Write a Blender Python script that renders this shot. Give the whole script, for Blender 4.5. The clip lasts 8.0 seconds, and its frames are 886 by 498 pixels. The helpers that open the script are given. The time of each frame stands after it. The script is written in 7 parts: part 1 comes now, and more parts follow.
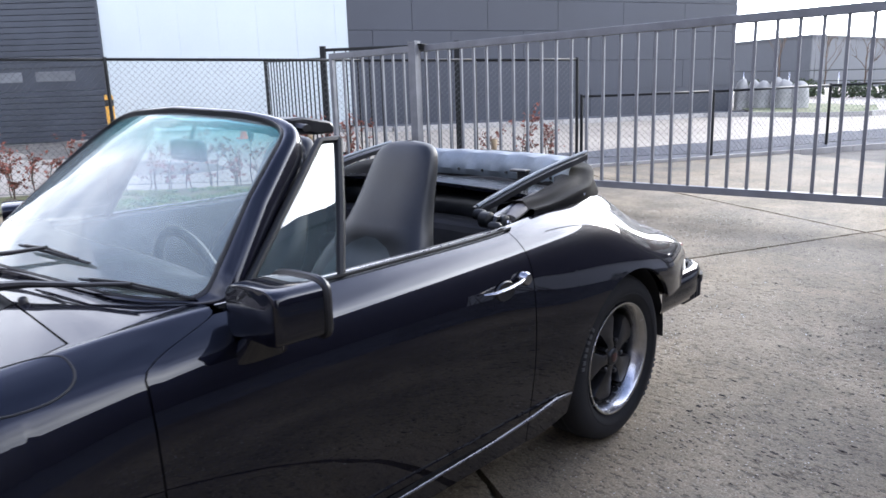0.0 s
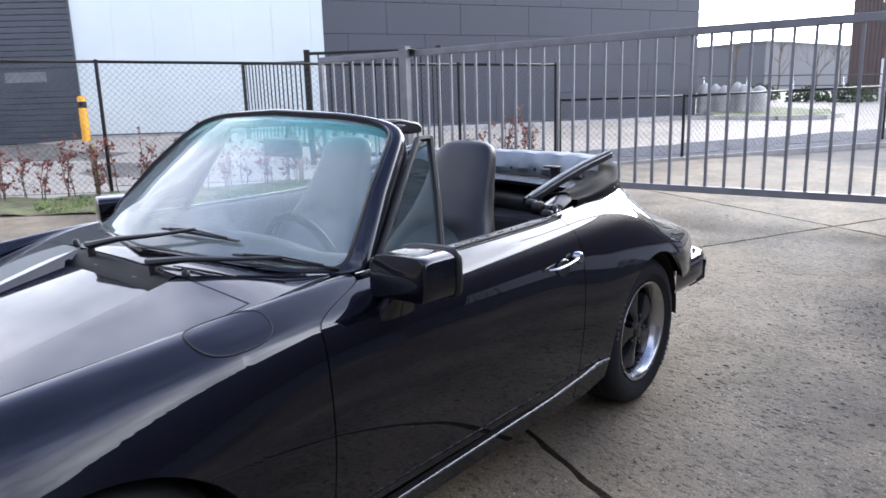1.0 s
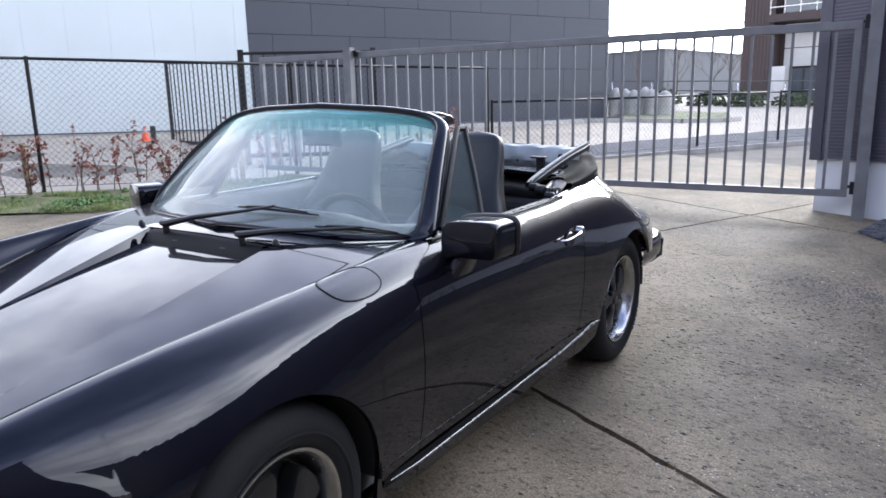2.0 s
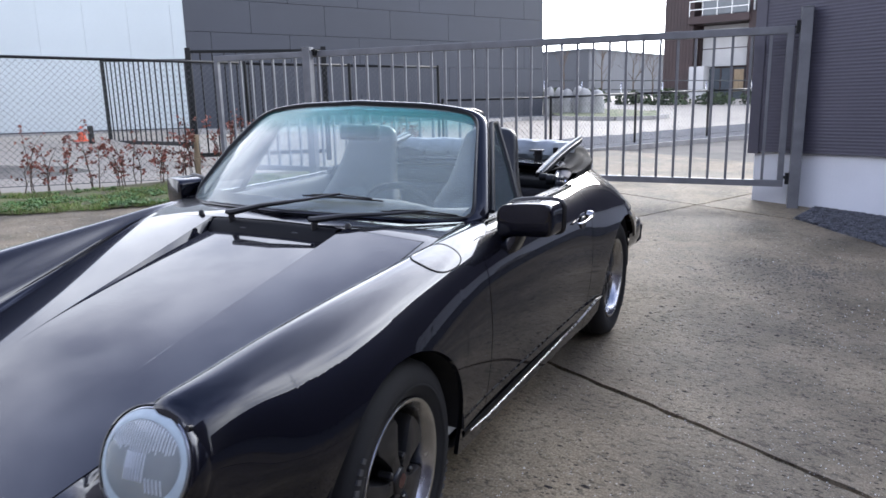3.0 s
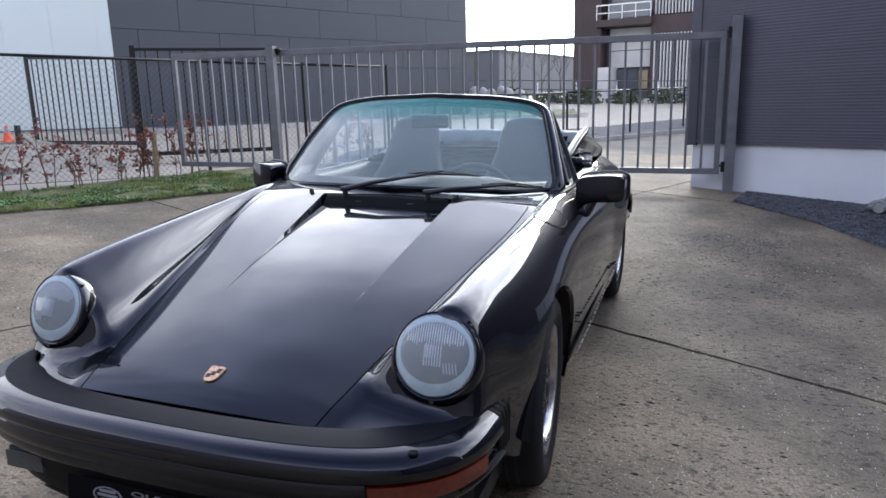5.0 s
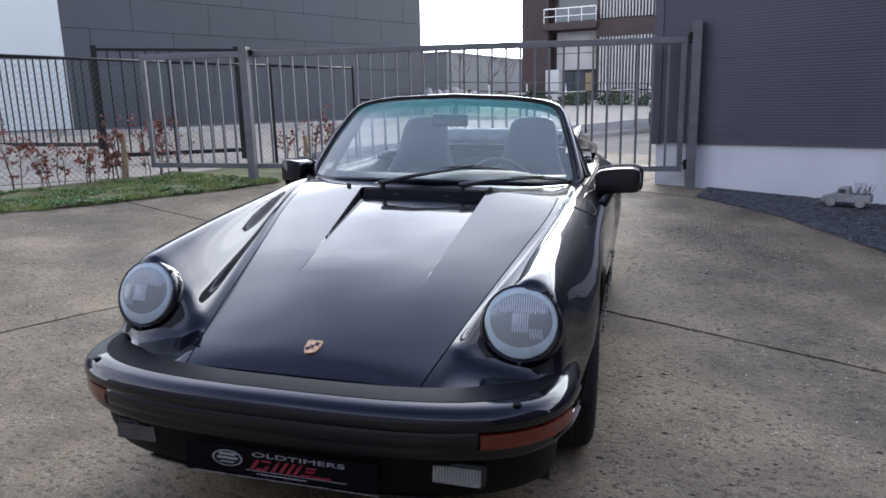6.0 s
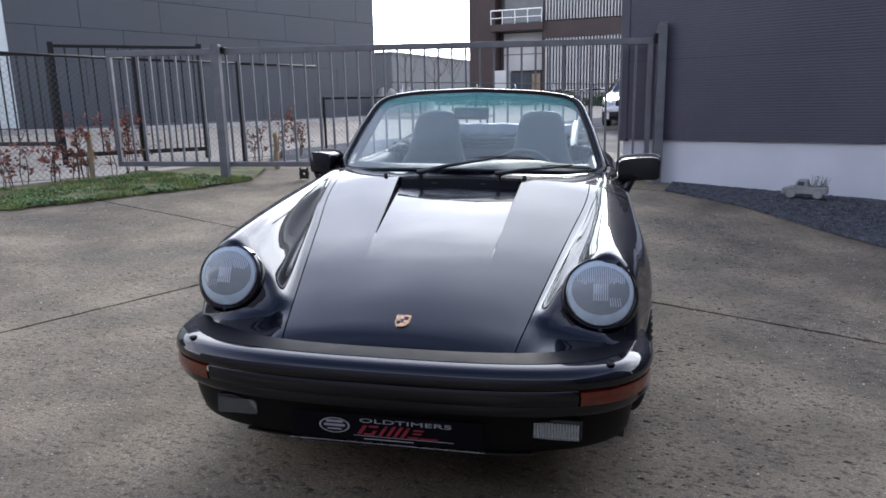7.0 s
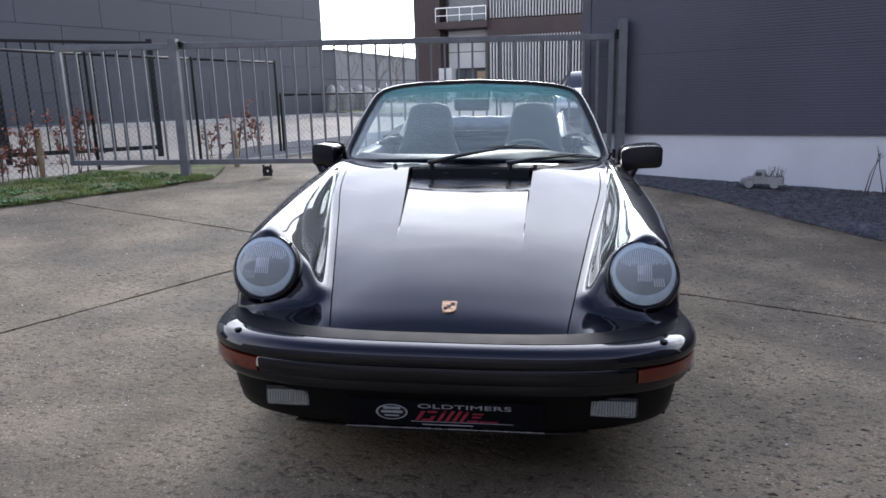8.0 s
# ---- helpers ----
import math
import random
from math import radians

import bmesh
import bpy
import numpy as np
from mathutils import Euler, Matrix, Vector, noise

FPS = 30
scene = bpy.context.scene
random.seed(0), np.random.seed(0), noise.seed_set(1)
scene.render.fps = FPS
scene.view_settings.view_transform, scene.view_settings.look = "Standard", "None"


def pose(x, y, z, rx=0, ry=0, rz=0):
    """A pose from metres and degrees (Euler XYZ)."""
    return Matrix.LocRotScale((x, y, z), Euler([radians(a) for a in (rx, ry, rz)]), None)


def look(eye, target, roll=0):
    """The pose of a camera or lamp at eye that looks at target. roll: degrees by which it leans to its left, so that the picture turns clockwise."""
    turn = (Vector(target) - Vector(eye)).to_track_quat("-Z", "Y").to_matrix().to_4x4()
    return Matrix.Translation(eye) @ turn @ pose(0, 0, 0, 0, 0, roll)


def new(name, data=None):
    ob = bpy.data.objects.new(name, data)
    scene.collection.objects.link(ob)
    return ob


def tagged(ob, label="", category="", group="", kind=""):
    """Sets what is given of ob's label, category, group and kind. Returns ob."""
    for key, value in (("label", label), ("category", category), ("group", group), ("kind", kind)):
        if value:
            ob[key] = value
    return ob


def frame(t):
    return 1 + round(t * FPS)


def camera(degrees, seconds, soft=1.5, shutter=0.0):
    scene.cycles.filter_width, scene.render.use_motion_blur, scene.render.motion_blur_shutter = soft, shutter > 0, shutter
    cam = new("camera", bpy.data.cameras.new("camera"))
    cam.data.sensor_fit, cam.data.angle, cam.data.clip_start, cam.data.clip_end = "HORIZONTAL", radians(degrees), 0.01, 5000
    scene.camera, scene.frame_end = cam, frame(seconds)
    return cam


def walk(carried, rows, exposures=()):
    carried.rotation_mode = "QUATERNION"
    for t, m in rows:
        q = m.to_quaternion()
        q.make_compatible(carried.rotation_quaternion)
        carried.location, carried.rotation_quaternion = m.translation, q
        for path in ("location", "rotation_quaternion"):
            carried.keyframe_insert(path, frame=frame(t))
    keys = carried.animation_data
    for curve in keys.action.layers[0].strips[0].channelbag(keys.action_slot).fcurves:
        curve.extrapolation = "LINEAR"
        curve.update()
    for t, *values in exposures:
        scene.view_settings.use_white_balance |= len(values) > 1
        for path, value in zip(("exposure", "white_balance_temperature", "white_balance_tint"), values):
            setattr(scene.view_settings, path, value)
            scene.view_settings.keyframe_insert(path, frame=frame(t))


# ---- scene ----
cam = camera(65.5, 8.0, soft=1.6, shutter=0.3)
PATH = [
    (0, (0.007, 0.094, 1.262), (-1.403, 1.452, 0.852), -1.9),
    (0.5, (-0.002, -0.13, 1.283), (-1.389, 1.251, 0.875), -1.8),
    (1, (-0.004, -0.38, 1.277), (-1.339, 1.053, 0.871), -1.7),
    (1.5, (-0.019, -0.649, 1.257), (-1.269, 0.859, 0.852), -1.7),
    (1.7, (-0.047, -0.762, 1.258), (-1.253, 0.781, 0.854), -1.5),
    (2.8, (-0.242, -1.278, 1.262), (-1.244, 0.403, 0.849), -1.4),
    (3, (-0.291, -1.364, 1.262), (-1.265, 0.334, 0.849), -1.4),
    (3.5, (-0.406, -1.571, 1.262), (-1.302, 0.168, 0.847), -1.3),
    (4, (-0.499, -1.76, 1.254), (-1.344, 0.004, 0.838), -1.4),
    (4.5, (-0.573, -1.957, 1.243), (-1.373, -0.171, 0.83), -1.4),
    (4.7, (-0.624, -2.02, 1.241), (-1.406, -0.227, 0.827), -1.4),
    (5.8, (-0.912, -2.39, 1.266), (-1.54, -0.539, 0.841), -1.5),
    (6, (-0.971, -2.461, 1.246), (-1.575, -0.601, 0.828), -1.4),
    (6.5, (-1.145, -2.611, 1.229), (-1.686, -0.731, 0.811), -1.4),
    (7, (-1.333, -2.732, 1.221), (-1.784, -0.829, 0.801), -1.3),
    (7.5, (-1.476, -2.781, 1.208), (-1.836, -0.86, 0.783), -1.5),
    (8, (-1.641, -2.81, 1.193), (-1.935, -0.879, 0.764), -1.5),
]
EXPOSURE = [(0, 0.66), (1.5, 0.54), (3.5, 0.26), (4.5, 0.12), (6.5, -0.10), (8, -0.15)]
walk(cam, [(t, look(eye, target, roll)) for t, eye, target, roll in PATH], EXPOSURE)

# ---- light ----
world = bpy.data.worlds.new("overcast_sky")
scene.world = world
world.use_nodes = True
wn = world.node_tree.nodes
wl = world.node_tree.links
SUN_AZ, SUN_EL, GLOW_AZ = radians(-2), radians(20), radians(9)
sky = wn.new("ShaderNodeTexSky")
sky.sky_type = "NISHITA"
sky.sun_disc = False
sky.sun_elevation, sky.sun_rotation = SUN_EL, SUN_AZ
sky.air_density, sky.dust_density, sky.ozone_density = 1.0, 4.0, 1.0
geo = wn.new("ShaderNodeTexCoord")
mapping = wn.new("ShaderNodeMapping")
mapping.inputs["Scale"].default_value = (0.8, 2.4, 3.2)
mapping.inputs["Rotation"].default_value = (0.0, 0.15, 0.5)
clouds = wn.new("ShaderNodeTexNoise")
clouds.inputs["Scale"].default_value = 2.2
clouds.inputs["Detail"].default_value = 6.0
cramp = wn.new("ShaderNodeValToRGB")
cramp.color_ramp.elements[0].position, cramp.color_ramp.elements[0].color = 0.32, (0.60, 0.615, 0.68, 1)
cramp.color_ramp.elements[1].position, cramp.color_ramp.elements[1].color = 0.70, (1.42, 1.40, 1.36, 1)
# a dull cloud deck, paler towards the horizon, with the low sun glowing through it
height = wn.new("ShaderNodeSeparateXYZ")
fall = wn.new("ShaderNodeValToRGB")
fall.color_ramp.interpolation = "B_SPLINE"
fall.color_ramp.elements[0].position, fall.color_ramp.elements[0].color = 0.0, (0.88, 0.92, 1.0, 1)
fall.color_ramp.elements[1].position, fall.color_ramp.elements[1].color = 1.0, (0.050, 0.074, 0.145, 1)
for place, col in ((0.25, (0.76, 0.81, 0.91, 1)), (0.48, (0.55, 0.58, 0.69, 1)), (0.60, (0.445, 0.485, 0.645, 1)), (0.71, (0.275, 0.325, 0.515, 1)), (0.84, (0.115, 0.145, 0.26, 1))):
    e = fall.color_ramp.elements.new(place)
    e.color = col
level, toward = wn.new("ShaderNodeVectorMath"), wn.new("ShaderNodeVectorMath")
flat, unit = wn.new("ShaderNodeVectorMath"), wn.new("ShaderNodeVectorMath")
flat.operation, unit.operation, toward.operation, level.operation = "MULTIPLY", "NORMALIZE", "DOT_PRODUCT", "MULTIPLY"
flat.inputs[1].default_value = (1, 1, 0)
toward.inputs[1].default_value = (math.sin(GLOW_AZ), math.cos(GLOW_AZ), 0)
glow, rise = wn.new("ShaderNodeValToRGB"), wn.new("ShaderNodeValToRGB")
for ramp, keys in ((glow, ((0.05, 0.0), (0.46, 0.07), (0.68, 0.34), (0.85, 0.76), (1.0, 1.0))), (rise, ((0.30, 1.0), (0.49, 1.0), (0.585, 0.70), (0.67, 0.26), (0.81, 0.0)))):
    ramp.color_ramp.interpolation = "B_SPLINE"
    for k, (place, v) in enumerate(keys):
        e = ramp.color_ramp.elements[0] if k == 0 else ramp.color_ramp.elements[-1] if k == len(keys) - 1 else ramp.color_ramp.elements.new(place)
        e.position, e.color = place, (v * 0.94, v * 0.965, v, 1)
gain = []
for value in (18.0, 44.0):
    g = wn.new("ShaderNodeVectorMath")
    g.operation = "SCALE"
    g.inputs["Scale"].default_value = value
    gain.append(g)
deck, dull = wn.new("ShaderNodeMixRGB"), wn.new("ShaderNodeMixRGB")
deck.blend_type, dull.blend_type = "ADD", "MULTIPLY"
for x in (deck, dull):
    x.inputs["Fac"].default_value = 1.0
blend = wn.new("ShaderNodeMixRGB")
blend.inputs["Fac"].default_value = 0.9
back = wn["Background"]
back.inputs["Strength"].default_value = 0.192
wl.new(geo.outputs["Generated"], mapping.inputs["Vector"])
wl.new(mapping.outputs["Vector"], clouds.inputs["Vector"])
wl.new(clouds.outputs["Fac"], cramp.inputs["Fac"])
wl.new(geo.outputs["Generated"], height.inputs["Vector"])
wl.new(height.outputs["Z"], fall.inputs["Fac"])
wl.new(height.outputs["Z"], rise.inputs["Fac"])
wl.new(geo.outputs["Generated"], flat.inputs[0])
wl.new(flat.outputs["Vector"], unit.inputs[0])
wl.new(unit.outputs["Vector"], toward.inputs[0])
wl.new(toward.outputs["Value"], glow.inputs["Fac"])
wl.new(fall.outputs["Color"], gain[0].inputs[0])
wl.new(glow.outputs["Color"], level.inputs[0])
wl.new(rise.outputs["Color"], level.inputs[1])
wl.new(level.outputs["Vector"], gain[1].inputs[0])
wl.new(gain[0].outputs["Vector"], deck.inputs["Color1"])
wl.new(gain[1].outputs["Vector"], deck.inputs["Color2"])
wl.new(deck.outputs["Color"], dull.inputs["Color1"])
wl.new(cramp.outputs["Color"], dull.inputs["Color2"])
wl.new(sky.outputs["Color"], blend.inputs["Color1"])
wl.new(dull.outputs["Color"], blend.inputs["Color2"])
wl.new(blend.outputs["Color"], back.inputs["Color"])
sun = new("sun", bpy.data.lights.new("sun", "SUN"))
sun.data.energy, sun.data.angle, sun.data.color = 1.5, radians(16), (1.0, 0.94, 0.86)
sun.matrix_world = look((math.sin(SUN_AZ) * math.cos(SUN_EL) * 60, math.cos(SUN_AZ) * math.cos(SUN_EL) * 60, math.sin(SUN_EL) * 60), (0, 0, 0))


# ---- materials ----
def mat(name, base, rough=0.6, metal=0.0, vary=0.25, scale=8.0, fine=90.0, bump=0.2, depth=0.004, coat=0.0, second=None, rough_vary=0.1, trans=0.0, ior=1.5, emit=0.0, stretch=(1, 1, 1), spec=0.5):
    """A surface with stains at one scale, grain at another, and fine relief."""
    m = bpy.data.materials.new(name)
    m.use_nodes = True
    n, l = m.node_tree.nodes, m.node_tree.links
    b = n["Principled BSDF"]
    tc, mp = n.new("ShaderNodeTexCoord"), n.new("ShaderNodeMapping")
    mp.inputs["Scale"].default_value = stretch
    l.new(tc.outputs["Object"], mp.inputs["Vector"])
    big, small = n.new("ShaderNodeTexNoise"), n.new("ShaderNodeTexNoise")
    big.inputs["Scale"].default_value, big.inputs["Detail"].default_value = scale, 5
    small.inputs["Scale"].default_value, small.inputs["Detail"].default_value = fine, 3
    for x in (big, small):
        l.new(mp.outputs["Vector"], x.inputs["Vector"])
    ramp = n.new("ShaderNodeValToRGB")
    dark = tuple(c * (1 - vary) for c in base) if second is None else second
    light = tuple(min(1, c * (1 + vary * 0.6)) for c in base)
    ramp.color_ramp.elements[0].position, ramp.color_ramp.elements[0].color = 0.32, (*dark, 1)
    ramp.color_ramp.elements[1].position, ramp.color_ramp.elements[1].color = 0.66, (*light, 1)
    l.new(big.outputs["Fac"], ramp.inputs["Fac"])
    grain = n.new("ShaderNodeMixRGB")
    grain.blend_type = "OVERLAY"
    grain.inputs["Fac"].default_value = min(1, vary * 0.8)
    l.new(ramp.outputs["Color"], grain.inputs["Color1"])
    l.new(small.outputs["Fac"], grain.inputs["Color2"])
    l.new(grain.outputs["Color"], b.inputs["Base Color"])
    rr = n.new("ShaderNodeMapRange")
    rr.inputs["To Min"].default_value, rr.inputs["To Max"].default_value = max(0.0, rough - rough_vary), min(1, rough + rough_vary)
    l.new(big.outputs["Fac"], rr.inputs["Value"])
    l.new(rr.outputs["Result"], b.inputs["Roughness"])
    if bump:
        bn = n.new("ShaderNodeBump")
        bn.inputs["Strength"].default_value, bn.inputs["Distance"].default_value = bump, depth
        l.new(small.outputs["Fac"], bn.inputs["Height"])
        l.new(bn.outputs["Normal"], b.inputs["Normal"])
    b.inputs["Metallic"].default_value = metal
    b.inputs["IOR"].default_value = ior
    b.inputs["Coat Weight"].default_value = coat
    b.inputs["Coat Roughness"].default_value = 0.02
    b.inputs["Transmission Weight"].default_value = trans
    b.inputs["Specular IOR Level"].default_value = spec
    if emit:
        b.inputs["Emission Color"].default_value, b.inputs["Emission Strength"].default_value = (*base, 1), emit
    return m


def glass(name, tint, rough=0.0, film_haze=0.0, haze_dust_colour=(0.50, 0.74, 0.78), fade=None, ior=1.72):
    """Thin pane: mostly clear, tinted, with a mirror coat that grows towards grazing, and an uneven pale film for dust
    and painted-in haze.
    """
    m = bpy.data.materials.new(name)
    m.use_nodes = True
    n, l = m.node_tree.nodes, m.node_tree.links
    n.remove(n["Principled BSDF"])
    clear, shine, film, fr = n.new("ShaderNodeBsdfTransparent"), n.new("ShaderNodeBsdfGlossy"), n.new("ShaderNodeBsdfDiffuse"), n.new("ShaderNodeFresnel")
    clear.inputs["Color"].default_value = (*tint, 1)
    shine.inputs["Roughness"].default_value = rough
    film.inputs["Color"].default_value = (*haze_dust_colour, 1)
    fr.inputs["IOR"].default_value = ior
    haze_dust = n.new("ShaderNodeTexNoise")
    haze_dust.inputs["Scale"].default_value = 3.0
    dr = n.new("ShaderNodeMapRange")
    dr.inputs["To Min"].default_value, dr.inputs["To Max"].default_value = film_haze * 0.85, film_haze * 1.15
    l.new(haze_dust.outputs["Fac"], dr.inputs["Value"])
    a, b2 = n.new("ShaderNodeMixShader"), n.new("ShaderNodeMixShader")
    l.new(dr.outputs["Result"], a.inputs["Fac"])
    l.new(clear.outputs["BSDF"], a.inputs[1])
    l.new(film.outputs["BSDF"], a.inputs[2])
    l.new(fr.outputs["Fac"], b2.inputs["Fac"])
    l.new(a.outputs["Shader"], b2.inputs[1])
    l.new(shine.outputs["BSDF"], b2.inputs[2])
    last = b2
    if fade:
        tc, sep, mr = n.new("ShaderNodeTexCoord"), n.new("ShaderNodeSeparateXYZ"), n.new("ShaderNodeMapRange")
        none, last = n.new("ShaderNodeBsdfTransparent"), n.new("ShaderNodeMixShader")
        mr.interpolation_type = "SMOOTHSTEP"
        mr.inputs["From Min"].default_value, mr.inputs["From Max"].default_value = fade
        l.new(tc.outputs["Object"], sep.inputs["Vector"])
        l.new(sep.outputs["Z"], mr.inputs["Value"])
        l.new(mr.outputs["Result"], last.inputs["Fac"])
        l.new(none.outputs["BSDF"], last.inputs[1])
        l.new(b2.outputs["Shader"], last.inputs[2])
    l.new(last.outputs["Shader"], n["Material Output"].inputs["Surface"])
    return m


def concrete(name, base, second):
    """Weathered yard concrete: broad stains, a torn skin with dark scars, exposed grit and pale stones."""
    m = mat(name, base, rough=0.72, vary=0.35, scale=0.8, fine=60, bump=0.35, depth=0.004, second=second, rough_vary=0.14, spec=0.32)
    n, l = m.node_tree.nodes, m.node_tree.links
    b = n["Principled BSDF"]
    tc = n.new("ShaderNodeTexCoord")
    lay = n.new("ShaderNodeMapping")
    lay.inputs["Rotation"].default_value = (0, 0, radians(28))
    lay.inputs["Scale"].default_value = (1.0, 1.5, 1.0)
    l.new(tc.outputs["Object"], lay.inputs["Vector"])

    def layer(kind, scale, detail, rough, lo, hi, c0, c1, vec):
        t = n.new(kind)
        t.inputs["Scale"].default_value = scale
        if kind == "ShaderNodeTexNoise":
            t.inputs["Detail"].default_value, t.inputs["Roughness"].default_value = detail, rough
        l.new(vec, t.inputs["Vector"])
        r = n.new("ShaderNodeValToRGB")
        r.color_ramp.elements[0].position, r.color_ramp.elements[0].color = lo, (c0, c0, c0 * 0.97, 1)
        r.color_ramp.elements[1].position, r.color_ramp.elements[1].color = hi, (c1, c1, c1, 1)
        out = t.outputs["Fac"] if kind == "ShaderNodeTexNoise" else t.outputs["Distance"]
        l.new(out, r.inputs["Fac"])
        return out, r.outputs["Color"]

    def over(low, top, how, fac):
        x = n.new("ShaderNodeMixRGB")
        x.blend_type = how
        x.inputs["Fac"].default_value = fac
        l.new(low, x.inputs["Color1"])
        l.new(top, x.inputs["Color2"])
        return x.outputs["Color"]

    scar, scar_c = layer("ShaderNodeTexNoise", 26.0, 4, 0.62, 0.375, 0.44, 0.48, 1.0, lay.outputs["Vector"])
    wear, wear_c = layer("ShaderNodeTexNoise", 1.7, 6, 0.65, 0.34, 0.66, 0.62, 1.2, tc.outputs["Object"])
    grit, grit_c = layer("ShaderNodeTexNoise", 130.0, 2, 0.5, 0.36, 0.66, 0.6, 1.35, tc.outputs["Object"])
    peb, peb_c = layer("ShaderNodeTexVoronoi", 48.0, 0, 0, 0.12, 0.2, 1.0, 0.0, tc.outputs["Object"])
    col = b.inputs["Base Color"].links[0].from_socket
    col = over(col, wear_c, "MULTIPLY", 1.0)
    spread, spread_c = layer("ShaderNodeTexNoise", 1.1, 5, 0.65, 0.44, 0.62, 0.0, 0.9, lay.outputs["Vector"])
    col = over(col, over(scar_c, spread_c, "LIGHTEN", 0.8), "MULTIPLY", 0.9)
    col = over(col, grit_c, "MULTIPLY", 0.75)
    patch, patch_c = layer("ShaderNodeTexNoise", 2.6, 8, 0.75, 0.46, 0.66, 0.0, 1.0, tc.outputs["Object"])
    stones = over(peb_c, patch_c, "MULTIPLY", 1.0)
    col = over(col, stones, "ADD", 0.45)
    l.new(col, b.inputs["Base Color"])
    for out, strength, depth in ((scar_c, 0.6, 0.006), (scar, 0.5, 0.012), (grit, 0.5, 0.003)):
        bump = n.new("ShaderNodeBump")
        bump.inputs["Strength"].default_value, bump.inputs["Distance"].default_value = strength, depth
        l.new(out, bump.inputs["Height"])
        l.new(b.inputs["Normal"].links[0].from_socket, bump.inputs["Normal"])
        l.new(bump.outputs["Normal"], b.inputs["Normal"])
    return m


PAINT = mat("black_car_paint", (0.0028, 0.0028, 0.0052), rough=0.4, vary=0.15, scale=3, fine=400, bump=0.0, coat=1.0, rough_vary=0.04, spec=0.045)
# blue tint puts the violet of sky reflections into the paint
PAINT.node_tree.nodes["Principled BSDF"].inputs["Specular Tint"].default_value = (0.26, 0.40, 1.0, 1.0)
PAINT.node_tree.nodes["Principled BSDF"].inputs["Coat IOR"].default_value = 1.52
TRIM = mat("satin_black_trim", (0.012, 0.012, 0.013), rough=0.38, vary=0.3, scale=20, fine=300, bump=0.08, depth=0.0008)
RUBBER = mat("black_rubber", (0.016, 0.016, 0.017), rough=0.75, vary=0.35, scale=25, fine=250, bump=0.25, depth=0.001)
MARK = mat("raised_rubber_mark", (0.06, 0.06, 0.062), rough=0.7, vary=0.2, scale=20, fine=150, bump=0.1, depth=0.001)
TYRE = mat("worn_tyre_rubber", (0.008, 0.008, 0.0085), rough=0.88, vary=0.4, scale=18, fine=160, bump=0.3, depth=0.0015)
POLISHED = mat("polished_aluminium", (0.50, 0.50, 0.50), rough=0.24, metal=1.0, vary=0.12, scale=30, fine=300, bump=0.05, depth=0.0005)
HANDLE_METAL = mat("worn_chrome", (0.38, 0.38, 0.39), rough=0.2, metal=1.0, vary=0.2, scale=40, fine=300, bump=0.03, depth=0.0004)
CHROME = mat("chrome", (0.8, 0.8, 0.81), rough=0.08, metal=1.0, vary=0.08, scale=20, fine=300, bump=0.0)
SPOKE = mat("black_wheel_paint", (0.012, 0.012, 0.013), rough=0.32, vary=0.3, scale=30, fine=200, bump=0.05, depth=0.0005)
LEATHER = mat("black_leather", (0.014, 0.016, 0.019), rough=0.42, spec=0.4, vary=0.3, scale=14, fine=220, bump=0.35, depth=0.0012)
INSERT = mat("dark_teal_leather", (0.040, 0.056, 0.062), rough=0.5, vary=0.25, scale=9, fine=260, bump=0.3, depth=0.001)
CLOTH = mat("black_canvas", (0.0065, 0.006, 0.006), rough=0.8, spec=0.25, vary=0.35, scale=10, fine=420, bump=0.4, depth=0.0012)
VINYL = mat("grey_vinyl_lining", (0.20, 0.235, 0.26), rough=0.5, vary=0.25, scale=9, fine=200, bump=0.2, depth=0.001)
STRAP = mat("pale_webbing", (0.19, 0.175, 0.16), rough=0.7, vary=0.2, scale=20, fine=300, bump=0.2, depth=0.001)
CARPET = mat("dark_carpet", (0.018, 0.018, 0.02), rough=0.95, vary=0.4, scale=12, fine=350, bump=0.6, depth=0.003)
# the pale film carries dust and also paints in reflected haze
SCREEN = glass("windscreen_glass", (0.88, 0.97, 0.97), film_haze=0.25, haze_dust_colour=(0.86, 1.0, 0.90))
QUARTER = glass("quarter_light_glass", (0.55, 0.62, 0.62), film_haze=0.05, ior=1.42)
QUARTER.node_tree.nodes["Fresnel"].inputs["IOR"].default_value = 2.2
BAND = glass("green_shade_band", (0.42, 0.84, 0.82), film_haze=0.14, haze_dust_colour=(0.20, 0.80, 0.74), fade=(1.12, 1.24))
BAND.node_tree.nodes["Fresnel"].inputs["IOR"].default_value = 1.25
# thick white film here paints in the lamps' brightness
LENS = glass("lamp_glass", (0.94, 0.97, 0.99), film_haze=0.36, haze_dust_colour=(0.90, 1.0, 0.97))
FLUTE = glass("lens_flute", (0.84, 0.92, 0.94), film_haze=0.85, haze_dust_colour=(0.90, 0.97, 1.0))
# pale diffuse colour that paints the sky's reflection round the lamp glass
SKY_RING = mat("painted_sky_ring", (0.58, 0.69, 0.71), rough=0.4, metal=0.0, vary=0.1, scale=30, fine=200, bump=0.0)
SATIN = mat("satin_metal", (0.62, 0.64, 0.66), rough=0.32, metal=1.0, vary=0.12, scale=30, fine=300, bump=0.05, depth=0.0005)
SILL_METAL = mat("dull_sill_metal", (0.26, 0.26, 0.27), rough=0.28, metal=1.0, vary=0.15, scale=30, fine=300, bump=0.05, depth=0.0005)
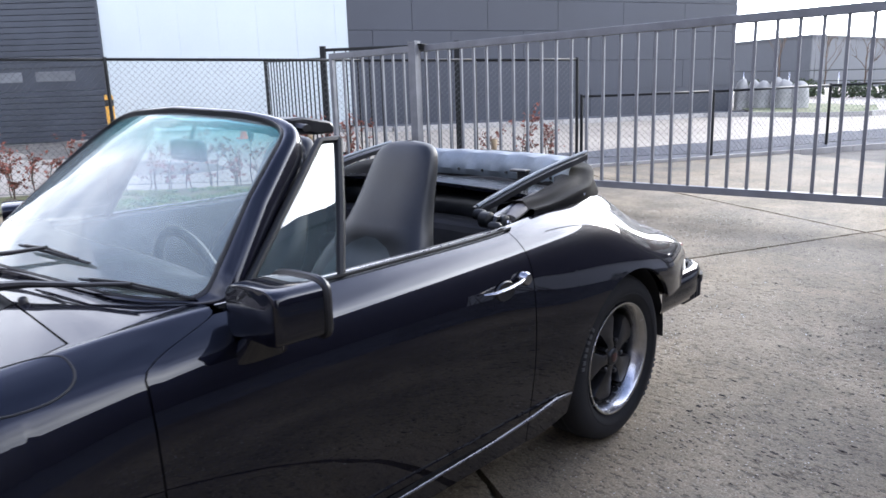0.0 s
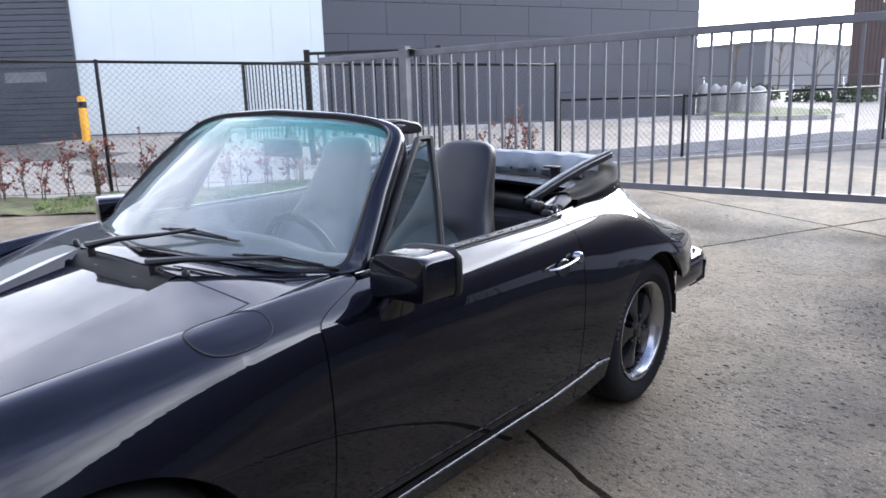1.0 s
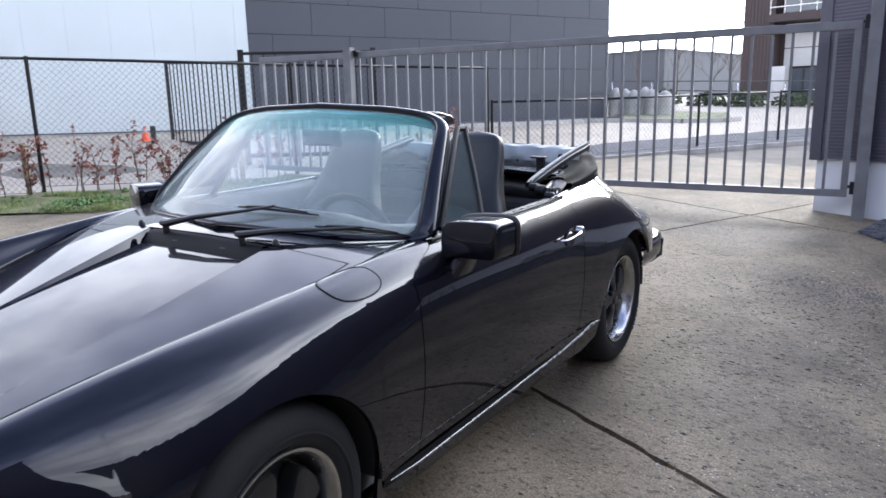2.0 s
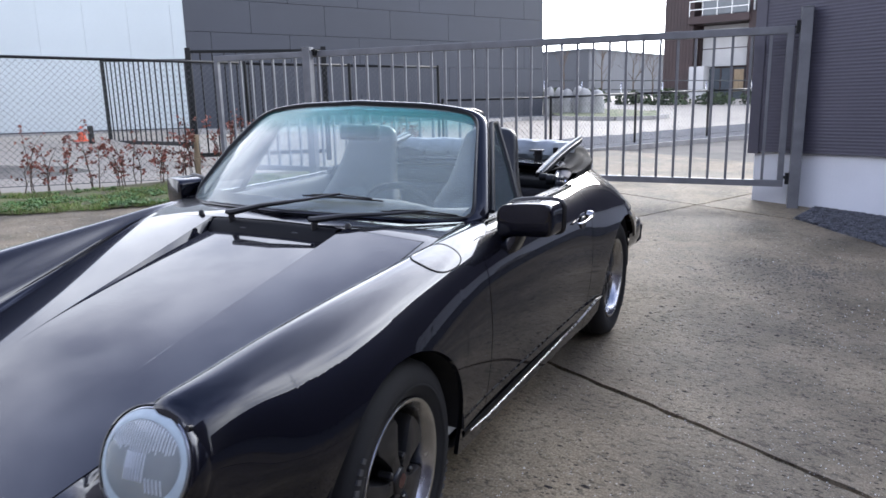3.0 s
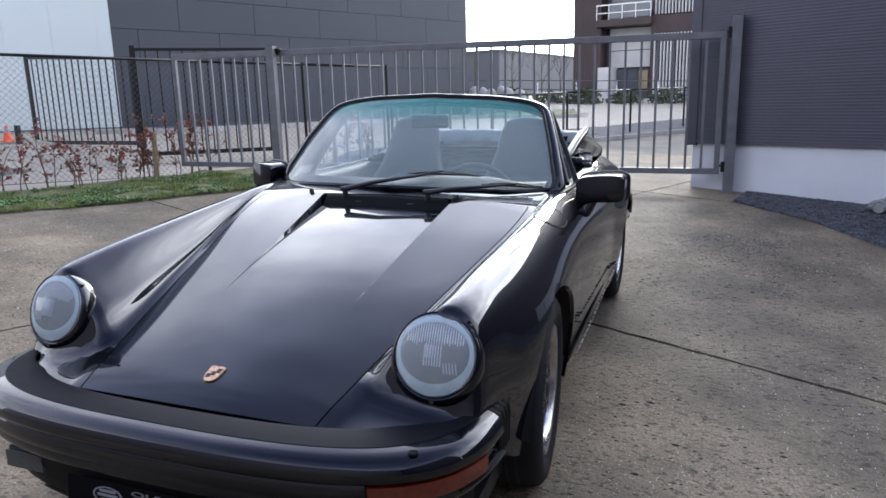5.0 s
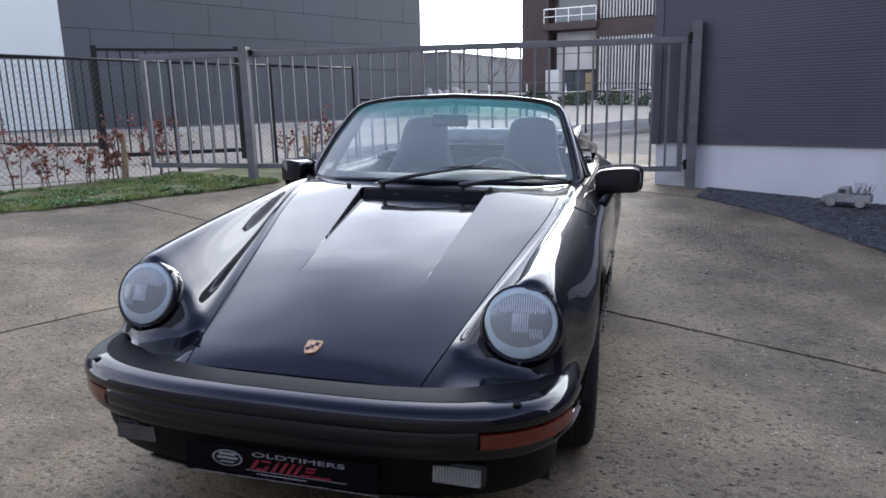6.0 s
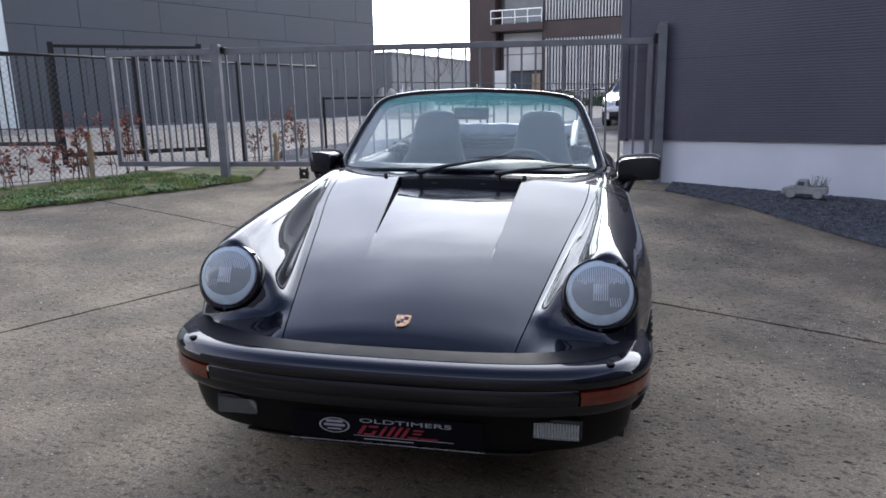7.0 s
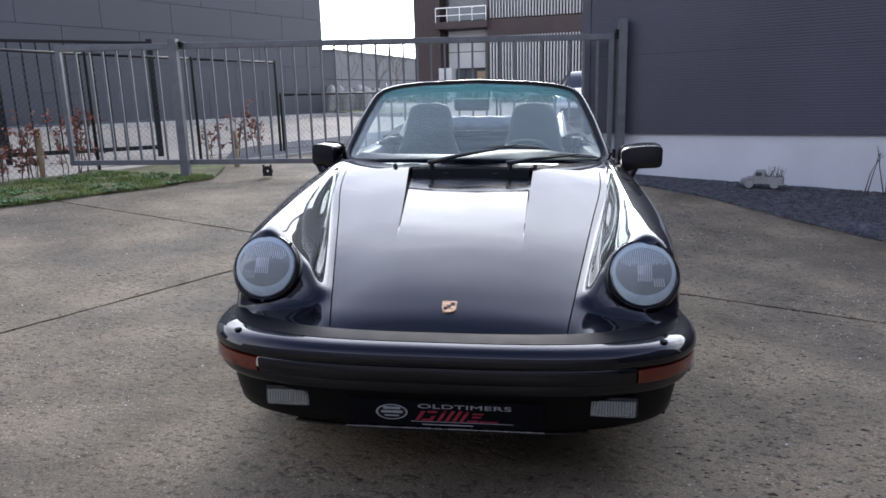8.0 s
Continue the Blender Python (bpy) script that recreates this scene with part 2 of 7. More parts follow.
SILVERED = mat("silvered_reflector", (0.90, 0.95, 0.98), rough=0.22, metal=1.0, vary=0.1, scale=20, fine=200, bump=0.0)
FOG_LENS = glass("fog_lamp_glass", (0.9, 0.93, 0.94), film_haze=0.10, haze_dust_colour=(0.92, 0.95, 0.92))
GASKET = mat("dull_rubber_fillet", (0.009, 0.009, 0.013), rough=0.55, vary=0.3, scale=14, fine=200, bump=0.05, depth=0.001, spec=0.07)
APRON = mat("dull_black_apron", (0.006, 0.006, 0.0065), rough=0.55, vary=0.3, scale=14, fine=200, bump=0.1, depth=0.001, spec=0.14)
AMBER = mat("amber_lens", (0.13, 0.012, 0.003), rough=0.12, vary=0.2, scale=40, fine=120, bump=0.3, depth=0.002, coat=0.6)
RED = mat("red_lens", (0.35, 0.01, 0.012), rough=0.12, vary=0.2, scale=40, fine=120, bump=0.3, depth=0.002, coat=0.6)
GOLD = mat("gilt_badge", (0.75, 0.48, 0.28), rough=0.28, metal=1.0, vary=0.3, scale=60, fine=300, bump=0.1, depth=0.0005)
BADGE_RED = mat("badge_enamel_dark", (0.05, 0.012, 0.012), rough=0.2, vary=0.2, scale=60, fine=200, bump=0.0)
WHITE_PRINT = mat("white_print", (0.32, 0.32, 0.33), rough=0.45, vary=0.1, scale=40, fine=200, bump=0.0)
RED_PRINT = mat("red_print", (0.26, 0.012, 0.03), rough=0.4, vary=0.15, scale=40, fine=200, bump=0.0)
PLATE_BLACK = mat("black_plastic_plate", (0.005, 0.005, 0.006), rough=0.65, vary=0.2, scale=20, fine=200, bump=0.05, depth=0.0005, spec=0.06)
STEEL_GREY = mat("grey_powder_coat", (0.14, 0.145, 0.158), rough=0.45, vary=0.18, scale=6, fine=140, bump=0.1, depth=0.001)
STEEL_BLACK = mat("black_powder_coat", (0.009, 0.010, 0.011), rough=0.5, vary=0.25, scale=6, fine=140, bump=0.1, depth=0.001, spec=0.3)
GALV = mat("galvanised_wire", (0.07, 0.078, 0.08), rough=0.55, metal=0.0, vary=0.2, scale=10, fine=100, bump=0.0)
CONCRETE = concrete("yard_concrete", (0.252, 0.204, 0.136), (0.150, 0.124, 0.088))
ROADMAT = mat("pale_road_concrete", (0.36, 0.32, 0.26), rough=0.75, vary=0.16, scale=0.5, fine=30, bump=0.2, depth=0.004)
DIRT = mat("dark_earth", (0.16, 0.145, 0.12), rough=0.9, vary=0.35, scale=1.5, fine=40, bump=0.6, depth=0.02)
GRAVEL = mat("blue_grey_gravel", (0.130, 0.135, 0.150), rough=0.8, vary=0.55, scale=14, fine=60, bump=0.9, depth=0.02)
DARK_GRAVEL = mat("dark_gravel", (0.078, 0.084, 0.100), rough=0.85, vary=0.55, scale=14, fine=60, bump=0.9, depth=0.02)
GRASS = mat("thin_grass_on_earth", (0.15, 0.17, 0.065), rough=0.9, vary=0.5, scale=5, fine=70, bump=0.8, depth=0.02, second=(0.12, 0.098, 0.062))
GRASS_BLADE = mat("grass_blade", (0.155, 0.235, 0.055), rough=0.7, vary=0.4, scale=4, fine=70, bump=0.0)
STRAW = mat("dry_blade", (0.30, 0.27, 0.12), rough=0.8, vary=0.3, scale=4, fine=70, bump=0.0)
WEED_LEAF = mat("weed_leaf", (0.10, 0.19, 0.05), rough=0.6, vary=0.35, scale=6, fine=70, bump=0.0)
WEEDS = mat("weedy_earth", (0.22, 0.215, 0.13), rough=0.9, vary=0.5, scale=3, fine=40, bump=0.6, depth=0.02, second=(0.12, 0.15, 0.06))
KERB = mat("kerb_concrete", (0.38, 0.37, 0.35), rough=0.8, vary=0.2, scale=3, fine=60, bump=0.3, depth=0.004)
CLAD_GREY = mat("grey_wall_panel", (0.047, 0.052, 0.066), rough=0.5, spec=0.3, vary=0.1, scale=0.4, fine=30, bump=0.08, depth=0.003)
CLAD_WHITE = mat("pale_blue_white_panel", (0.555, 0.612, 0.618), rough=0.5, vary=0.05, scale=0.4, fine=20, bump=0.05, depth=0.003)
CLAD_DARK = mat("dark_ribbed_sheet", (0.068, 0.065, 0.089), rough=0.5, vary=0.15, scale=0.6, fine=30, bump=0.06, depth=0.002)
PLINTH = mat("whitewashed_plinth", (0.65, 0.67, 0.71), rough=0.8, vary=0.08, scale=1.4, fine=50, bump=0.2, depth=0.003)
SHUTTER = mat("dark_shutter", (0.046, 0.054, 0.068), rough=0.5, vary=0.15, scale=1.0, fine=40, bump=0.05, depth=0.002)
PANE = mat("dull_pane", (0.07, 0.085, 0.10), rough=0.15, vary=0.2, scale=1.5, fine=30, bump=0.0, coat=0.6)
DUSTY_PANE = mat("dusty_pane", (0.17, 0.18, 0.19), rough=0.4, vary=0.3, scale=1.5, fine=30, bump=0.0)
BROWN_CLAD = mat("brown_cladding", (0.045, 0.028, 0.028), rough=0.6, vary=0.25, scale=0.8, fine=20, bump=0.1, depth=0.004)
PALE_WALL = mat("pale_plaster", (0.50, 0.50, 0.50), rough=0.8, vary=0.12, scale=0.8, fine=20, bump=0.1, depth=0.004)
FAR_HALL = mat("far_hall_sheet", (0.085, 0.09, 0.102), rough=0.7, vary=0.1, scale=0.15, fine=4, bump=0.0)
YELLOW = mat("yellow_paint", (0.75, 0.36, 0.02), rough=0.5, vary=0.15, scale=6, fine=80, bump=0.1, depth=0.002)
TIMBER = mat("weathered_stake", (0.33, 0.25, 0.16), rough=0.85, vary=0.3, scale=9, fine=90, bump=0.4, depth=0.004, stretch=(1, 1, 0.15))
TWIG = mat("brown_twig", (0.10, 0.07, 0.05), rough=0.85, vary=0.3, scale=20, fine=150, bump=0.3, depth=0.002)
LEAF = mat("dry_beech_leaf", (0.27, 0.085, 0.06), rough=0.7, vary=0.5, scale=6, fine=60, bump=0.1, depth=0.001, second=(0.11, 0.05, 0.035))
WHITE_CAR = mat("white_car_paint", (0.75, 0.76, 0.77), rough=0.25, vary=0.05, scale=2, fine=100, bump=0.0, coat=0.8)
DARK_GLASS = mat("dark_car_glass", (0.015, 0.018, 0.02), rough=0.06, vary=0.1, scale=3, fine=60, bump=0.0, coat=0.5)
PALE_GRIT = mat("pale_grit", (0.80, 0.78, 0.72), rough=0.5, vary=0.3, scale=40, fine=200, bump=0.0)
PIT_SHADE = mat("pit_shade", (0.035, 0.029, 0.022), rough=0.9, vary=0.4, scale=30, fine=200, bump=0.0)
STONE = mat("pale_boulder", (0.31, 0.31, 0.30), rough=0.85, vary=0.25, scale=2.5, fine=40, bump=0.5, depth=0.01)
ORANGE = mat("orange_plastic", (0.75, 0.11, 0.04), rough=0.5, vary=0.1, scale=10, fine=60, bump=0.05, depth=0.001)
BRASS_ROD = mat("aged_bare_twig", (0.08, 0.06, 0.05), rough=0.9, vary=0.3, scale=20, fine=100, bump=0.2, depth=0.001)
SHRUB = mat("evergreen_foliage", (0.05, 0.075, 0.03), rough=0.75, vary=0.5, scale=2, fine=40, bump=0.2, depth=0.004)


# ---- builders ----
def root(name, m, label="", category="", group="", kind=""):
    ob = new(name)
    ob.empty_display_size = 0.1
    ob.matrix_world = m
    return tagged(ob, label, category, group, kind)


def link(name, bm, material, parent=None, label="", smooth=True, bevel=0.0, segments=2):
    me = bpy.data.meshes.new(name)
    if smooth:
        bmesh.ops.remove_doubles(bm, verts=bm.verts[:], dist=0.00004)
    bmesh.ops.recalc_face_normals(bm, faces=bm.faces[:])
    if smooth:
        for e in bm.edges:
            if len(e.link_faces) == 2 and e.calc_face_angle(0.0) > 0.75:
                e.smooth = False
    bm.to_mesh(me)
    bm.free()
    me.materials.append(material)
    for p in me.polygons:
        p.use_smooth = smooth
    ob = new(name, me)
    if parent is not None:
        ob.parent = parent
    if bevel:
        bv = ob.modifiers.new("bevel", "BEVEL")
        bv.width, bv.segments, bv.limit_method, bv.angle_limit = bevel, segments, "ANGLE", radians(35)
        bv.harden_normals = False
    if label:
        ob["label"] = label
    return ob


def part(name, bm, material, parent, label="", smooth=True, bevel=0.0):
    return link(name, bm, material, parent, label, smooth, bevel)


def box(bm, x0, x1, y0, y1, z0, z1, m=None):
    vs = [bm.verts.new((x, y, z)) for z in (z0, z1) for x, y in ((x0, y0), (x1, y0), (x1, y1), (x0, y1))]
    if m is not None:
        for v in vs:
            v.co = m @ v.co
    for f in ((3, 2, 1, 0), (4, 5, 6, 7), (0, 1, 5, 4), (1, 2, 6, 5), (2, 3, 7, 6), (3, 0, 4, 7)):
        bm.faces.new([vs[i] for i in f])
    return bm


def boxes(*args, m=None):
    bm = bmesh.new()
    for a in args:
        box(bm, *a, m=m)
    return bm


def tube(bm, pts, r, n=8, caps=True, flat=1.0):
    """A round bar along points; r may be one radius or one for each point. flat squashes it across."""
    pts = [Vector(p) for p in pts]
    rr = r if isinstance(r, (list, tuple)) else [r] * len(pts)
    rings = []
    up = Vector((0, 0, 1))
    for i, p in enumerate(pts):
        d = (pts[min(i + 1, len(pts) - 1)] - pts[max(i - 1, 0)]).normalized()
        a = d.cross(up)
        if a.length < 1e-3:
            a = d.cross(Vector((0, 1, 0)))
        a.normalize()
        b = d.cross(a).normalized()
        rings.append([bm.verts.new(p + (a * math.cos(t) + b * math.sin(t) * flat) * rr[i]) for t in (k * 2 * math.pi / n for k in range(n))])
    for q, w in zip(rings, rings[1:]):
        for k in range(n):
            bm.faces.new((q[k], q[(k + 1) % n], w[(k + 1) % n], w[k]))
    if caps:
        bm.faces.new(rings[0][::-1])
        bm.faces.new(rings[-1])
    return bm


def turned(bm, profile, n=32, m=None, closed=False):
    """A surface of revolution about x: profile of (along, radius)."""
    rings = []
    for a, r in profile:
        rings.append([bm.verts.new((a, r * math.cos(t), r * math.sin(t))) for t in (k * 2 * math.pi / n for k in range(n))])
    if m is not None:
        for q in rings:
            for v in q:
                v.co = m @ v.co
    pairs = list(zip(rings, rings[1:])) + ([(rings[-1], rings[0])] if closed else [])
    for q, w in pairs:
        for k in range(n):
            bm.faces.new((q[k], q[(k + 1) % n], w[(k + 1) % n], w[k]))
    return bm


def sheet(bm, rows):
    """A quad skin over rows of points."""
    g = [[bm.verts.new(p) for p in r] for r in rows]
    for a, b in zip(g, g[1:]):
        for i in range(len(a) - 1):
            bm.faces.new((a[i], a[i + 1], b[i + 1], b[i]))
    return g


def curve(keys):
    """A smooth function of one number through (u, value) keys, with no overshoot."""
    us, vs = np.array([k[0] for k in keys], float), np.array([k[1] for k in keys], float)
    h, d = np.diff(us), np.diff(vs) / np.diff(us)
    m = np.zeros(len(us))
    m[0], m[-1] = d[0], d[-1]
    for i in range(1, len(us) - 1):
        m[i] = 0 if d[i - 1] * d[i] <= 0 else 3 * (h[i - 1] + h[i]) / ((2 * h[i] + h[i - 1]) / d[i - 1] + (h[i] + 2 * h[i - 1]) / d[i])

    def at(u):
        u = min(max(u, us[0]), us[-1])
        i = min(int(np.searchsorted(us, u, side="right")) - 1, len(us) - 2)
        t = (u - us[i]) / h[i]
        return (2 * t**3 - 3 * t**2 + 1) * vs[i] + (t**3 - 2 * t**2 + t) * h[i] * m[i] + (3 * t**2 - 2 * t**3) * vs[i + 1] + (t**3 - t**2) * h[i] * m[i + 1]

    return at


# ---- ground ----
def ground_z(x, y):
    rise = 0.044 * min(max(-10 - x, 0), 5.5) + 0.02 * min(max(-15.5 - x, 0), 10)
    return -0.022 * (max(min(x, 6), -14) + 1.2) + 0.028 * min(max(y - 2.9, 0), 36) + rise * min(max((y - 2) / 4, 0), 1)


def flat_patch(name, pts, material, lift, step=0.6, thick=0.0, kind="structure", label="", rough=0.0, category=""):
    """A patch of ground: a polygon cut into strips that follow the lie of the land."""
    bm = bmesh.new()
    vs = [bm.verts.new((x, y, 0)) for x, y in pts]
    bm.faces.new(vs)
    xs, ys = [p[0] for p in pts], [p[1] for p in pts]
    for lo, hi, ax in ((min(xs), max(xs), 0), (min(ys), max(ys), 1)):
        k = lo + step
        while k < hi:
            no = (1, 0, 0) if ax == 0 else (0, 1, 0)
            bmesh.ops.bisect_plane(bm, geom=bm.verts[:] + bm.edges[:] + bm.faces[:], plane_co=(k, k, 0), plane_no=no)
            k += step
    for v in bm.verts:
        v.co.z = ground_z(v.co.x, v.co.y) + lift + (rough * noise.noise(v.co * 2.3) if rough else 0)
    if thick:
        r = bmesh.ops.extrude_face_region(bm, geom=bm.faces[:])
        for v in r["geom"]:
            if isinstance(v, bmesh.types.BMVert):
                v.co.z -= thick
    ob = link(name, bm, material, smooth=False)
    return tagged(ob, label, category, "", kind)


gb = bmesh.new()
axis_x = [-900, -400, -200, -110, -70, -50, -40, -32, -26, -22, -18, -14, -12, -10, -8, -6, -4, -2, 0, 2, 4, 6, 9, 14, 20, 30, 50, 90, 200, 500, 900]
axis_y = [-900, -400, -150, -60, -30, -15, -8, -4, -1, 1, 2.9, 5, 7, 9, 11, 13, 15, 18, 21, 24, 28, 33, 38.9, 45, 60, 90, 150, 300, 600, 1200]
sheet(gb, [[(x, y, ground_z(x, y) - 0.045) for x in axis_x] for y in axis_y])
tagged(link("ground", gb, DIRT), "pale trodden earth reaching out to the horizon", "ground", "", "structure")

# ---- paving, road, gravel, grass ----
SLAB = Matrix.Rotation(radians(-24), 4, "Z")
pavement = root("pavement", Matrix.Identity(4), "weathered grey-brown concrete slabs with dark open joints", "pavement", "", "structure")
U_EDGES, V_EDGES = (-16.1, -10.1, -4.1, 1.9, 7.9), (-12.2, -7.8, -3.4, 0.93, 5.3, 9.2)


def slab(u0, u1, v0, v1, seed):
    """One cast slab with slightly broken edges."""
    rnd = random.Random(seed)
    bm = bmesh.new()
    g = 0.008
    nu, nv = 96, 72
    rows = []
    for j in range(nv + 1):
        row = []
        for i in range(nu + 1):
            u = u0 + g + (u1 - u0 - 2 * g) * i / nu
            v = v0 + g + (v1 - v0 - 2 * g) * j / nv
            edge_u, edge_v = i in (0, nu), j in (0, nv)
            if edge_u:
                u += (1 if i == 0 else -1) * (abs(noise.noise(Vector((v * 3, u0, 1)))) * 0.014 + max(0, noise.noise(Vector((v * 11, u0, 7)))) * 0.026)
            if edge_v:
                v += (1 if j == 0 else -1) * (abs(noise.noise(Vector((u * 3, v0, 4)))) * 0.014 + max(0, noise.noise(Vector((u * 11, v0, 9)))) * 0.026)
            p = SLAB @ Vector((u, v, 0))
            p.z = ground_z(p.x, p.y) + 0.004 * noise.noise(Vector((u * 0.9, v * 0.9, 0)))
            row.append(p)
        rows.append(row)
    gr = sheet(bm, rows)
    rim = [gr[0][i] for i in range(nu + 1)] + [gr[j][nu] for j in range(1, nv + 1)] + [gr[nv][i] for i in range(nu - 1, -1, -1)] + [gr[j][0] for j in range(nv - 1, 0, -1)]
    low = [bm.verts.new((v.co.x, v.co.y, v.co.z - 0.04)) for v in rim]
    for i in range(len(rim)):
        k = (i + 1) % len(rim)
        bm.faces.new((rim[i], rim[k], low[k], low[i]))
    part("slab", bm, CONCRETE, pavement, smooth=False)


for iu in range(4):
    for iv in range(5):
        if not (iu == 0 and iv > 1):
            slab(U_EDGES[iu], U_EDGES[iu + 1], V_EDGES[iv], V_EDGES[iv + 1], iu * 10 + iv)

flat_patch("road", [(-60, -25), (-15, -6), (-9.95, 3.4), (-8.15, 6.3), (-6.6, 9.3), (-6.8, 11.2), (-4.4, 15.9), (0, 24.5), (4, 30), (16, 30), (16, 75), (-70, 75)], ROADMAT, -0.02, step=4, label="pale concrete road and neighbouring forecourt", category="road")
flat_patch("gravel_strip", [(-6.75, 7.6), (-5.64, 9.37), (-3.6, 13.0), (-1.0, 17.6), (2.6, 23.6), (0.4, 25.2), (-1.6, 21.6), (-4.43, 15.94), (-6.79, 11.24), (-7.5, 9.6)], DARK_GRAVEL, 0.02, step=0.5, rough=0.03, label="strip of blue-grey gravel beside the road", category="gravel")
flat_patch("gravel_bed", [(-0.62, 6.12), (0.126, 5.12), (0.635, 3.95), (1.09, 3.1), (2.3, 0.9), (12.5, -3.5), (12.5, 1.2), (-0.45, 6.86)], GRAVEL, 0.008, step=0.3, rough=0.022, label="bed of blue-grey crushed stone under a wall", category="gravel")
flat_patch("wall_gravel", [(-15.3, 11.6), (-9.95, 23.3), (-8.9, 22.9), (-9.7, 20.4), (-13.6, 11.6), (-14.9, 10.6)], DARK_GRAVEL, 0.0, step=1.5, rough=0.03, label="dark gravel strip along the foot of a hall", category="gravel")
flat_patch("verge", [(-13.6, -3.4), (-8.25, 2.9), (-7.5, 3.62), (-7.03, 4.4), (-6.42, 5.3), (-6.12, 6.05), (-6.5, 7.2), (-7.3, 7.7), (-8.15, 6.3), (-9.95, 3.4), (-14.6, -3.8)], GRASS, 0.025, step=0.35, rough=0.05, label="narrow strip of short grass below a hedge", category="grass")


def grass_tufts():
    """Patchy blades, yellowed ones among them, and flat rosettes of weeds over the verge."""
    rnd = random.Random(4)
    fresh, straw, weed = bmesh.new(), bmesh.new(), bmesh.new()
    edge = [(-8.25, 2.9), (-7.5, 3.62), (-7.03, 4.4), (-6.42, 5.3), (-6.15, 6.05)]
    back = [(-9.75, 3.4), (-9.2, 4.3), (-8.7, 5.1), (-8.3, 5.9), (-8.0, 6.4)]

    def place():
        k = rnd.random() * 3.999 - (0.9 if rnd.random() < 0.25 else 0)
        i, f = max(0, int(k)), k - max(0, int(k))
        a = Vector(edge[i]).lerp(Vector(edge[i + 1]), f)
        b = Vector(back[i]).lerp(Vector(back[i + 1]), f)
        return a.lerp(b, rnd.random() ** 1.2 * 0.94 - 0.04 + 0.03 * noise.noise(Vector((k * 7, 1, 1))))

    for _ in range(24000):
        p = place()
        clump = noise.noise(Vector((p.x * 2.6, p.y * 2.6, 2))) + 0.5 * noise.noise(Vector((p.x * 9, p.y * 9, 5)))
        if clump < -0.22 + 0.25 * (rnd.random() - 0.5):
            continue
        h, t = rnd.uniform(0.02, 0.05) + 0.075 * max(0, clump), rnd.uniform(0, 6.28)
        o = Vector((p.x, p.y, ground_z(p.x, p.y) + 0.012))
        w, lean = Vector((math.cos(t), math.sin(t), 0)) * 0.005, Vector((rnd.uniform(-1, 1), rnd.uniform(-1, 1), 0)) * 0.045
        bm = straw if rnd.random() < 0.24 else fresh
        bm.faces.new([bm.verts.new(o - w), bm.verts.new(o + w), bm.verts.new(o + lean + Vector((0, 0, h)))])
    for _ in range(900):
        p = place()
        if noise.noise(Vector((p.x * 1.7, p.y * 1.7, 9))) < 0.02:
            continue
        o = Vector((p.x, p.y, ground_z(p.x, p.y) + 0.02))
        for q in range(6):
            a = q * 1.05 + rnd.random()
            d, n = Vector((math.cos(a), math.sin(a), 0)), Vector((-math.sin(a), math.cos(a), 0))
            r = rnd.uniform(0.03, 0.07)
            rise = Vector((0, 0, rnd.uniform(0.015, 0.05)))
            weed.faces.new([weed.verts.new(v) for v in (o, o + d * r * 0.55 + n * r * 0.28 + rise, o + d * r + rise * 0.7, o + d * r * 0.55 - n * r * 0.28 + rise)])
    for name, bm, material, label in (("grass", fresh, GRASS_BLADE, "short green grass blades along the yard edge"), ("dry_grass", straw, STRAW, "yellowed grass blades among the green"), ("weeds", weed, WEED_LEAF, "low broad-leaved weeds in the grass strip")):
        tagged(link(name, bm, material, smooth=False), label, "grass", "", "stuff")


grass_tufts()


def stones(name, pts, count, seed, label):
    """Loose crushed stone over a bed."""
    rnd = random.Random(seed)
    bm = bmesh.new()
    for _ in range(count):
        i = rnd.randrange(len(pts) - 1)
        a, b = pts[i], pts[i + 1]
        f, g = rnd.random(), rnd.random()
        x = (a[0] * (1 - f) + b[0] * f) * (1 - g) + (a[2] * (1 - f) + b[2] * f) * g
        y = (a[1] * (1 - f) + b[1] * f) * (1 - g) + (a[3] * (1 - f) + b[3] * f) * g
        r = rnd.uniform(0.006, 0.014)
        z = ground_z(x, y) + 0.014
        top = [bm.verts.new((x + r * math.cos(t) * rnd.uniform(0.6, 1.1), y + r * math.sin(t) * rnd.uniform(0.6, 1.1), z + r * rnd.uniform(0.3, 0.9))) for t in (0.3, 2.3, 4.4)]
        low = [bm.verts.new((v.co.x * 1.0 + rnd.uniform(-r, r) * 0.6, v.co.y + rnd.uniform(-r, r) * 0.6, z - 0.012)) for v in top]
        bm.faces.new(top)
        for k in range(3):
            bm.faces.new((top[k], top[(k + 1) % 3], low[(k + 1) % 3], low[k]))
    tagged(link(name, bm, GRAVEL, smooth=False), label, "gravel", "", "stuff")


stones("gravel", [(-0.6, 6.1, -0.45, 6.82), (0.13, 5.13, 0.4, 6.4), (0.64, 3.97, 1.6, 5.85), (1.09, 3.12, 3.2, 5.1)], 24000, 7, "loose blue-grey crushed stone")


# ---- right-hand dark hall ----
def wall_frame(a, b):
    """A frame with x along the wall from a to b, y out of the wall to the right of that way, z up."""
    d = Vector((b[0] - a[0], b[1] - a[1], 0)).normalized()
    n = Vector((d.y, -d.x, 0))
    m = Matrix.Identity(4)
    m.col[0][:3], m.col[1][:3], m.col[2][:3], m.col[3][:3] = d, n, (0, 0, 1), (a[0], a[1], 0)
    return m


hall = root("dark_hall", wall_frame((-1.1, 7.1), (11.7, 1.4)), "dark horizontally ribbed metal hall on a white plinth", "building")
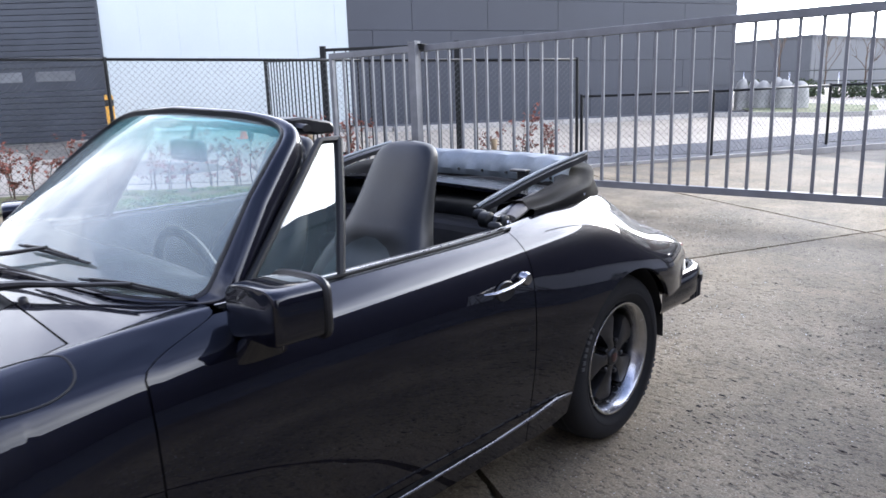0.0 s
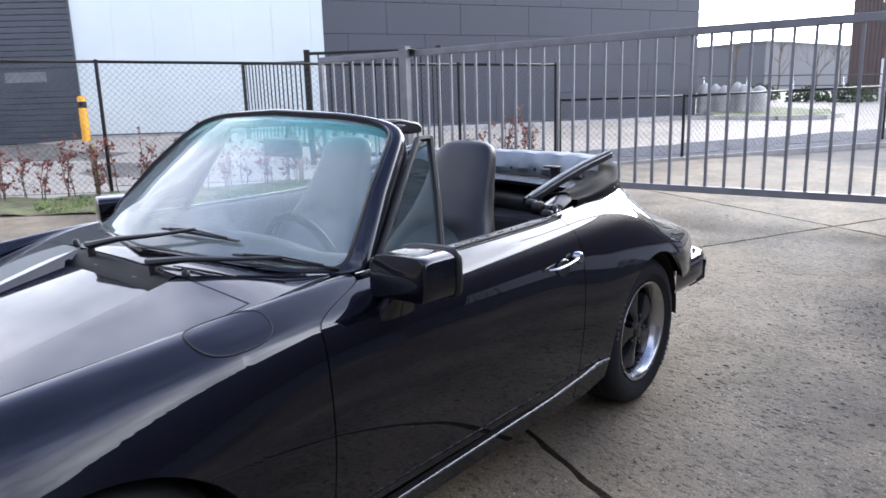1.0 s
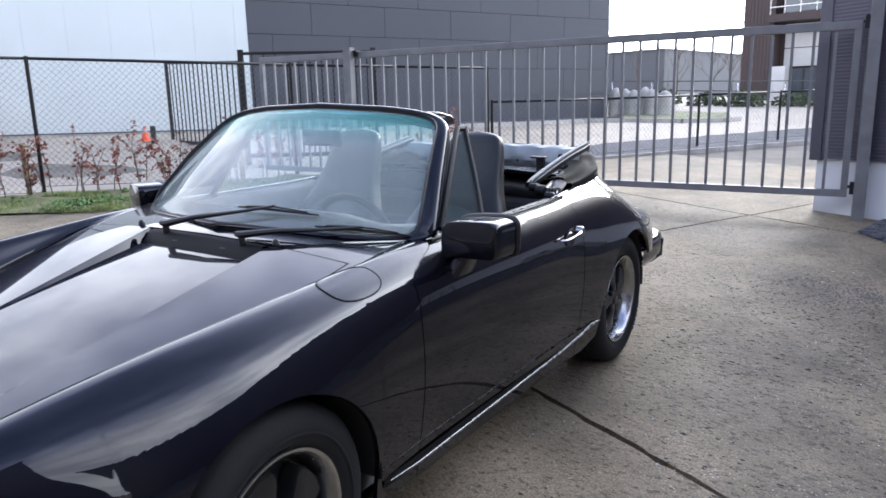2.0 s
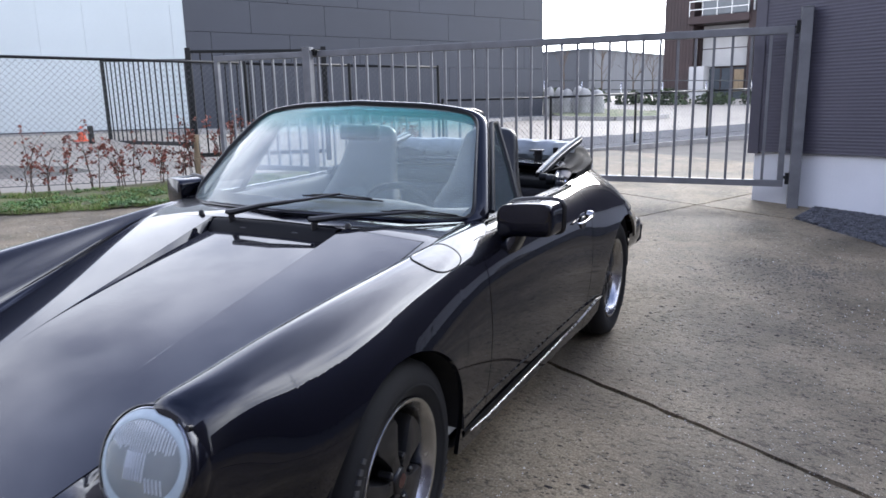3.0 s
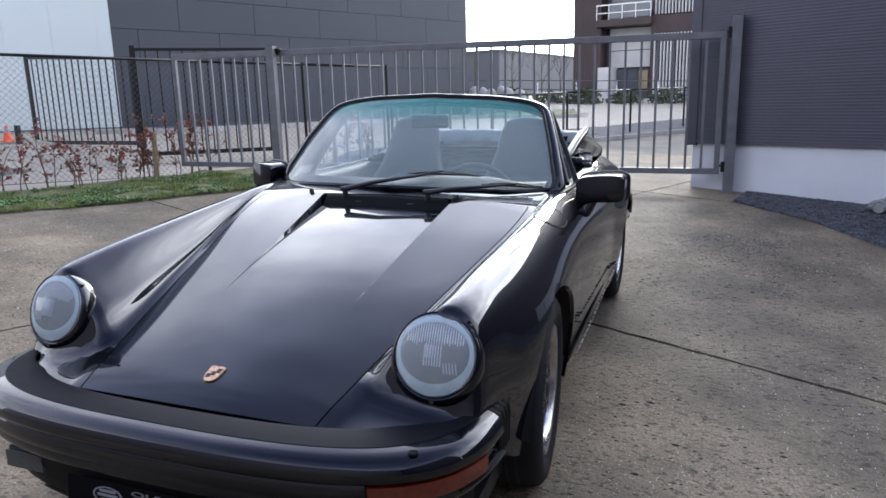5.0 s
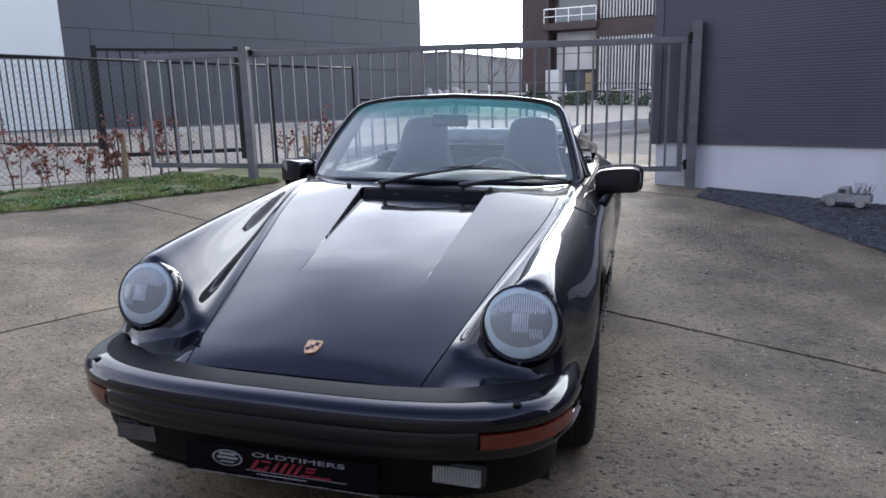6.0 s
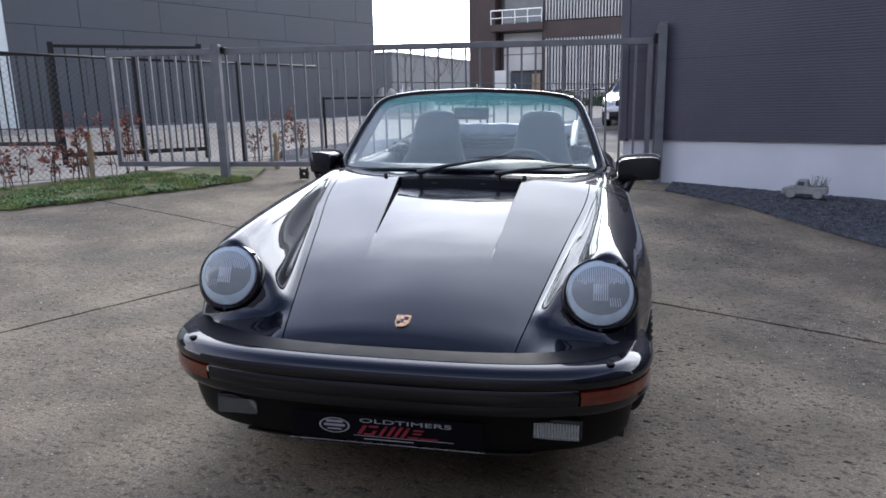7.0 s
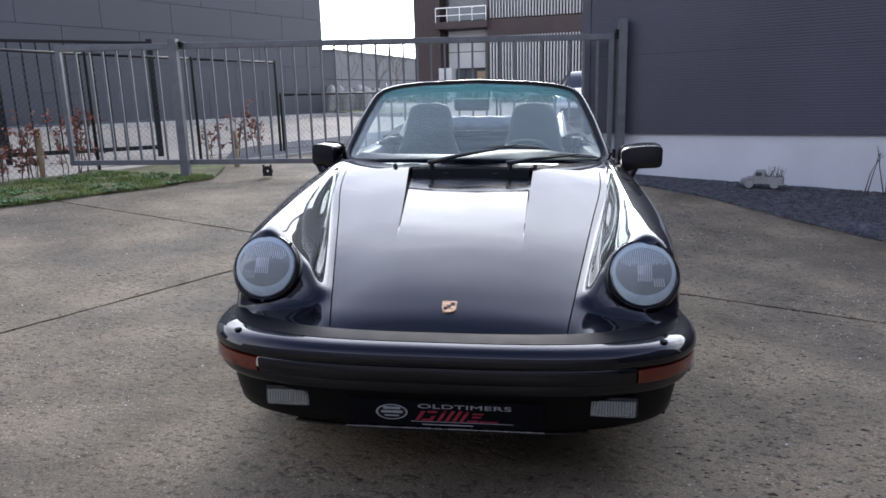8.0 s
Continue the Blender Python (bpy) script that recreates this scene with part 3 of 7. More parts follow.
part("plinth", boxes((0, 3.95, -0.32, 0.0, -0.9, 0.66), (0, 0.32, -9, -0.32, -0.9, 0.66)), PLINTH, hall, "whitewashed concrete plinth", smooth=False, bevel=0.008)


def ribbed(name, length, z0, z1, out, parent, m, pitch=0.034):
    """Sheet with small horizontal waves."""
    bm = bmesh.new()
    rows, z = [], z0
    while z < z1:
        for dz, dy in ((0.0, 0.0), (0.35, 0.0), (0.5, -0.0019), (0.85, -0.0019)):
            y = out + dy
            rows.append([m @ Vector((x, y, z + dz * pitch)) for x in (0, length)])
        z += pitch
    sheet(bm, rows)
    return part(name, bm, CLAD_DARK, parent, smooth=False)


for z0, z1 in ((0.66, 1.652), (1.68, 3.29), (3.318, 3.74)):
    ribbed("cladding", 14, z0, z1, 0.045, hall, Matrix.Identity(4))
part("backing", boxes((0.03, 13.9, -0.3, 0.02, 0.67, 3.74), (0.03, 0.3, -9, -0.3, 0.67, 3.74)), CLAD_DARK, hall, smooth=False)
for z0, z1 in ((0.66, 1.652), (1.68, 3.29), (3.318, 3.74)):
    bm = bmesh.new()
    box(bm, -0.04, 0.028, -9, 0.035, z0, z1)
    part("side_panel", bm, CLAD_DARK, hall, smooth=False)
for z in (1.652, 3.29):
    part("joint_strip", boxes((0.07, 14, 0.02, 0.030, z, z + 0.028)), TRIM, hall, "dark joint between cladding sheets", smooth=False)
part("roof_edge", boxes((-0.06, 14.05, -9, 0.09, 3.74, 3.87)), CLAD_DARK, hall, smooth=False, bevel=0.01)
# out of view: dark base added so the door mirrors no white plinth
part("unseen_dark_base", boxes((3.952, 14, -0.32, 0.0, -0.9, 0.66)), CLAD_DARK, hall, smooth=False, bevel=0.008)
part("corner_trim", boxes((-0.052, 0.07, -0.02, 0.056, 0.64, 5.0)), CLAD_DARK, hall, smooth=False, bevel=0.004)

# ---- grey and white hall across the road ----
grey = root("grey_hall", wall_frame((-15.36, 11.65), (-10.02, 23.35)), "large hall clad in flat grey panels", "building")
L_GREY = math.hypot(5.34, 11.7)
part("wall", boxes((0.02, L_GREY - 0.02, -16, -0.06, 0.0, 7.9)), CLAD_GREY, grey, smooth=False)
for row in range(8):
    z0 = 0.73 + row * 0.85
    x = (1.80 if row % 2 else 0.67) - 2.25
    while x < L_GREY:
        x0, x1 = max(0.0, x), min(L_GREY, x + 2.25)
        if x1 - x0 > 0.1:
            part("panel", boxes((x0 + 0.006, x1 - 0.006, -0.07, 0.0, z0 + 0.006, z0 + 0.844)), CLAD_GREY, grey, smooth=False)
        x += 2.25
part("base_course", boxes((0.0, L_GREY, -0.05, 0.03, 0.2, 0.72)), CLAD_GREY, grey, smooth=False)
part("parapet", boxes((-0.05, L_GREY + 0.03, -0.3, 0.05, 7.94, 8.1)), CLAD_GREY, grey, smooth=False)

L_W = 14.25
white = root("white_hall", wall_frame((-25.09, 1.24), (-15.36, 11.65)), "pale blue-white hall with a dark roller shutter", "building")
part("wall", boxes((0, L_W - 0.01, -14, -0.06, 0.0, 7.2)), CLAD_WHITE, white, smooth=False)
for k in range(7):
    x0 = 7.75 + k * 1.03
    if x0 < L_W - 0.2:
        part("panel", boxes((x0 + 0.002, min(L_W, x0 + 1.03) - 0.002, -0.08, 0.0, 0.80, 7.15)), CLAD_WHITE, white, smooth=False)
part("base_course", boxes((7.75, L_W, -0.05, 0.02, 0.2, 0.77)), KERB, white, "bare concrete base course", smooth=False)
part("drip_edge", boxes((7.75, L_W, -0.05, 0.03, 0.772, 0.798)), SHUTTER, white, smooth=False)
for k in range(36):
    z0 = 0.60 + k * 0.15
    if z0 + 0.15 > 2.08 and z0 < 2.55:
        continue
    part("shutter_slat", boxes((0.1, 7.7, -0.05, 0.03, z0 + 0.004, z0 + 0.146)), SHUTTER, white, smooth=False, bevel=0.012)
part("window_band", boxes((0.1, 7.7, -0.05, 0.01, 1.96, 2.75)), SHUTTER, white, smooth=False)
for x0 in (0.6, 1.9, 3.2, 4.5, 5.9):
    part("pane", boxes((x0, x0 + 1.05, 0.0, 0.02, 2.20, 2.46)), DUSTY_PANE, white, smooth=False, bevel=0.01)
part("door_jamb", boxes((7.7, 7.76, -0.06, 0.04, 0.5, 7.2)), SHUTTER, white, smooth=False)


# ---- gate ----
GATE = wall_frame((-6.5, 6.07), (-0.69, 6.79))
GL = math.hypot(5.81, 0.72)
gate = root("sliding_gate", GATE, "grey steel sliding gate with upright bars, shut", "gate")
def gate_low(x):
    """Underside of the gate, which falls with the yard."""
    return 0.388 - 0.0135 * x


def gate_top(x):
    return 1.988 - 0.006 * x


def fall_rail(name, x0, x1, w, low, high, parent, material):
    """A square rail whose two ends lie at different heights."""
    bm = bmesh.new()
    g = [[bm.verts.new((x, y, z)) for y, z in ((-w, low(x)), (w, low(x)), (w, high(x)), (-w, high(x)))] for x in (x0, x1)]
    for k in range(4):
        bm.faces.new((g[0][k], g[0][(k + 1) % 4], g[1][(k + 1) % 4], g[1][k]))
    bm.faces.new(g[0][::-1])
    bm.faces.new(g[1])
    return part(name, bm, material, parent, smooth=False, bevel=0.005)


fall_rail("top_rail", -1.62, GL - 0.085, 0.03, lambda x: gate_top(x) - 0.078, gate_top, gate, STEEL_GREY)
fall_rail("bottom_rail", -1.62, GL - 0.085, 0.035, gate_low, lambda x: gate_low(x) + 0.068, gate, STEEL_GREY)
bar_mesh = None
x = -1.544
while x < GL - 0.2:
    end = x < -1.5 or x > GL - 0.24
    if abs(x) > 0.09 and not end:
        if bar_mesh is None:
            o = part("bar", boxes((-0.0135, 0.0135, -0.0135, 0.0135, 0.0, 1.0)), STEEL_GREY, gate, smooth=False)
            bar_mesh = o.data
        else:
            o = new("bar", bar_mesh)
            o.parent = gate
        z0, z1 = gate_low(x) + 0.06, gate_top(x) - 0.07
        o.location, o.scale = (x, 0, z0), (1, 1, z1 - z0)
    x += 0.1822
for x in (-1.59, GL - 0.115):
    part("end_post", boxes((x - 0.03, x + 0.03, -0.029, 0.029, gate_low(x) + 0.06, gate_top(x) - 0.07)), STEEL_GREY, gate, smooth=False, bevel=0.005)
bm = boxes((1.03, 1.05, -0.03, 0.03, 0.2, 0.36), (1.13, 1.15, -0.03, 0.03, 0.2, 0.36))
part("castor_fork", bm, STEEL_BLACK, gate, smooth=False, bevel=0.004)
bm = turned(bmesh.new(), [(-0.022, 0.02), (-0.022, 0.062), (-0.014, 0.07), (0.014, 0.07), (0.022, 0.062), (0.022, 0.02)], 20, Matrix.Translation((1.09, 0, 0.272)) @ Matrix.Rotation(radians(90), 4, "Z"))
part("castor_wheel", bm, RUBBER, gate)
for x0, x1, q, z0, z1 in ((GL - 0.14, GL - 0.03, 0.012, 1.93, 1.955), (GL - 0.12, GL - 0.03, 0.015, 0.395, 0.425)):
    part("latch_bar", boxes((x0, x1, -q, q, z0, z1)), STEEL_BLACK, gate, smooth=False, bevel=0.003)


def gate_post(m, w, d, top, base, label):
    p = root("gate_post", m, label, "post", "posts of the gate")
    part("post", boxes((-w, w, -d, d, base, top - 0.0005)), STEEL_GREY, p, smooth=False, bevel=0.006)
    part("cap", boxes((-w - 0.004, w + 0.004, -d - 0.004, d + 0.004, top, top + 0.012)), STEEL_GREY, p, smooth=False, bevel=0.003)
    return p


left_post = gate_post(GATE @ Matrix.Translation((0, 0.1, 0)), 0.055, 0.055, 2.02, 0.1, "square grey steel guide post of a sliding gate")
part("roller_bracket", boxes((-0.03, 0.12, -0.12, 0.0, 1.985, 1.998), (0.05, 0.1, -0.1, -0.03, 1.93, 1.985)), STEEL_BLACK, left_post, smooth=False, bevel=0.004)
right_post = gate_post(GATE @ Matrix.Translation((GL + 0.02, 0.02, 0)), 0.052, 0.075, 2.12, 0.0, "tall grey steel closing post beside the hall")
for q, z0, z1 in ((0.04, 1.88, 2.0), (0.03, 0.34, 0.46)):
    part("catch_plate", boxes((-0.09, -0.052, -q, q, z0, z1)), STEEL_BLACK, right_post, smooth=False, bevel=0.004)


# ---- fences ----
def chain_link(name, pts, tops, label, mesh=0.06, wire=0.0019):
    """Chain-link fence: posts, rails, and crossed wires."""
    f = root(name, Matrix.Identity(4), label, "fence", "chain-link fences")
    for (a, b, ta, tb) in zip(pts, pts[1:], tops, tops[1:]):
        height = (ta - ground_z(*a) + tb - ground_z(*b)) / 2
        a3, b3 = Vector((*a, ta - height)), Vector((*b, tb - height))
        d = (b3 - a3)
        length = math.hypot(d.x, d.y)
        e = d / length
        part("top_rail", tube(bmesh.new(), [a3 + Vector((0, 0, height)), b3 + Vector((0, 0, height))], 0.02, 8), STEEL_BLACK, f)
        part("bottom_wire", tube(bmesh.new(), [a3 + Vector((0, 0, 0.06)), b3 + Vector((0, 0, 0.06))], 0.004, 5), GALV, f)
        bm = bmesh.new()
        h = height - 0.08
        r = wire
        k = -h
        while k < length:
            for s in (1, -1):
                lo, hi = (k, k + h) if s == 1 else (k + h, k)
                t0, t1 = (max(0.0, -lo / (hi - lo)) if lo < hi else max(0.0, (lo - length) / (lo - hi))), (min(1.0, (length - lo) / (hi - lo)) if lo < hi else min(1.0, lo / (lo - hi)))
                if t1 - t0 < 0.01:
                    continue
                p = [a3 + e * (lo + (hi - lo) * t) + Vector((0, 0, 0.06 + h * t)) for t in (t0, t1)]
                tube(bm, p, r, 3, caps=False)
            k += mesh * 1.414
        part("mesh", bm, GALV, f, "diamond wire mesh")
    for p, top in zip(pts, tops):
        part("post", tube(bmesh.new(), [(p[0], p[1], ground_z(*p) - 0.1), (p[0], p[1], top + 0.03)], 0.025, 10), STEEL_BLACK, f)
    return f


chain_link("mesh_fence", [(-14.4, -3.6), (-12.3, -0.3), (-9.87, 3.5), (-8.07, 6.4), (-7.25, 7.87), (-6.44, 9.33)], [2.10, 2.08, 1.995, 1.92, 1.90, 1.88], "tall black chain-link fence behind a young hedge")
LOW_FENCE = [(-6.40, 9.40), (-4.96, 10.9), (-4.0, 13.25), (-2.9, 15.3), (-1.8, 17.4), (-0.6, 19.6)]
chain_link("low_mesh_fence", LOW_FENCE, [ground_z(*p) + 1.02 for p in LOW_FENCE], "low black chain-link fence along a gravel strip", mesh=0.07)


def bar_panel(name, a, b, z0, z1, step, label, post=0.05, tall=0.0, fall=0.0, fall_low=0.0):
    """A panel of upright bars between two posts; fall: how much lower its far end stands."""
    m = wall_frame(a, b)
    f = root(name, m, label, "fence", "black bar fences")
    length = math.hypot(b[0] - a[0], b[1] - a[1])

    def rail(label_name, w, lo, hi, fall):
        bm = bmesh.new()
        g = [[bm.verts.new((x, y, z - fall * x / length)) for y, z in ((-w, lo), (w, lo), (w, hi), (-w, hi))] for x in (0, length)]
        for k in range(4):
            bm.faces.new((g[0][k], g[0][(k + 1) % 4], g[1][(k + 1) % 4], g[1][k]))
        part(label_name, bm, STEEL_BLACK, f, smooth=False)

    rail("top_rail", 0.02, z1 - 0.05, z1, fall)
    rail("bottom_rail", 0.03, z0, z0 + 0.07, fall_low)
    for x in (0, length):
        part("post", boxes((x - post, x + post, -post, post, ground_z(*a) - 0.1, z1 + tall - fall * x / length)), STEEL_BLACK, f, smooth=False)
    me = None
    x = step
    while x < length - 0.04:
        if me is None:
            o = part("bar", boxes((-0.011, 0.011, -0.011, 0.011, 0.0, 1.0)), STEEL_BLACK, f, smooth=False)
            me = o.data
        else:
            o = new("bar", me)
            o.parent = f
        q = x / length
        o.location = (x, 0, z0 + 0.06 - fall_low * q)
        o.scale = (1, 1, z1 - z0 - 0.10 - (fall - fall_low) * q)
        x += step


bar_panel("bar_fence", (-15.0, 8.9), (-10.4, 7.33), 0.54, 2.42, 0.30, "black steel bar gate of the neighbouring yard", post=0.035, fall=0.28, fall_low=-0.08)
bar_panel("bar_fence", (-10.22, 7.23), (-8.45, 8.72), 0.43, 2.27, 0.20, "black steel bar fence panel with a heavy frame", post=0.045, tall=0.04)

# unseen dark halls, added behind the walk to shape reflections and light
for x0, x1, y0, y1, top in ((-26.0, 6.0, -13.0, -10.0, 7.5), (6.8, 10.0, -13.0, 0.4, 8.5)):
    unseen_hall = root("unseen_hall", Matrix.Translation(((x0 + x1) / 2, (y0 + y1) / 2, -0.6)), "unseen dark hall added to shape reflections and light", "building")
    a, b = (x1 - x0) / 2, (y1 - y0) / 2
    part("plinth", boxes((-a, a, -b, b, -0.3, 1.2)), CLAD_DARK, unseen_hall, smooth=False)
    part("wall", boxes((-a + 0.04, a - 0.04, -b + 0.04, b - 0.04, 1.2, top + 0.6)), CLAD_DARK, unseen_hall, smooth=False)
    part("roof_edge", boxes((-a - 0.06, a + 0.06, -b - 0.06, b + 0.06, top + 0.6, top + 0.8)), CLAD_DARK, unseen_hall, smooth=False)


def scatter(name, count, seed, lo, hi, tall, thin, material, label):
    """Small bits in drifts on the yard: loose grit, or dark chips for shaded pits."""
    rnd = random.Random(seed)
    bm = bmesh.new()
    done = 0
    while done < count:
        x = rnd.uniform(-7.5, 3.0)
        y = rnd.uniform(-3.2, 6.5)
        near = 1.0 if x > -1.2 else 0.5
        drift = noise.noise(Vector((x * 0.55, y * 0.55, seed))) + 0.5 * noise.noise(Vector((x * 2.1, y * 2.1, seed + 3)))
        if rnd.random() > near * min(1, max(0.05, 0.24 + drift * 2.1)) or x + y * 0.5 > 2.4 or x < -6.4 + 0.55 * (y - 5) or (-2.8 < x < -1.2 and -0.9 < y < 3.0):
            continue
        r, a = rnd.uniform(lo, hi) * (1.6 if rnd.random() < 0.06 else 1), rnd.uniform(0, 6.28)
        z = ground_z(x, y) + 0.0045 * noise.noise(SLAB.inverted() @ Vector((x, y, 0)) * 0.9) - 0.001
        ring = [bm.verts.new((x + r * math.cos(a + k * 1.2566) * rnd.uniform(0.6, 1.1), y + r * thin * math.sin(a + k * 1.2566) * rnd.uniform(0.6, 1.1), z)) for k in range(5)]
        top = bm.verts.new((x + rnd.uniform(-0.3, 0.3) * r, y + rnd.uniform(-0.3, 0.3) * r, z + r * tall))
        for k in range(5):
            bm.faces.new((ring[k], ring[(k + 1) % 5], top))
        done += 1
    tagged(link(name, bm, material, smooth=False), label, "grit", "", "stuff")


scatter("grit", 9000, 3, 0.002, 0.005, 0.8, 1.0, PALE_GRIT, "fine pale grit drifted over the concrete yard")
# flat dark chips stand in for the shade inside small pits
scatter("pit_shade_chips", 10000, 8, 0.005, 0.017, 0.22, 0.5, PIT_SHADE, "dark chips painting the shade in pits of the concrete yard")

# crumbs of earth and stone on the concrete beside the bed
rnd = random.Random(21)
bm = bmesh.new()
for _ in range(1100):
    a, q = rnd.uniform(0, 6.28), abs(rnd.gauss(0, 0.5))
    x, y = -0.35 + 0.75 * q * math.cos(a), 4.05 + 0.6 * q * math.sin(a)
    r = rnd.uniform(0.004, 0.012)
    z = ground_z(x, y)
    ring = [bm.verts.new((x + r * math.cos(k * 1.57 + a), y + r * math.sin(k * 1.57 + a) * rnd.uniform(0.6, 1), z)) for k in range(4)]
    top = bm.verts.new((x, y, z + r * 0.7))
    for k in range(4):
        bm.faces.new((ring[k], ring[(k + 1) % 4], top))
tagged(link("spilled_gravel", bm, DIRT, smooth=False), "brown crumbs and small stones strewn on the concrete", "gravel", "", "stuff")

# ---- the car ----
CAR = Matrix.Translation((-1.9853, -0.0645, ground_z(-1.985, 0))) @ Matrix.Rotation(radians(2.8), 4, "Z") @ Matrix.Rotation(math.atan(0.022), 4, "Y")
car = root("convertible_car", CAR, "glossy black classic two-door convertible sports car, roof folded down", "car")
AXLE_R = 2.272

def line(keys, low=0.014, high=0.085):
    """A body line through its keys, with its bends eased out; the tight turn round the headlamp is kept."""
    at = curve(keys)
    us = np.arange(keys[0][0] - 0.3, keys[-1][0] + 0.3, 0.006)
    slope0 = (at(keys[0][0] + 0.01) - keys[0][1]) / 0.01
    slope1 = (keys[-1][1] - at(keys[-1][0] - 0.01)) / 0.01
    vs = np.array([at(u) + slope0 * min(0.0, u - keys[0][0]) + slope1 * max(0.0, u - keys[-1][0]) for u in us])
    out = []
    for k, u in enumerate(us):
        f = min(max((u + 0.56) / 0.35, 0.0), 1.0) * min(max((3.1 - u) / 0.6, 0.15), 1.0)
        w = np.exp(-0.5 * ((us - u) / (low + (high - low) * f)) ** 2)
        out.append(float((w * vs).sum() / w.sum()))
    table = np.array(out)
    return lambda u: float(np.interp(u, us, table))


c0z = line([(-0.80, 0.473), (-0.74, 0.506), (-0.65, 0.539), (-0.45, 0.603), (-0.2, 0.675), (0, 0.728), (0.2, 0.782), (0.36, 0.825), (0.47, 0.856), (0.535, 0.874), (0.60, 0.880), (0.74, 0.882), (1.75, 0.89), (1.9, 0.95), (2.2, 0.945), (2.45, 0.915), (2.6, 0.88), (2.74, 0.82), (2.9, 0.735), (3.0, 0.675), (3.04, 0.63)], high=0.045)
c2x = line([(-0.80, 0.36), (-0.6, 0.40), (-0.3, 0.46), (0, 0.52), (0.36, 0.59), (0.55, 0.60), (1.75, 0.58), (2.0, 0.5), (3.04, 0.46)])
c2z = line([(-0.80, 0.476), (-0.74, 0.500), (-0.65, 0.527), (-0.45, 0.585), (-0.2, 0.655), (0, 0.707), (0.2, 0.762), (0.36, 0.805), (0.55, 0.852), (0.74, 0.872), (1.75, 0.875), (1.9, 0.93), (2.2, 0.935), (2.45, 0.905), (2.6, 0.86), (2.74, 0.795), (2.9, 0.712), (3.0, 0.66), (3.04, 0.615)])
c3x = line([(-0.80, 0.42), (-0.638, 0.470), (-0.578, 0.487), (-0.45, 0.494), (-0.3, 0.515), (0, 0.562), (0.36, 0.618), (0.55, 0.635), (1.75, 0.62), (2.2, 0.60), (2.45, 0.58), (3.04, 0.51)])
c3z = line([(-0.80, 0.474), (-0.645, 0.52), (-0.578, 0.632), (-0.45, 0.650), (-0.3, 0.676), (0, 0.728), (0.36, 0.812), (0.55, 0.850), (0.74, 0.868), (1.6, 0.870), (1.75, 0.884), (1.9, 0.910), (2.05, 0.928), (2.2, 0.935), (2.33, 0.926), (2.45, 0.895), (2.59, 0.835), (2.74, 0.757), (2.9, 0.700), (3.0, 0.655), (3.04, 0.61)])
c4x = line([(-0.80, 0.55), (-0.638, 0.590), (-0.578, 0.606), (-0.3, 0.618), (0, 0.635), (0.36, 0.660), (0.55, 0.682), (0.8, 0.697), (1.2, 0.703), (1.6, 0.703), (2.0, 0.69), (2.2, 0.684), (2.4, 0.667), (2.8, 0.63), (2.95, 0.618), (3.04, 0.59)])
c4z = line([(-0.80, 0.468), (-0.655, 0.505), (-0.578, 0.738), (-0.45, 0.759), (-0.2, 0.791), (0, 0.81), (0.36, 0.84), (0.55, 0.854), (0.8, 0.862), (1.2, 0.867), (1.6, 0.872), (1.75, 0.881), (1.9, 0.891), (2.1, 0.898), (2.25, 0.888), (2.4, 0.845), (2.55, 0.792), (2.7, 0.742), (2.85, 0.702), (2.97, 0.660), (3.04, 0.60)])
c5x = line([(-0.80, 0.655), (-0.638, 0.670), (-0.578, 0.696), (-0.3, 0.724), (0, 0.747), (0.36, 0.764), (0.55, 0.771), (1.2, 0.782), (1.6, 0.786), (2.0, 0.791), (2.25, 0.795), (2.5, 0.782), (2.8, 0.748), (2.95, 0.712), (3.04, 0.655)])
c5z = line([(-0.80, 0.46), (-0.638, 0.485), (-0.578, 0.690), (-0.3, 0.735), (0, 0.762), (0.36, 0.783), (0.55, 0.788), (1.2, 0.796), (1.6, 0.800), (1.85, 0.810), (2.05, 0.818), (2.25, 0.795), (2.45, 0.735), (2.65, 0.69), (2.8, 0.665), (2.95, 0.622), (3.04, 0.565)])
c6x = line([(-0.80, 0.69), (-0.6, 0.724), (-0.45, 0.756), (-0.3, 0.79), (0, 0.812), (0.36, 0.803), (0.55, 0.798), (1.2, 0.806), (1.6, 0.812), (2.0, 0.836), (2.3, 0.846), (2.6, 0.83), (2.8, 0.785), (2.95, 0.735), (3.04, 0.66)])
c6z = line([(-0.80, 0.42), (-0.68, 0.445), (-0.638, 0.472), (-0.578, 0.55), (-0.3, 0.60), (0, 0.63), (0.36, 0.63), (0.55, 0.64), (1.6, 0.65), (2.0, 0.67), (2.3, 0.67), (2.6, 0.61), (2.9, 0.56), (3.04, 0.50)])
c7x = line([(-0.80, 0.68), (-0.6, 0.722), (-0.45, 0.758), (-0.3, 0.80), (0, 0.818), (0.36, 0.806), (0.55, 0.80), (1.6, 0.81), (2.0, 0.84), (2.3, 0.85), (2.6, 0.835), (2.8, 0.79), (2.95, 0.735), (3.04, 0.66)])
c7z = line([(-0.80, 0.40), (-0.6, 0.45), (0, 0.47), (1.6, 0.45), (2.3, 0.47), (2.9, 0.44), (3.04, 0.42)])


def arch_z(y):
    """The lower edge of the side: sill, wheel arches, ends."""
    z = curve_bottom(y)
    for yc, zc, r in ((0.0, 0.31, 0.345), (AXLE_R, 0.315, 0.35)):
        if abs(y - yc) < r:
            z = max(z, zc + math.sqrt(r * r - (y - yc) ** 2))
    return z


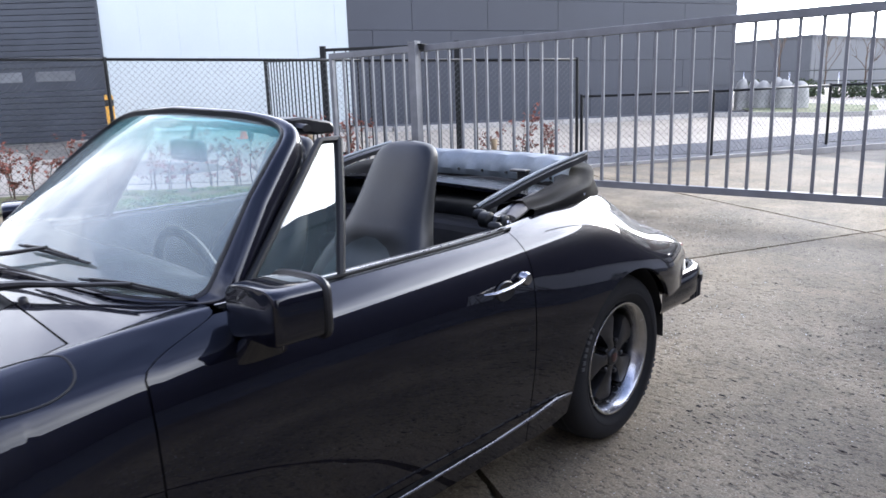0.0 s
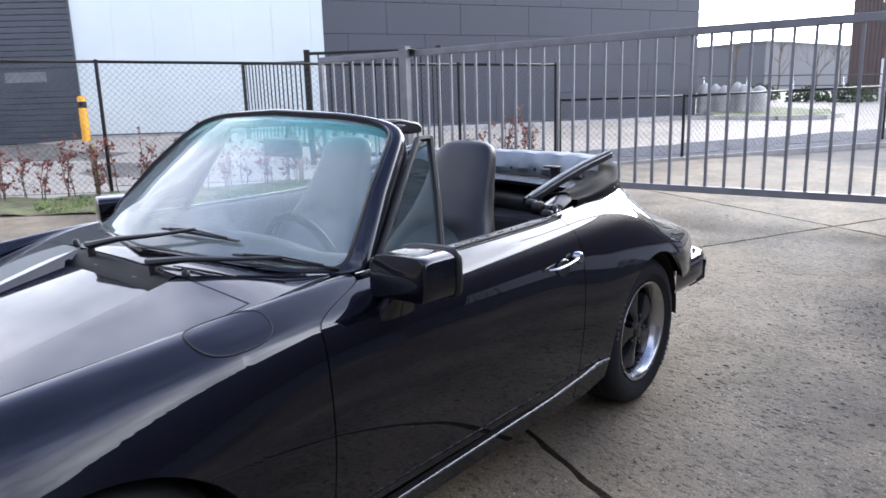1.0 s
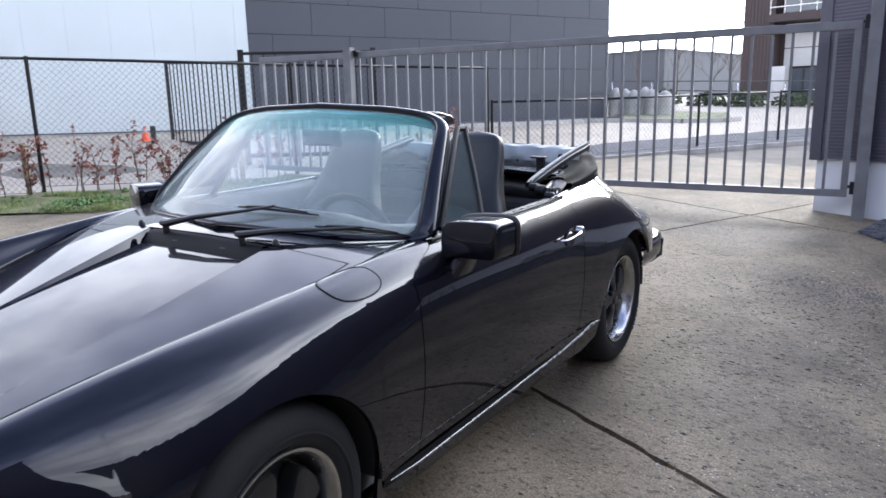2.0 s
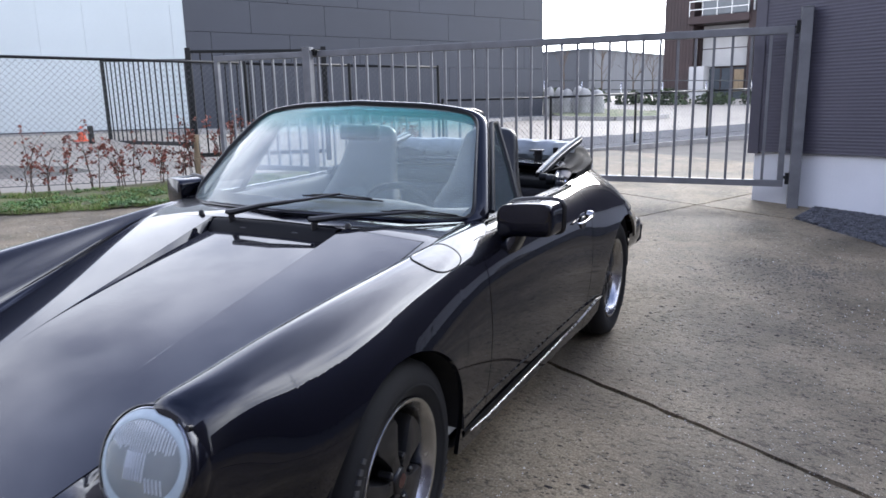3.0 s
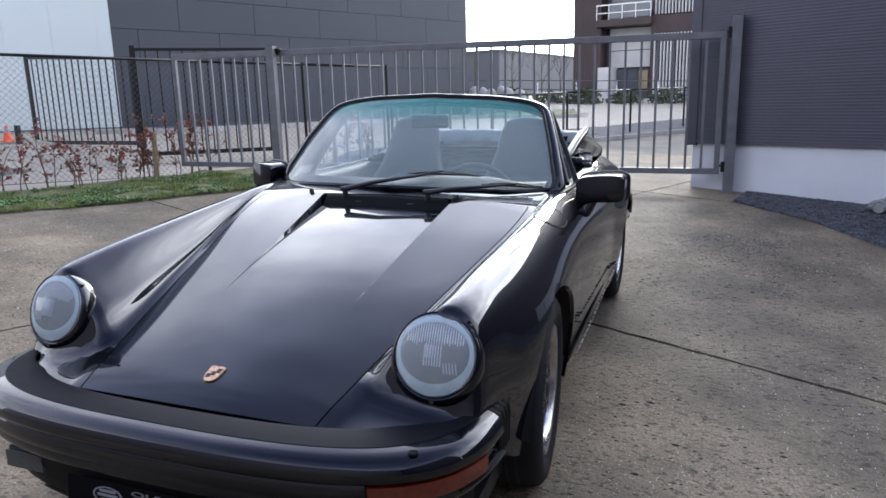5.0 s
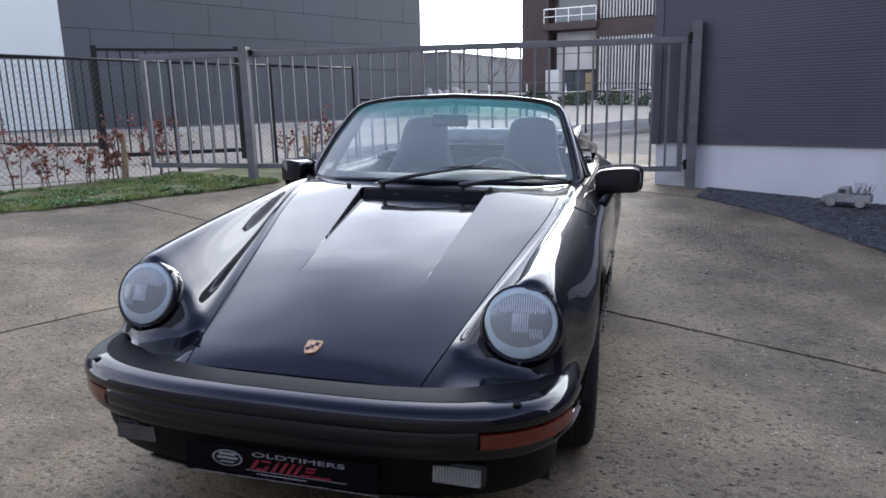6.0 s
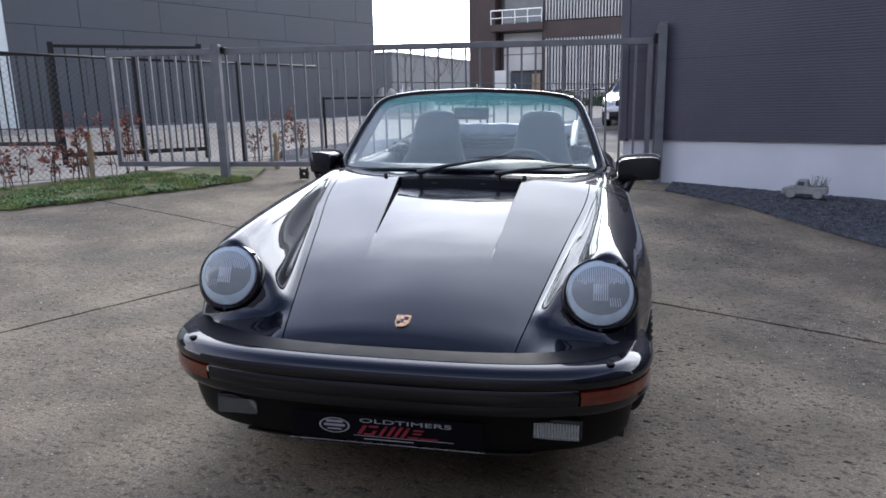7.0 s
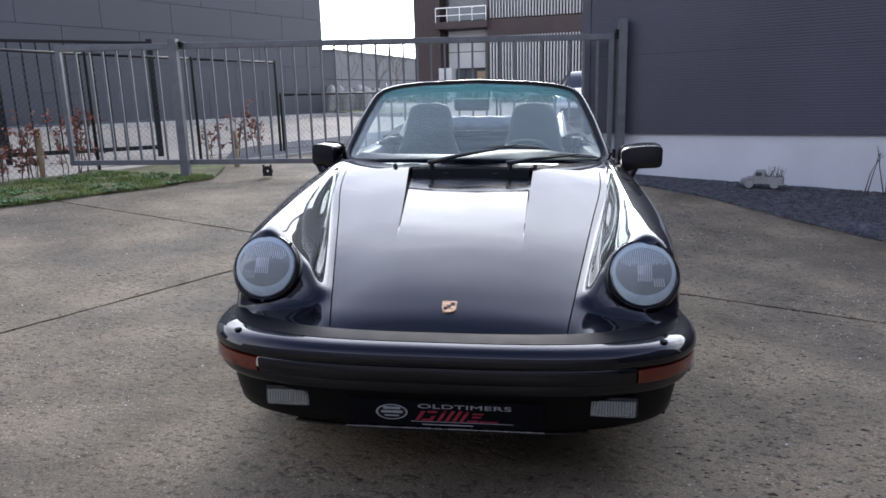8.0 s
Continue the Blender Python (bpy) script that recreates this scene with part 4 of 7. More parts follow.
curve_bottom = curve([(-0.80, 0.36), (-0.45, 0.30), (-0.34, 0.25), (0.34, 0.215), (0.5, 0.2), (1.75, 0.2), (1.93, 0.24), (2.50, 0.28), (2.57, 0.49), (3.04, 0.50)])


def spline(cps, k):
    out = []
    n = len(cps)
    for i in range(n - 1):
        p0, p1, p2, p3 = cps[max(i - 1, 0)], cps[i], cps[i + 1], cps[min(i + 2, n - 1)]
        for j in range(k):
            t = j / k
            out.append(tuple(0.5 * (2 * b + (c - a) * t + (2 * a - 5 * b + 4 * c - d) * t * t + (3 * b - a - 3 * c + d) * t**3) for a, b, c, d in zip(p0, p1, p2, p3)))
    out.append(cps[-1])
    return out


def section(y):
    """Half a cross-section, from the middle out and down: 8 steps between each two guide curves."""
    cps = [(0, c0z(y)), (c2x(y) * 0.5, c0z(y) * 0.72 + c2z(y) * 0.28), (c2x(y), c2z(y)), (c3x(y), c3z(y)), (c4x(y), c4z(y)), (c5x(y), c5z(y)), (c6x(y), c6z(y)), (c7x(y), c7z(y)), (c7x(y) - 0.035, min(0.2, curve_bottom(y)) - 0.02)]
    return spline(cps, 8)


def shell(y0, y1, i0, i1, side=0, ny=30, clip=False, fold=0.014, ys=None, mid=40, warp=None):
    """A patch of the body between two stations and two section indices. side 1: left, -1: right, 0: over the middle."""
    bm = bmesh.new()
    rows = []
    for y in (ys or [y0 + (y1 - y0) * k / ny for k in range(ny + 1)]):
        s = section(y)
        pts = s[i0:i1 + 1]
        yy = [y] * 200
        if warp:
            yy = [y + warp(y, i) for i in range(i0, mid + 1)] + [y] * 60
        if clip:
            head, tail = [section(yy[i - i0])[i] for i in range(i0, mid + 1)], s[mid:i1 + 1]
            zb = arch_z(y)
            keep = [tail[0]]
            for a, b in zip(tail, tail[1:]):
                if b[1] <= zb:
                    f = (a[1] - zb) / max(1e-9, a[1] - b[1])
                    keep.append((a[0] + (b[0] - a[0]) * f, zb))
                    break
                keep.append(b)
            acc = [0]
            for a, b in zip(keep, keep[1:]):
                acc.append(acc[-1] + math.dist(a, b))
            n = 18
            for q in range(1, n + 1):
                w = acc[-1] * q / n
                j = min(max(1, int(np.searchsorted(acc, w))), len(acc) - 1)
                f = (w - acc[j - 1]) / max(1e-9, acc[j] - acc[j - 1])
                head.append((keep[j - 1][0] + (keep[j][0] - keep[j - 1][0]) * f, keep[j - 1][1] + (keep[j][1] - keep[j - 1][1]) * f))
            pts = head
        if side == 0:
            row = [(-x, y, z) for x, z in pts[:0:-1]] + [(x, y, z) for x, z in pts]
        else:
            row = [(side * x, yy[k], z) for k, (x, z) in enumerate(pts)]
        rows.append(row)
    sheet(bm, rows)
    if fold:
        fold_rims(bm, rows, fold)
    return bm


def fold_rims(bm, rows, fold, rims=None):
    """Returns along a panel's edges, so that it has thickness at its seams."""
    for rim in rims or (rows[0], rows[-1], [r[0] for r in rows], [r[-1] for r in rows]):
        top, low = [], []
        for p in rim:
            p = Vector(p)
            w = min(max((abs(p.x) - 0.55) / 0.15, 0.0), 1.0) if p.z > 0.45 else 1.0
            d = Vector((-p.x * (0.1 + 0.9 * w), 0, 0.30 - p.z))
            d = d.normalized() if d.length > 0.05 else Vector((0, 0, -1))
            top.append(bm.verts.new(p))
            low.append(bm.verts.new(p + d * fold))
        for i in range(len(rim) - 1):
            bm.faces.new((top[i], top[i + 1], low[i + 1], low[i]))


def arch_stations(y0, y1):
    """Stations that crowd towards the ends of the wheel arches."""
    ys = {round(y0 + (y1 - y0) * k / 60, 4) for k in range(61)} | {round(-0.66 + 0.008 * k, 4) for k in range(15) if y0 < -0.66}
    for yc, r in ((0.0, 0.345), (AXLE_R, 0.35)):
        for k in range(33):
            y = yc - r * math.cos(math.pi * k / 32)
            if y0 < y < y1:
                ys.add(round(y, 4))
    return sorted(ys)


G = 0.002


def lean(i):
    """How far the seam between fender and door leans back at a section index."""
    t = min(max((40 - i) / 8, 0), 1)
    return 0.185 * t * t * (3 - 2 * t)


def fender_warp(y, i):
    t = min(max((y - 0.25) / 0.295, 0), 1)
    return lean(i) * t


def door_warp(y, i):
    t = min(max((1.045 - y) / 0.5, 0), 1)
    return lean(i) * t


def crease_x(y):
    """Where the two creases of the front lid run."""
    return 0.235 + 0.035 * (y + 0.25) / 0.61


def lid_z(x, y):
    """The front lid without its dip: a shallow arch across."""
    return c0z(y) - (c0z(y) - c2z(y)) * (x / c2x(y)) ** 2


def lid_dip(y):
    """How far the middle of the lid lies below its sides: nothing in front, most at the air intake."""
    t = min(max((y + 0.34) / 0.78, 0), 1)
    return 0.033 * t**1.8


LID_END = 0.436


def hood_skin():
    """Front lid: dips between two creases towards the air intake, where its middle stops short."""
    bm = bmesh.new()
    middle, wing = [], {1: [], -1: []}
    for k in range(91):
        y = -0.785 + (0.476 + 0.785) * k / 90
        edge = c2x(y) - 0.0045
        xc, dip = crease_x(y), lid_dip(y)
        wall = 0.002 + dip * 0.40
        if y < LID_END:
            middle.append([(xc * q / 16, y, lid_z(xc * q / 16, y) - dip) for q in range(-16, 17)])
        half = [(xc, dip), (xc + wall * 0.5, dip * 0.5), (xc + wall, 0.0)] + [(xc + wall + (edge - xc - wall) * q / 12, 0.0) for q in range(1, 13)]
        for s in (1, -1):
            wing[s].append([(s * x, y, lid_z(x, y) - d) for x, d in half])
    for rows in (middle, wing[1], wing[-1]):
        sheet(bm, rows)
    bmesh.ops.remove_doubles(bm, verts=bm.verts[:], dist=0.00004)
    for e in bm.edges:
        y = (e.verts[0].co.y + e.verts[1].co.y) / 2
        for off in (0.0, 0.002 + lid_dip(y) * 0.40):
            if all(abs(abs(v.co.x) - crease_x(v.co.y) - off) < 0.0012 for v in e.verts) and abs(e.verts[0].co.y - e.verts[1].co.y) > 0.005:
                e.smooth = False
    for w in (wing[1], wing[-1]):
        fold_rims(bm, w, 0.014, (w[0], w[-1], [r[-1] for r in w], [r[0] for r in w if r[0][1] > LID_END - 0.01]))
    fold_rims(bm, middle, 0.02, (middle[0], middle[-1]))
    return bm


part("hood", hood_skin(), PAINT, car, "gloss black front lid")
for s in (1, -1):
    part("front_fender", shell(-0.80, 0.545, 16, 64, s, clip=True, ys=arch_stations(-0.80, 0.545 - G), warp=fender_warp), PAINT, car, "gloss black front fender")
    part("rear_quarter", shell(1.70, 3.04, 30, 64, s, clip=True, ys=arch_stations(1.70 + G, 3.04)), PAINT, car, "gloss black rear quarter panel")
part("rear_deck", shell(2.05, 3.04, 0, 30, 0, 30), PAINT, car, "gloss black engine lid and rear deck")
part("scuttle", shell(0.481, 0.76, 0, 16, 0, 10), PAINT, car, "gloss black scuttle panel")
bm = bmesh.new()
rows = []
for k in range(25):
    x = -0.272 + 0.544 * k / 24
    zl, zh = lid_z(x, LID_END) - lid_dip(LID_END), lid_z(x, 0.474)
    rows.append([(x, LID_END - 0.012, zl - 0.016), (x, LID_END - 0.004, zl + 0.003), (x, LID_END + 0.004, zl + 0.012), (x, 0.456, zh - 0.012), (x, 0.466, zh - 0.004), (x, 0.482, zh - 0.003)])
sheet(bm, rows)
intake = part("air_intake", bm, APRON, car, "matt black air intake grille")
for x in (-0.115, 0.115):
    part("intake_clip", boxes((x - 0.014, x + 0.014, 0.442, 0.452, lid_z(x, 0.45) - 0.026, lid_z(x, 0.45) - 0.018)), TRIM, intake, smooth=False, bevel=0.003)
part("lid_seal", boxes((-0.575, 0.575, 0.4765, 0.4805, 0.80, 0.822)), RUBBER, car, smooth=False)
part("tail_panel", boxes((-0.64, 0.64, 2.98, 3.03, 0.36, 0.56)), PAINT, car, smooth=False, bevel=0.02)

# hidden structure: keeps light from shining through
part("floor_pan", boxes((-0.70, 0.70, -0.62, 2.0, 0.165, 0.22), (-0.45, 0.45, 2.0, 2.95, 0.2, 0.26)), TRIM, car, smooth=False)
part("front_bulkhead", boxes((-0.43, 0.43, -0.74, 0.52, 0.22, 0.43), (-0.60, 0.60, 0.42, 0.56, 0.22, 0.80)), TRIM, car, smooth=False)
part("rear_bulkhead", boxes((-0.44, 0.44, 2.3, 3.02, 0.22, 0.55), (-0.6, 0.6, 2.25, 2.3, 0.22, 0.84)), TRIM, car, smooth=False)
for s in (1, -1):
    for yc, zc, r in ((0.0, 0.31, 0.352), (AXLE_R, 0.315, 0.357)):
        bm = bmesh.new()
        rows = []
        for k in range(25):
            a = math.pi * (k / 24 * 1.02 - 0.01)
            rows.append([(s * x, yc + r * math.cos(a), zc + r * math.sin(a)) for x in (0.44, 0.6, 0.795)])
        sheet(bm, rows)
        sheet(bm, [[(s * 0.44, yc + f * r * math.cos(math.pi * (k / 24 * 1.02 - 0.01)), zc + f * r * math.sin(math.pi * (k / 24 * 1.02 - 0.01))) for f in (0.0, 1.0)] for k in range(25)])
        part("wheel_arch_liner", bm, RUBBER, car)

# ---- doors ----
for s in (1, -1):
    door = part("door", shell(0.545 + G, 1.70 - G, 33, 64, s, 40, clip=True, warp=door_warp), PAINT, car, "gloss black door")
    bm = bmesh.new()
    rows = []
    for k in range(25):
        y = 0.75 + 0.95 * k / 24
        sec = section(y)[33]
        x1, z1 = sec[0] + 0.004, sec[1] - 0.004
        rows.append([(s * x, y, z) for x, z in ((x1, z1), (x1 - 0.012, z1 + 0.006), (0.635, z1 + 0.004), (0.615, z1 - 0.02), (0.60, 0.74), (0.575, 0.70), (0.575, 0.62), (0.605, 0.58), (0.61, 0.25))])
    sheet(bm, rows)
    part("door_card", bm, LEATHER, door, "black vinyl inner door trim")
    pts = [(s * (section(0.74 + 0.98 * k / 16)[32][0] + 0.002), 0.74 + 0.98 * k / 16, section(0.74 + 0.98 * k / 16)[32][1] + 0.003) for k in range(17)]
    part("window_seal", tube(bmesh.new(), pts, 0.0042, 6), APRON, door)
    part("belt_trim", tube(bmesh.new(), [(p[0] - s * 0.017, p[1], p[2] + 0.003) for p in pts], 0.0024, 6), SILL_METAL, door, "thin bright waist moulding")
    # handle
    hx = 0.806
    handle = part("door_handle", tube(bmesh.new(), [(s * (hx + 0.004), 1.462, 0.747), (s * (hx + 0.022), 1.49, 0.749), (s * (hx + 0.028), 1.55, 0.753), (s * (hx + 0.026), 1.60, 0.757), (s * (hx + 0.012), 1.635, 0.76)], [0.005, 0.0065, 0.0075, 0.0085, 0.010], 10, flat=0.6), HANDLE_METAL, door, "chrome pull handle")
    bm = turned(bmesh.new(), [(0, 0.0), (0.0, 0.02), (0.02, 0.021), (0.027, 0.016), (0.028, 0.0)], 18, Matrix.Translation((s * (hx - 0.004), 1.645, 0.757)) @ Matrix.Scale(s, 4, (1, 0, 0)))
    part("lock_button", bm, HANDLE_METAL, handle, "chrome lock button")
    bm = turned(bmesh.new(), [(0, 0.03), (0.006, 0.027), (0.002, 0.0)], 18, Matrix.Translation((s * (hx - 0.002), 1.565, 0.735)) @ Matrix.Diagonal((s, 1.5, 1, 1)))
    part("finger_recess", bm, TRIM, handle)
    # quarter light
    a0, a1 = Vector((s * 0.688, 0.81, 0.888)), Vector((s * 0.545, 1.135, 1.178))
    b0, b1 = Vector((s * 0.690, 1.066, 0.862)), Vector((s * 0.534, 1.203, 1.178))
    c0 = Vector((s * 0.675, 0.82, 0.866))
    part("quarter_light_frame", tube(tube(bmesh.new(), [b0, b0.lerp(b1, 0.5) + Vector((s * 0.004, 0, 0)), b1], 0.0125, 8), [a0, a1, b1], 0.010, 8), STEEL_BLACK, door)
    bm = bmesh.new()
    bow = [Vector((s * 0.004 * 4 * t * (1 - t), 0, 0)) for t in [k / 10 for k in range(11)]]
    sheet(bm, [[a0.lerp(a1, k / 10).lerp(b0.lerp(b1, k / 10), q / 4) + bow[k] for q in range(5)] for k in range(11)])
    pane = part("quarter_light_pane", bm, QUARTER, door)
    pane.visible_shadow = False
    # mirror
    hub = Vector((s * 0.720, 0.79, 0.885))
    turn = Matrix.Translation(hub) @ Matrix.Rotation(radians(17 if s < 0 else 3), 4, "Z").inverted() @ Matrix.Translation(-hub)
    bm = bmesh.new()
    rows = []
    for k in range(17):
        f = k / 16
        y = 0.735 + 0.115 * f**1.6
        g = 0.90 + 0.10 * math.sqrt(1 - (1 - min(1, f * 2.2)) ** 2)
        loop = []
        for q in range(56):
            a = 2 * math.pi * q / 56
            ca, sa = math.cos(a), math.sin(a)
            ex, ez = abs(ca) ** 0.34 * (1 if ca > 0 else -1), abs(sa) ** 0.34 * (1 if sa > 0 else -1)
            x = (0.834 if s > 0 else 0.772) + (0.100 if s > 0 else 0.066) * g * ex
            z = (0.876 if s > 0 else 0.884) + 0.057 * g * ez + (0.838 - x) * -0.08 + 0.006 * (1 - ex * ex)
            loop.append(turn @ Vector((s * x, y, z)))
        rows.append(loop + [loop[0]])
    sheet(bm, rows)
    bm.faces.new([bm.verts.new(p) for p in rows[0][:-1]])
    mirror = part("door_mirror", bm, PAINT, door, "black flag mirror")
    bm = bmesh.new()
    bm.faces.new([bm.verts.new(p - Vector((0, 0.004, 0))) for p in rows[-1][:-1]])
    part("mirror_glass", bm, CHROME, mirror, "silvered mirror glass", smooth=False)
    part("mirror_rim", tube(bmesh.new(), rows[-1], 0.0085, 8, caps=False), TRIM, mirror)
    bm = bmesh.new()
    rows = []
    for k in range(7):
        f = k / 6
        cx, cz, cy = 0.755 + 0.045 * f, 0.765 + 0.065 * f, 0.785
        w, d = 0.026 + 0.014 * (1 - f), 0.044 + 0.022 * (1 - f) ** 1.5
        ring = [(s * (cx + w * abs(math.cos(a)) ** 0.6 * math.copysign(1, math.cos(a))), cy + d * abs(math.sin(a)) ** 0.6 * math.copysign(1, math.sin(a)), cz) for a in (2 * math.pi * q / 20 for q in range(20))]
        rows.append(ring + [ring[0]])
    sheet(bm, rows)
    part("mirror_foot", bm, PAINT, mirror)
    # sill
    bm = bmesh.new()
    sheet(bm, [[(s * x, y, z) for x, z in ((0.785, 0.286), (0.789, 0.277), (0.778, 0.25), (0.745, 0.22), (0.70, 0.20))] for y in [0.37 + 1.52 * k / 20 for k in range(21)]])
    part("rocker_cover", bm, APRON, car)
    strip = [(s * 0.807, 0.372, 0.29), (s * 0.808, 0.5, 0.282), (s * 0.809, 1.0, 0.284), (s * 0.811, 1.5, 0.288), (s * 0.814, 1.70, 0.30), (s * 0.818, 1.82, 0.315), (s * 0.824, 1.90, 0.313)]
    part("sill_strip", tube(bmesh.new(), strip, [0.002, 0.0034, 0.004, 0.004, 0.005, 0.007, 0.003], 8), SILL_METAL, car, "dull metal sill strip")


# ---- windscreen ----
def screen_point(a, b, lift=0.0):
    lo = Vector((0.660 * a, 0.522 + 0.215 * abs(a) ** 2.3, 0.884 - 0.026 * a * a))
    hi = Vector((0.518 * a, 1.035 + 0.052 * a * a, 1.252 - 0.036 * a * a))
    bulge = 4 * b * (1 - b) * 0.022
    n = Vector((0.18 * a, -0.52, 0.84)).normalized()
    return lo.lerp(hi, b) + n * (bulge + lift)


def screen_outline(inset, lift, count=96, corner=0.10):
    """The rounded outline of the windscreen, at a distance in from its edge."""
    w, h = 1.0 - inset * 1.75, 1.0 - inset * 2.6
    pts = []
    for k in range(count):
        t = 2 * math.pi * k / count
        c, q = math.cos(t), math.sin(t)
        e = 0.22 if q > 0 else 0.13
        h = 1.0 - max(inset, -0.006 if q < 0 else -1.0) * 2.6
        low = 1 - 0.75 * min(1, max(0, -q) * 2.5)
        pts.append(screen_point(w * math.copysign(abs(c) ** e, c), 0.5 + 0.5 * h * math.copysign(abs(q) ** e, q), lift * low))
    return pts


def ring(pts_list):
    bm = bmesh.new()
    sheet(bm, [p + [p[0]] for p in pts_list])
    return bm


frame_part = part("windscreen_frame", ring([screen_outline(-0.030, -0.062), screen_outline(-0.034, -0.030), screen_outline(-0.034, -0.010), screen_outline(-0.031, 0.002), screen_outline(-0.024, 0.009), screen_outline(-0.012, 0.012), screen_outline(-0.002, 0.012), screen_outline(0.004, 0.008), screen_outline(0.008, -0.02), screen_outline(-0.012, -0.035), screen_outline(-0.016, -0.058)]), PAINT, car, "gloss black windscreen surround")
part("screen_rubber", ring([screen_outline(0.001, 0.009), screen_outline(0.003, 0.0135), screen_outline(0.008, 0.013), screen_outline(0.011, 0.006), screen_outline(0.012, -0.004)]), RUBBER, frame_part)
part("rubber_lip", ring([screen_outline(0.0035, 0.0138), screen_outline(0.005, 0.0152), screen_outline(0.0065, 0.0138)]), TRIM, frame_part)
bm = bmesh.new()
rows = []
for q in range(13):
    f = 1 - q / 12
    w, h = (1.0 - 0.010 * 1.75) * f, (1.0 - 0.010 * 2.6) * f
    rows.append([screen_point(w * math.copysign(abs(math.cos(t)) ** (0.22 if math.sin(t) > 0 else 0.13), math.cos(t)), 0.5 + 0.5 * h * math.copysign(abs(math.sin(t)) ** (0.22 if math.sin(t) > 0 else 0.13), math.sin(t))) for t in (2 * math.pi * (k % 96) / 96 for k in range(97))])
sheet(bm, rows)
bmesh.ops.remove_doubles(bm, verts=bm.verts[:], dist=0.0005)
pane = part("windscreen_pane", bm, SCREEN, frame_part, "slightly green tinted glass")
pane.visible_shadow = False
bm = bmesh.new()
sheet(bm, [[screen_point(a * w, b, 0.004) for a in [-1 + k / 16 for k in range(33)]] for b, w in ((0.62, 0.962), (0.72, 0.962), (0.80, 0.962), (0.85, 0.962), (0.90, 0.955), (0.93, 0.94), (0.955, 0.91))])
band = part("shade_band", bm, BAND, frame_part, "green tinted sun band")
band.visible_shadow = False
# header rail behind the top edge, with seal ends
part("header_rail", tube(bmesh.new(), [screen_point(a, 1.045, -0.026) + Vector((0, 0.018, 0.0)) for a in [-0.98 + 1.96 * k / 20 for k in range(21)]], 0.016, 10, flat=0.6), TRIM, frame_part)
for s in (1, -1):
    wedge = [(1.095, 1.232), (1.15, 1.236), (1.235, 1.222), (1.250, 1.207), (1.247, 1.190), (1.19, 1.188), (1.12, 1.205)]
    bm = bmesh.new()
    g = [[bm.verts.new((s * x, 1.10 + (y - 1.10) * deep, z)) for y, z in wedge] for x, deep in ((0.36, 0.75), (0.43, 0.95), (0.465, 1.0))]
    for k in range(7):
        for lo, hi in ((g[0], g[1]), (g[1], g[2])):
            bm.faces.new((lo[k], lo[(k + 1) % 7], hi[(k + 1) % 7], hi[k]))
    bm.faces.new(g[0][::-1])
    bm.faces.new(g[2])
    bmesh.ops.recalc_face_normals(bm, faces=bm.faces[:])
    part("seal_end", bm, TRIM, frame_part, "rubber seal end", bevel=0.006)

# wipers
for x0 in (-0.184, 0.184):
    zb = c0z(0.462)
    wiper = part("wiper", tube(bmesh.new(), [(x0, 0.466, zb - 0.012), (x0, 0.463, zb + 0.014), (x0, 0.462, zb + 0.022)], [0.012, 0.011, 0.008], 12), TRIM, car, "matt black windscreen wiper")

    def on_screen(x, b, lift):
        return screen_point(x / (0.660 - 0.142 * b), b, lift)

    p0 = Vector((x0, 0.462, zb + 0.023))
    bend = on_screen(0.21, 0.118, 0.024) if x0 < 0 else on_screen(0.51, 0.035, 0.024)
    part("arm", tube(bmesh.new(), [p0 - Vector((0.018, 0.004, -0.002)), p0, p0.lerp(bend, 0.3) + Vector((0, -0.006, 0.006)), p0.lerp(bend, 0.7), bend], [0.009, 0.0125, 0.0090, 0.0055, 0.0045], 8), TRIM, wiper)
    b0, b1 = (on_screen(0.06, 0.105, 0.012), on_screen(0.36, 0.104, 0.012)) if x0 < 0 else (on_screen(0.37, 0.036, 0.012), on_screen(0.635, 0.018, 0.012))
    part("blade", tube(bmesh.new(), [b0, b0.lerp(b1, 0.5) + Vector((0, -0.003, 0.003)), b1], [0.0045, 0.0075, 0.0045], 6, flat=0.6), RUBBER, wiper)
    part("bridge", tube(bmesh.new(), [b0.lerp(b1, 0.12) + Vector((0, -0.004, 0.006)), b0.lerp(b1, 0.47) + Vector((0, -0.008, 0.014)), b0.lerp(b1, 0.88) + Vector((0, -0.004, 0.006))], 0.0028, 6), TRIM, wiper)
for x in (-0.36, 0.30):
    part("washer_jet", turned(bmesh.new(), [(-0.01, 0.011), (0.005, 0.010), (0.009, 0.006), (0.010, 0.0)], 14, Matrix.Translation((x, 0.492, c0z(0.492) - 0.002)) @ Matrix.Rotation(radians(-90), 4, "Y")), TRIM, car, "small washer nozzle")

# ---- headlamps ----
def sunk_ring(profile, drop, m, n=56):
    """A ring about x whose outer loops sink towards the lower side: profile of (along, radius, share of the drop)."""
    bm = bmesh.new()
    rows = [[m @ Vector((a - 0.25 * drop * f * (1 - math.cos(t)), r * math.sin(t), r * math.cos(t) - drop * f)) for t in (2 * math.pi * k / n for k in range(n + 1))] for a, r, f in profile]
    sheet(bm, rows)
    return bm


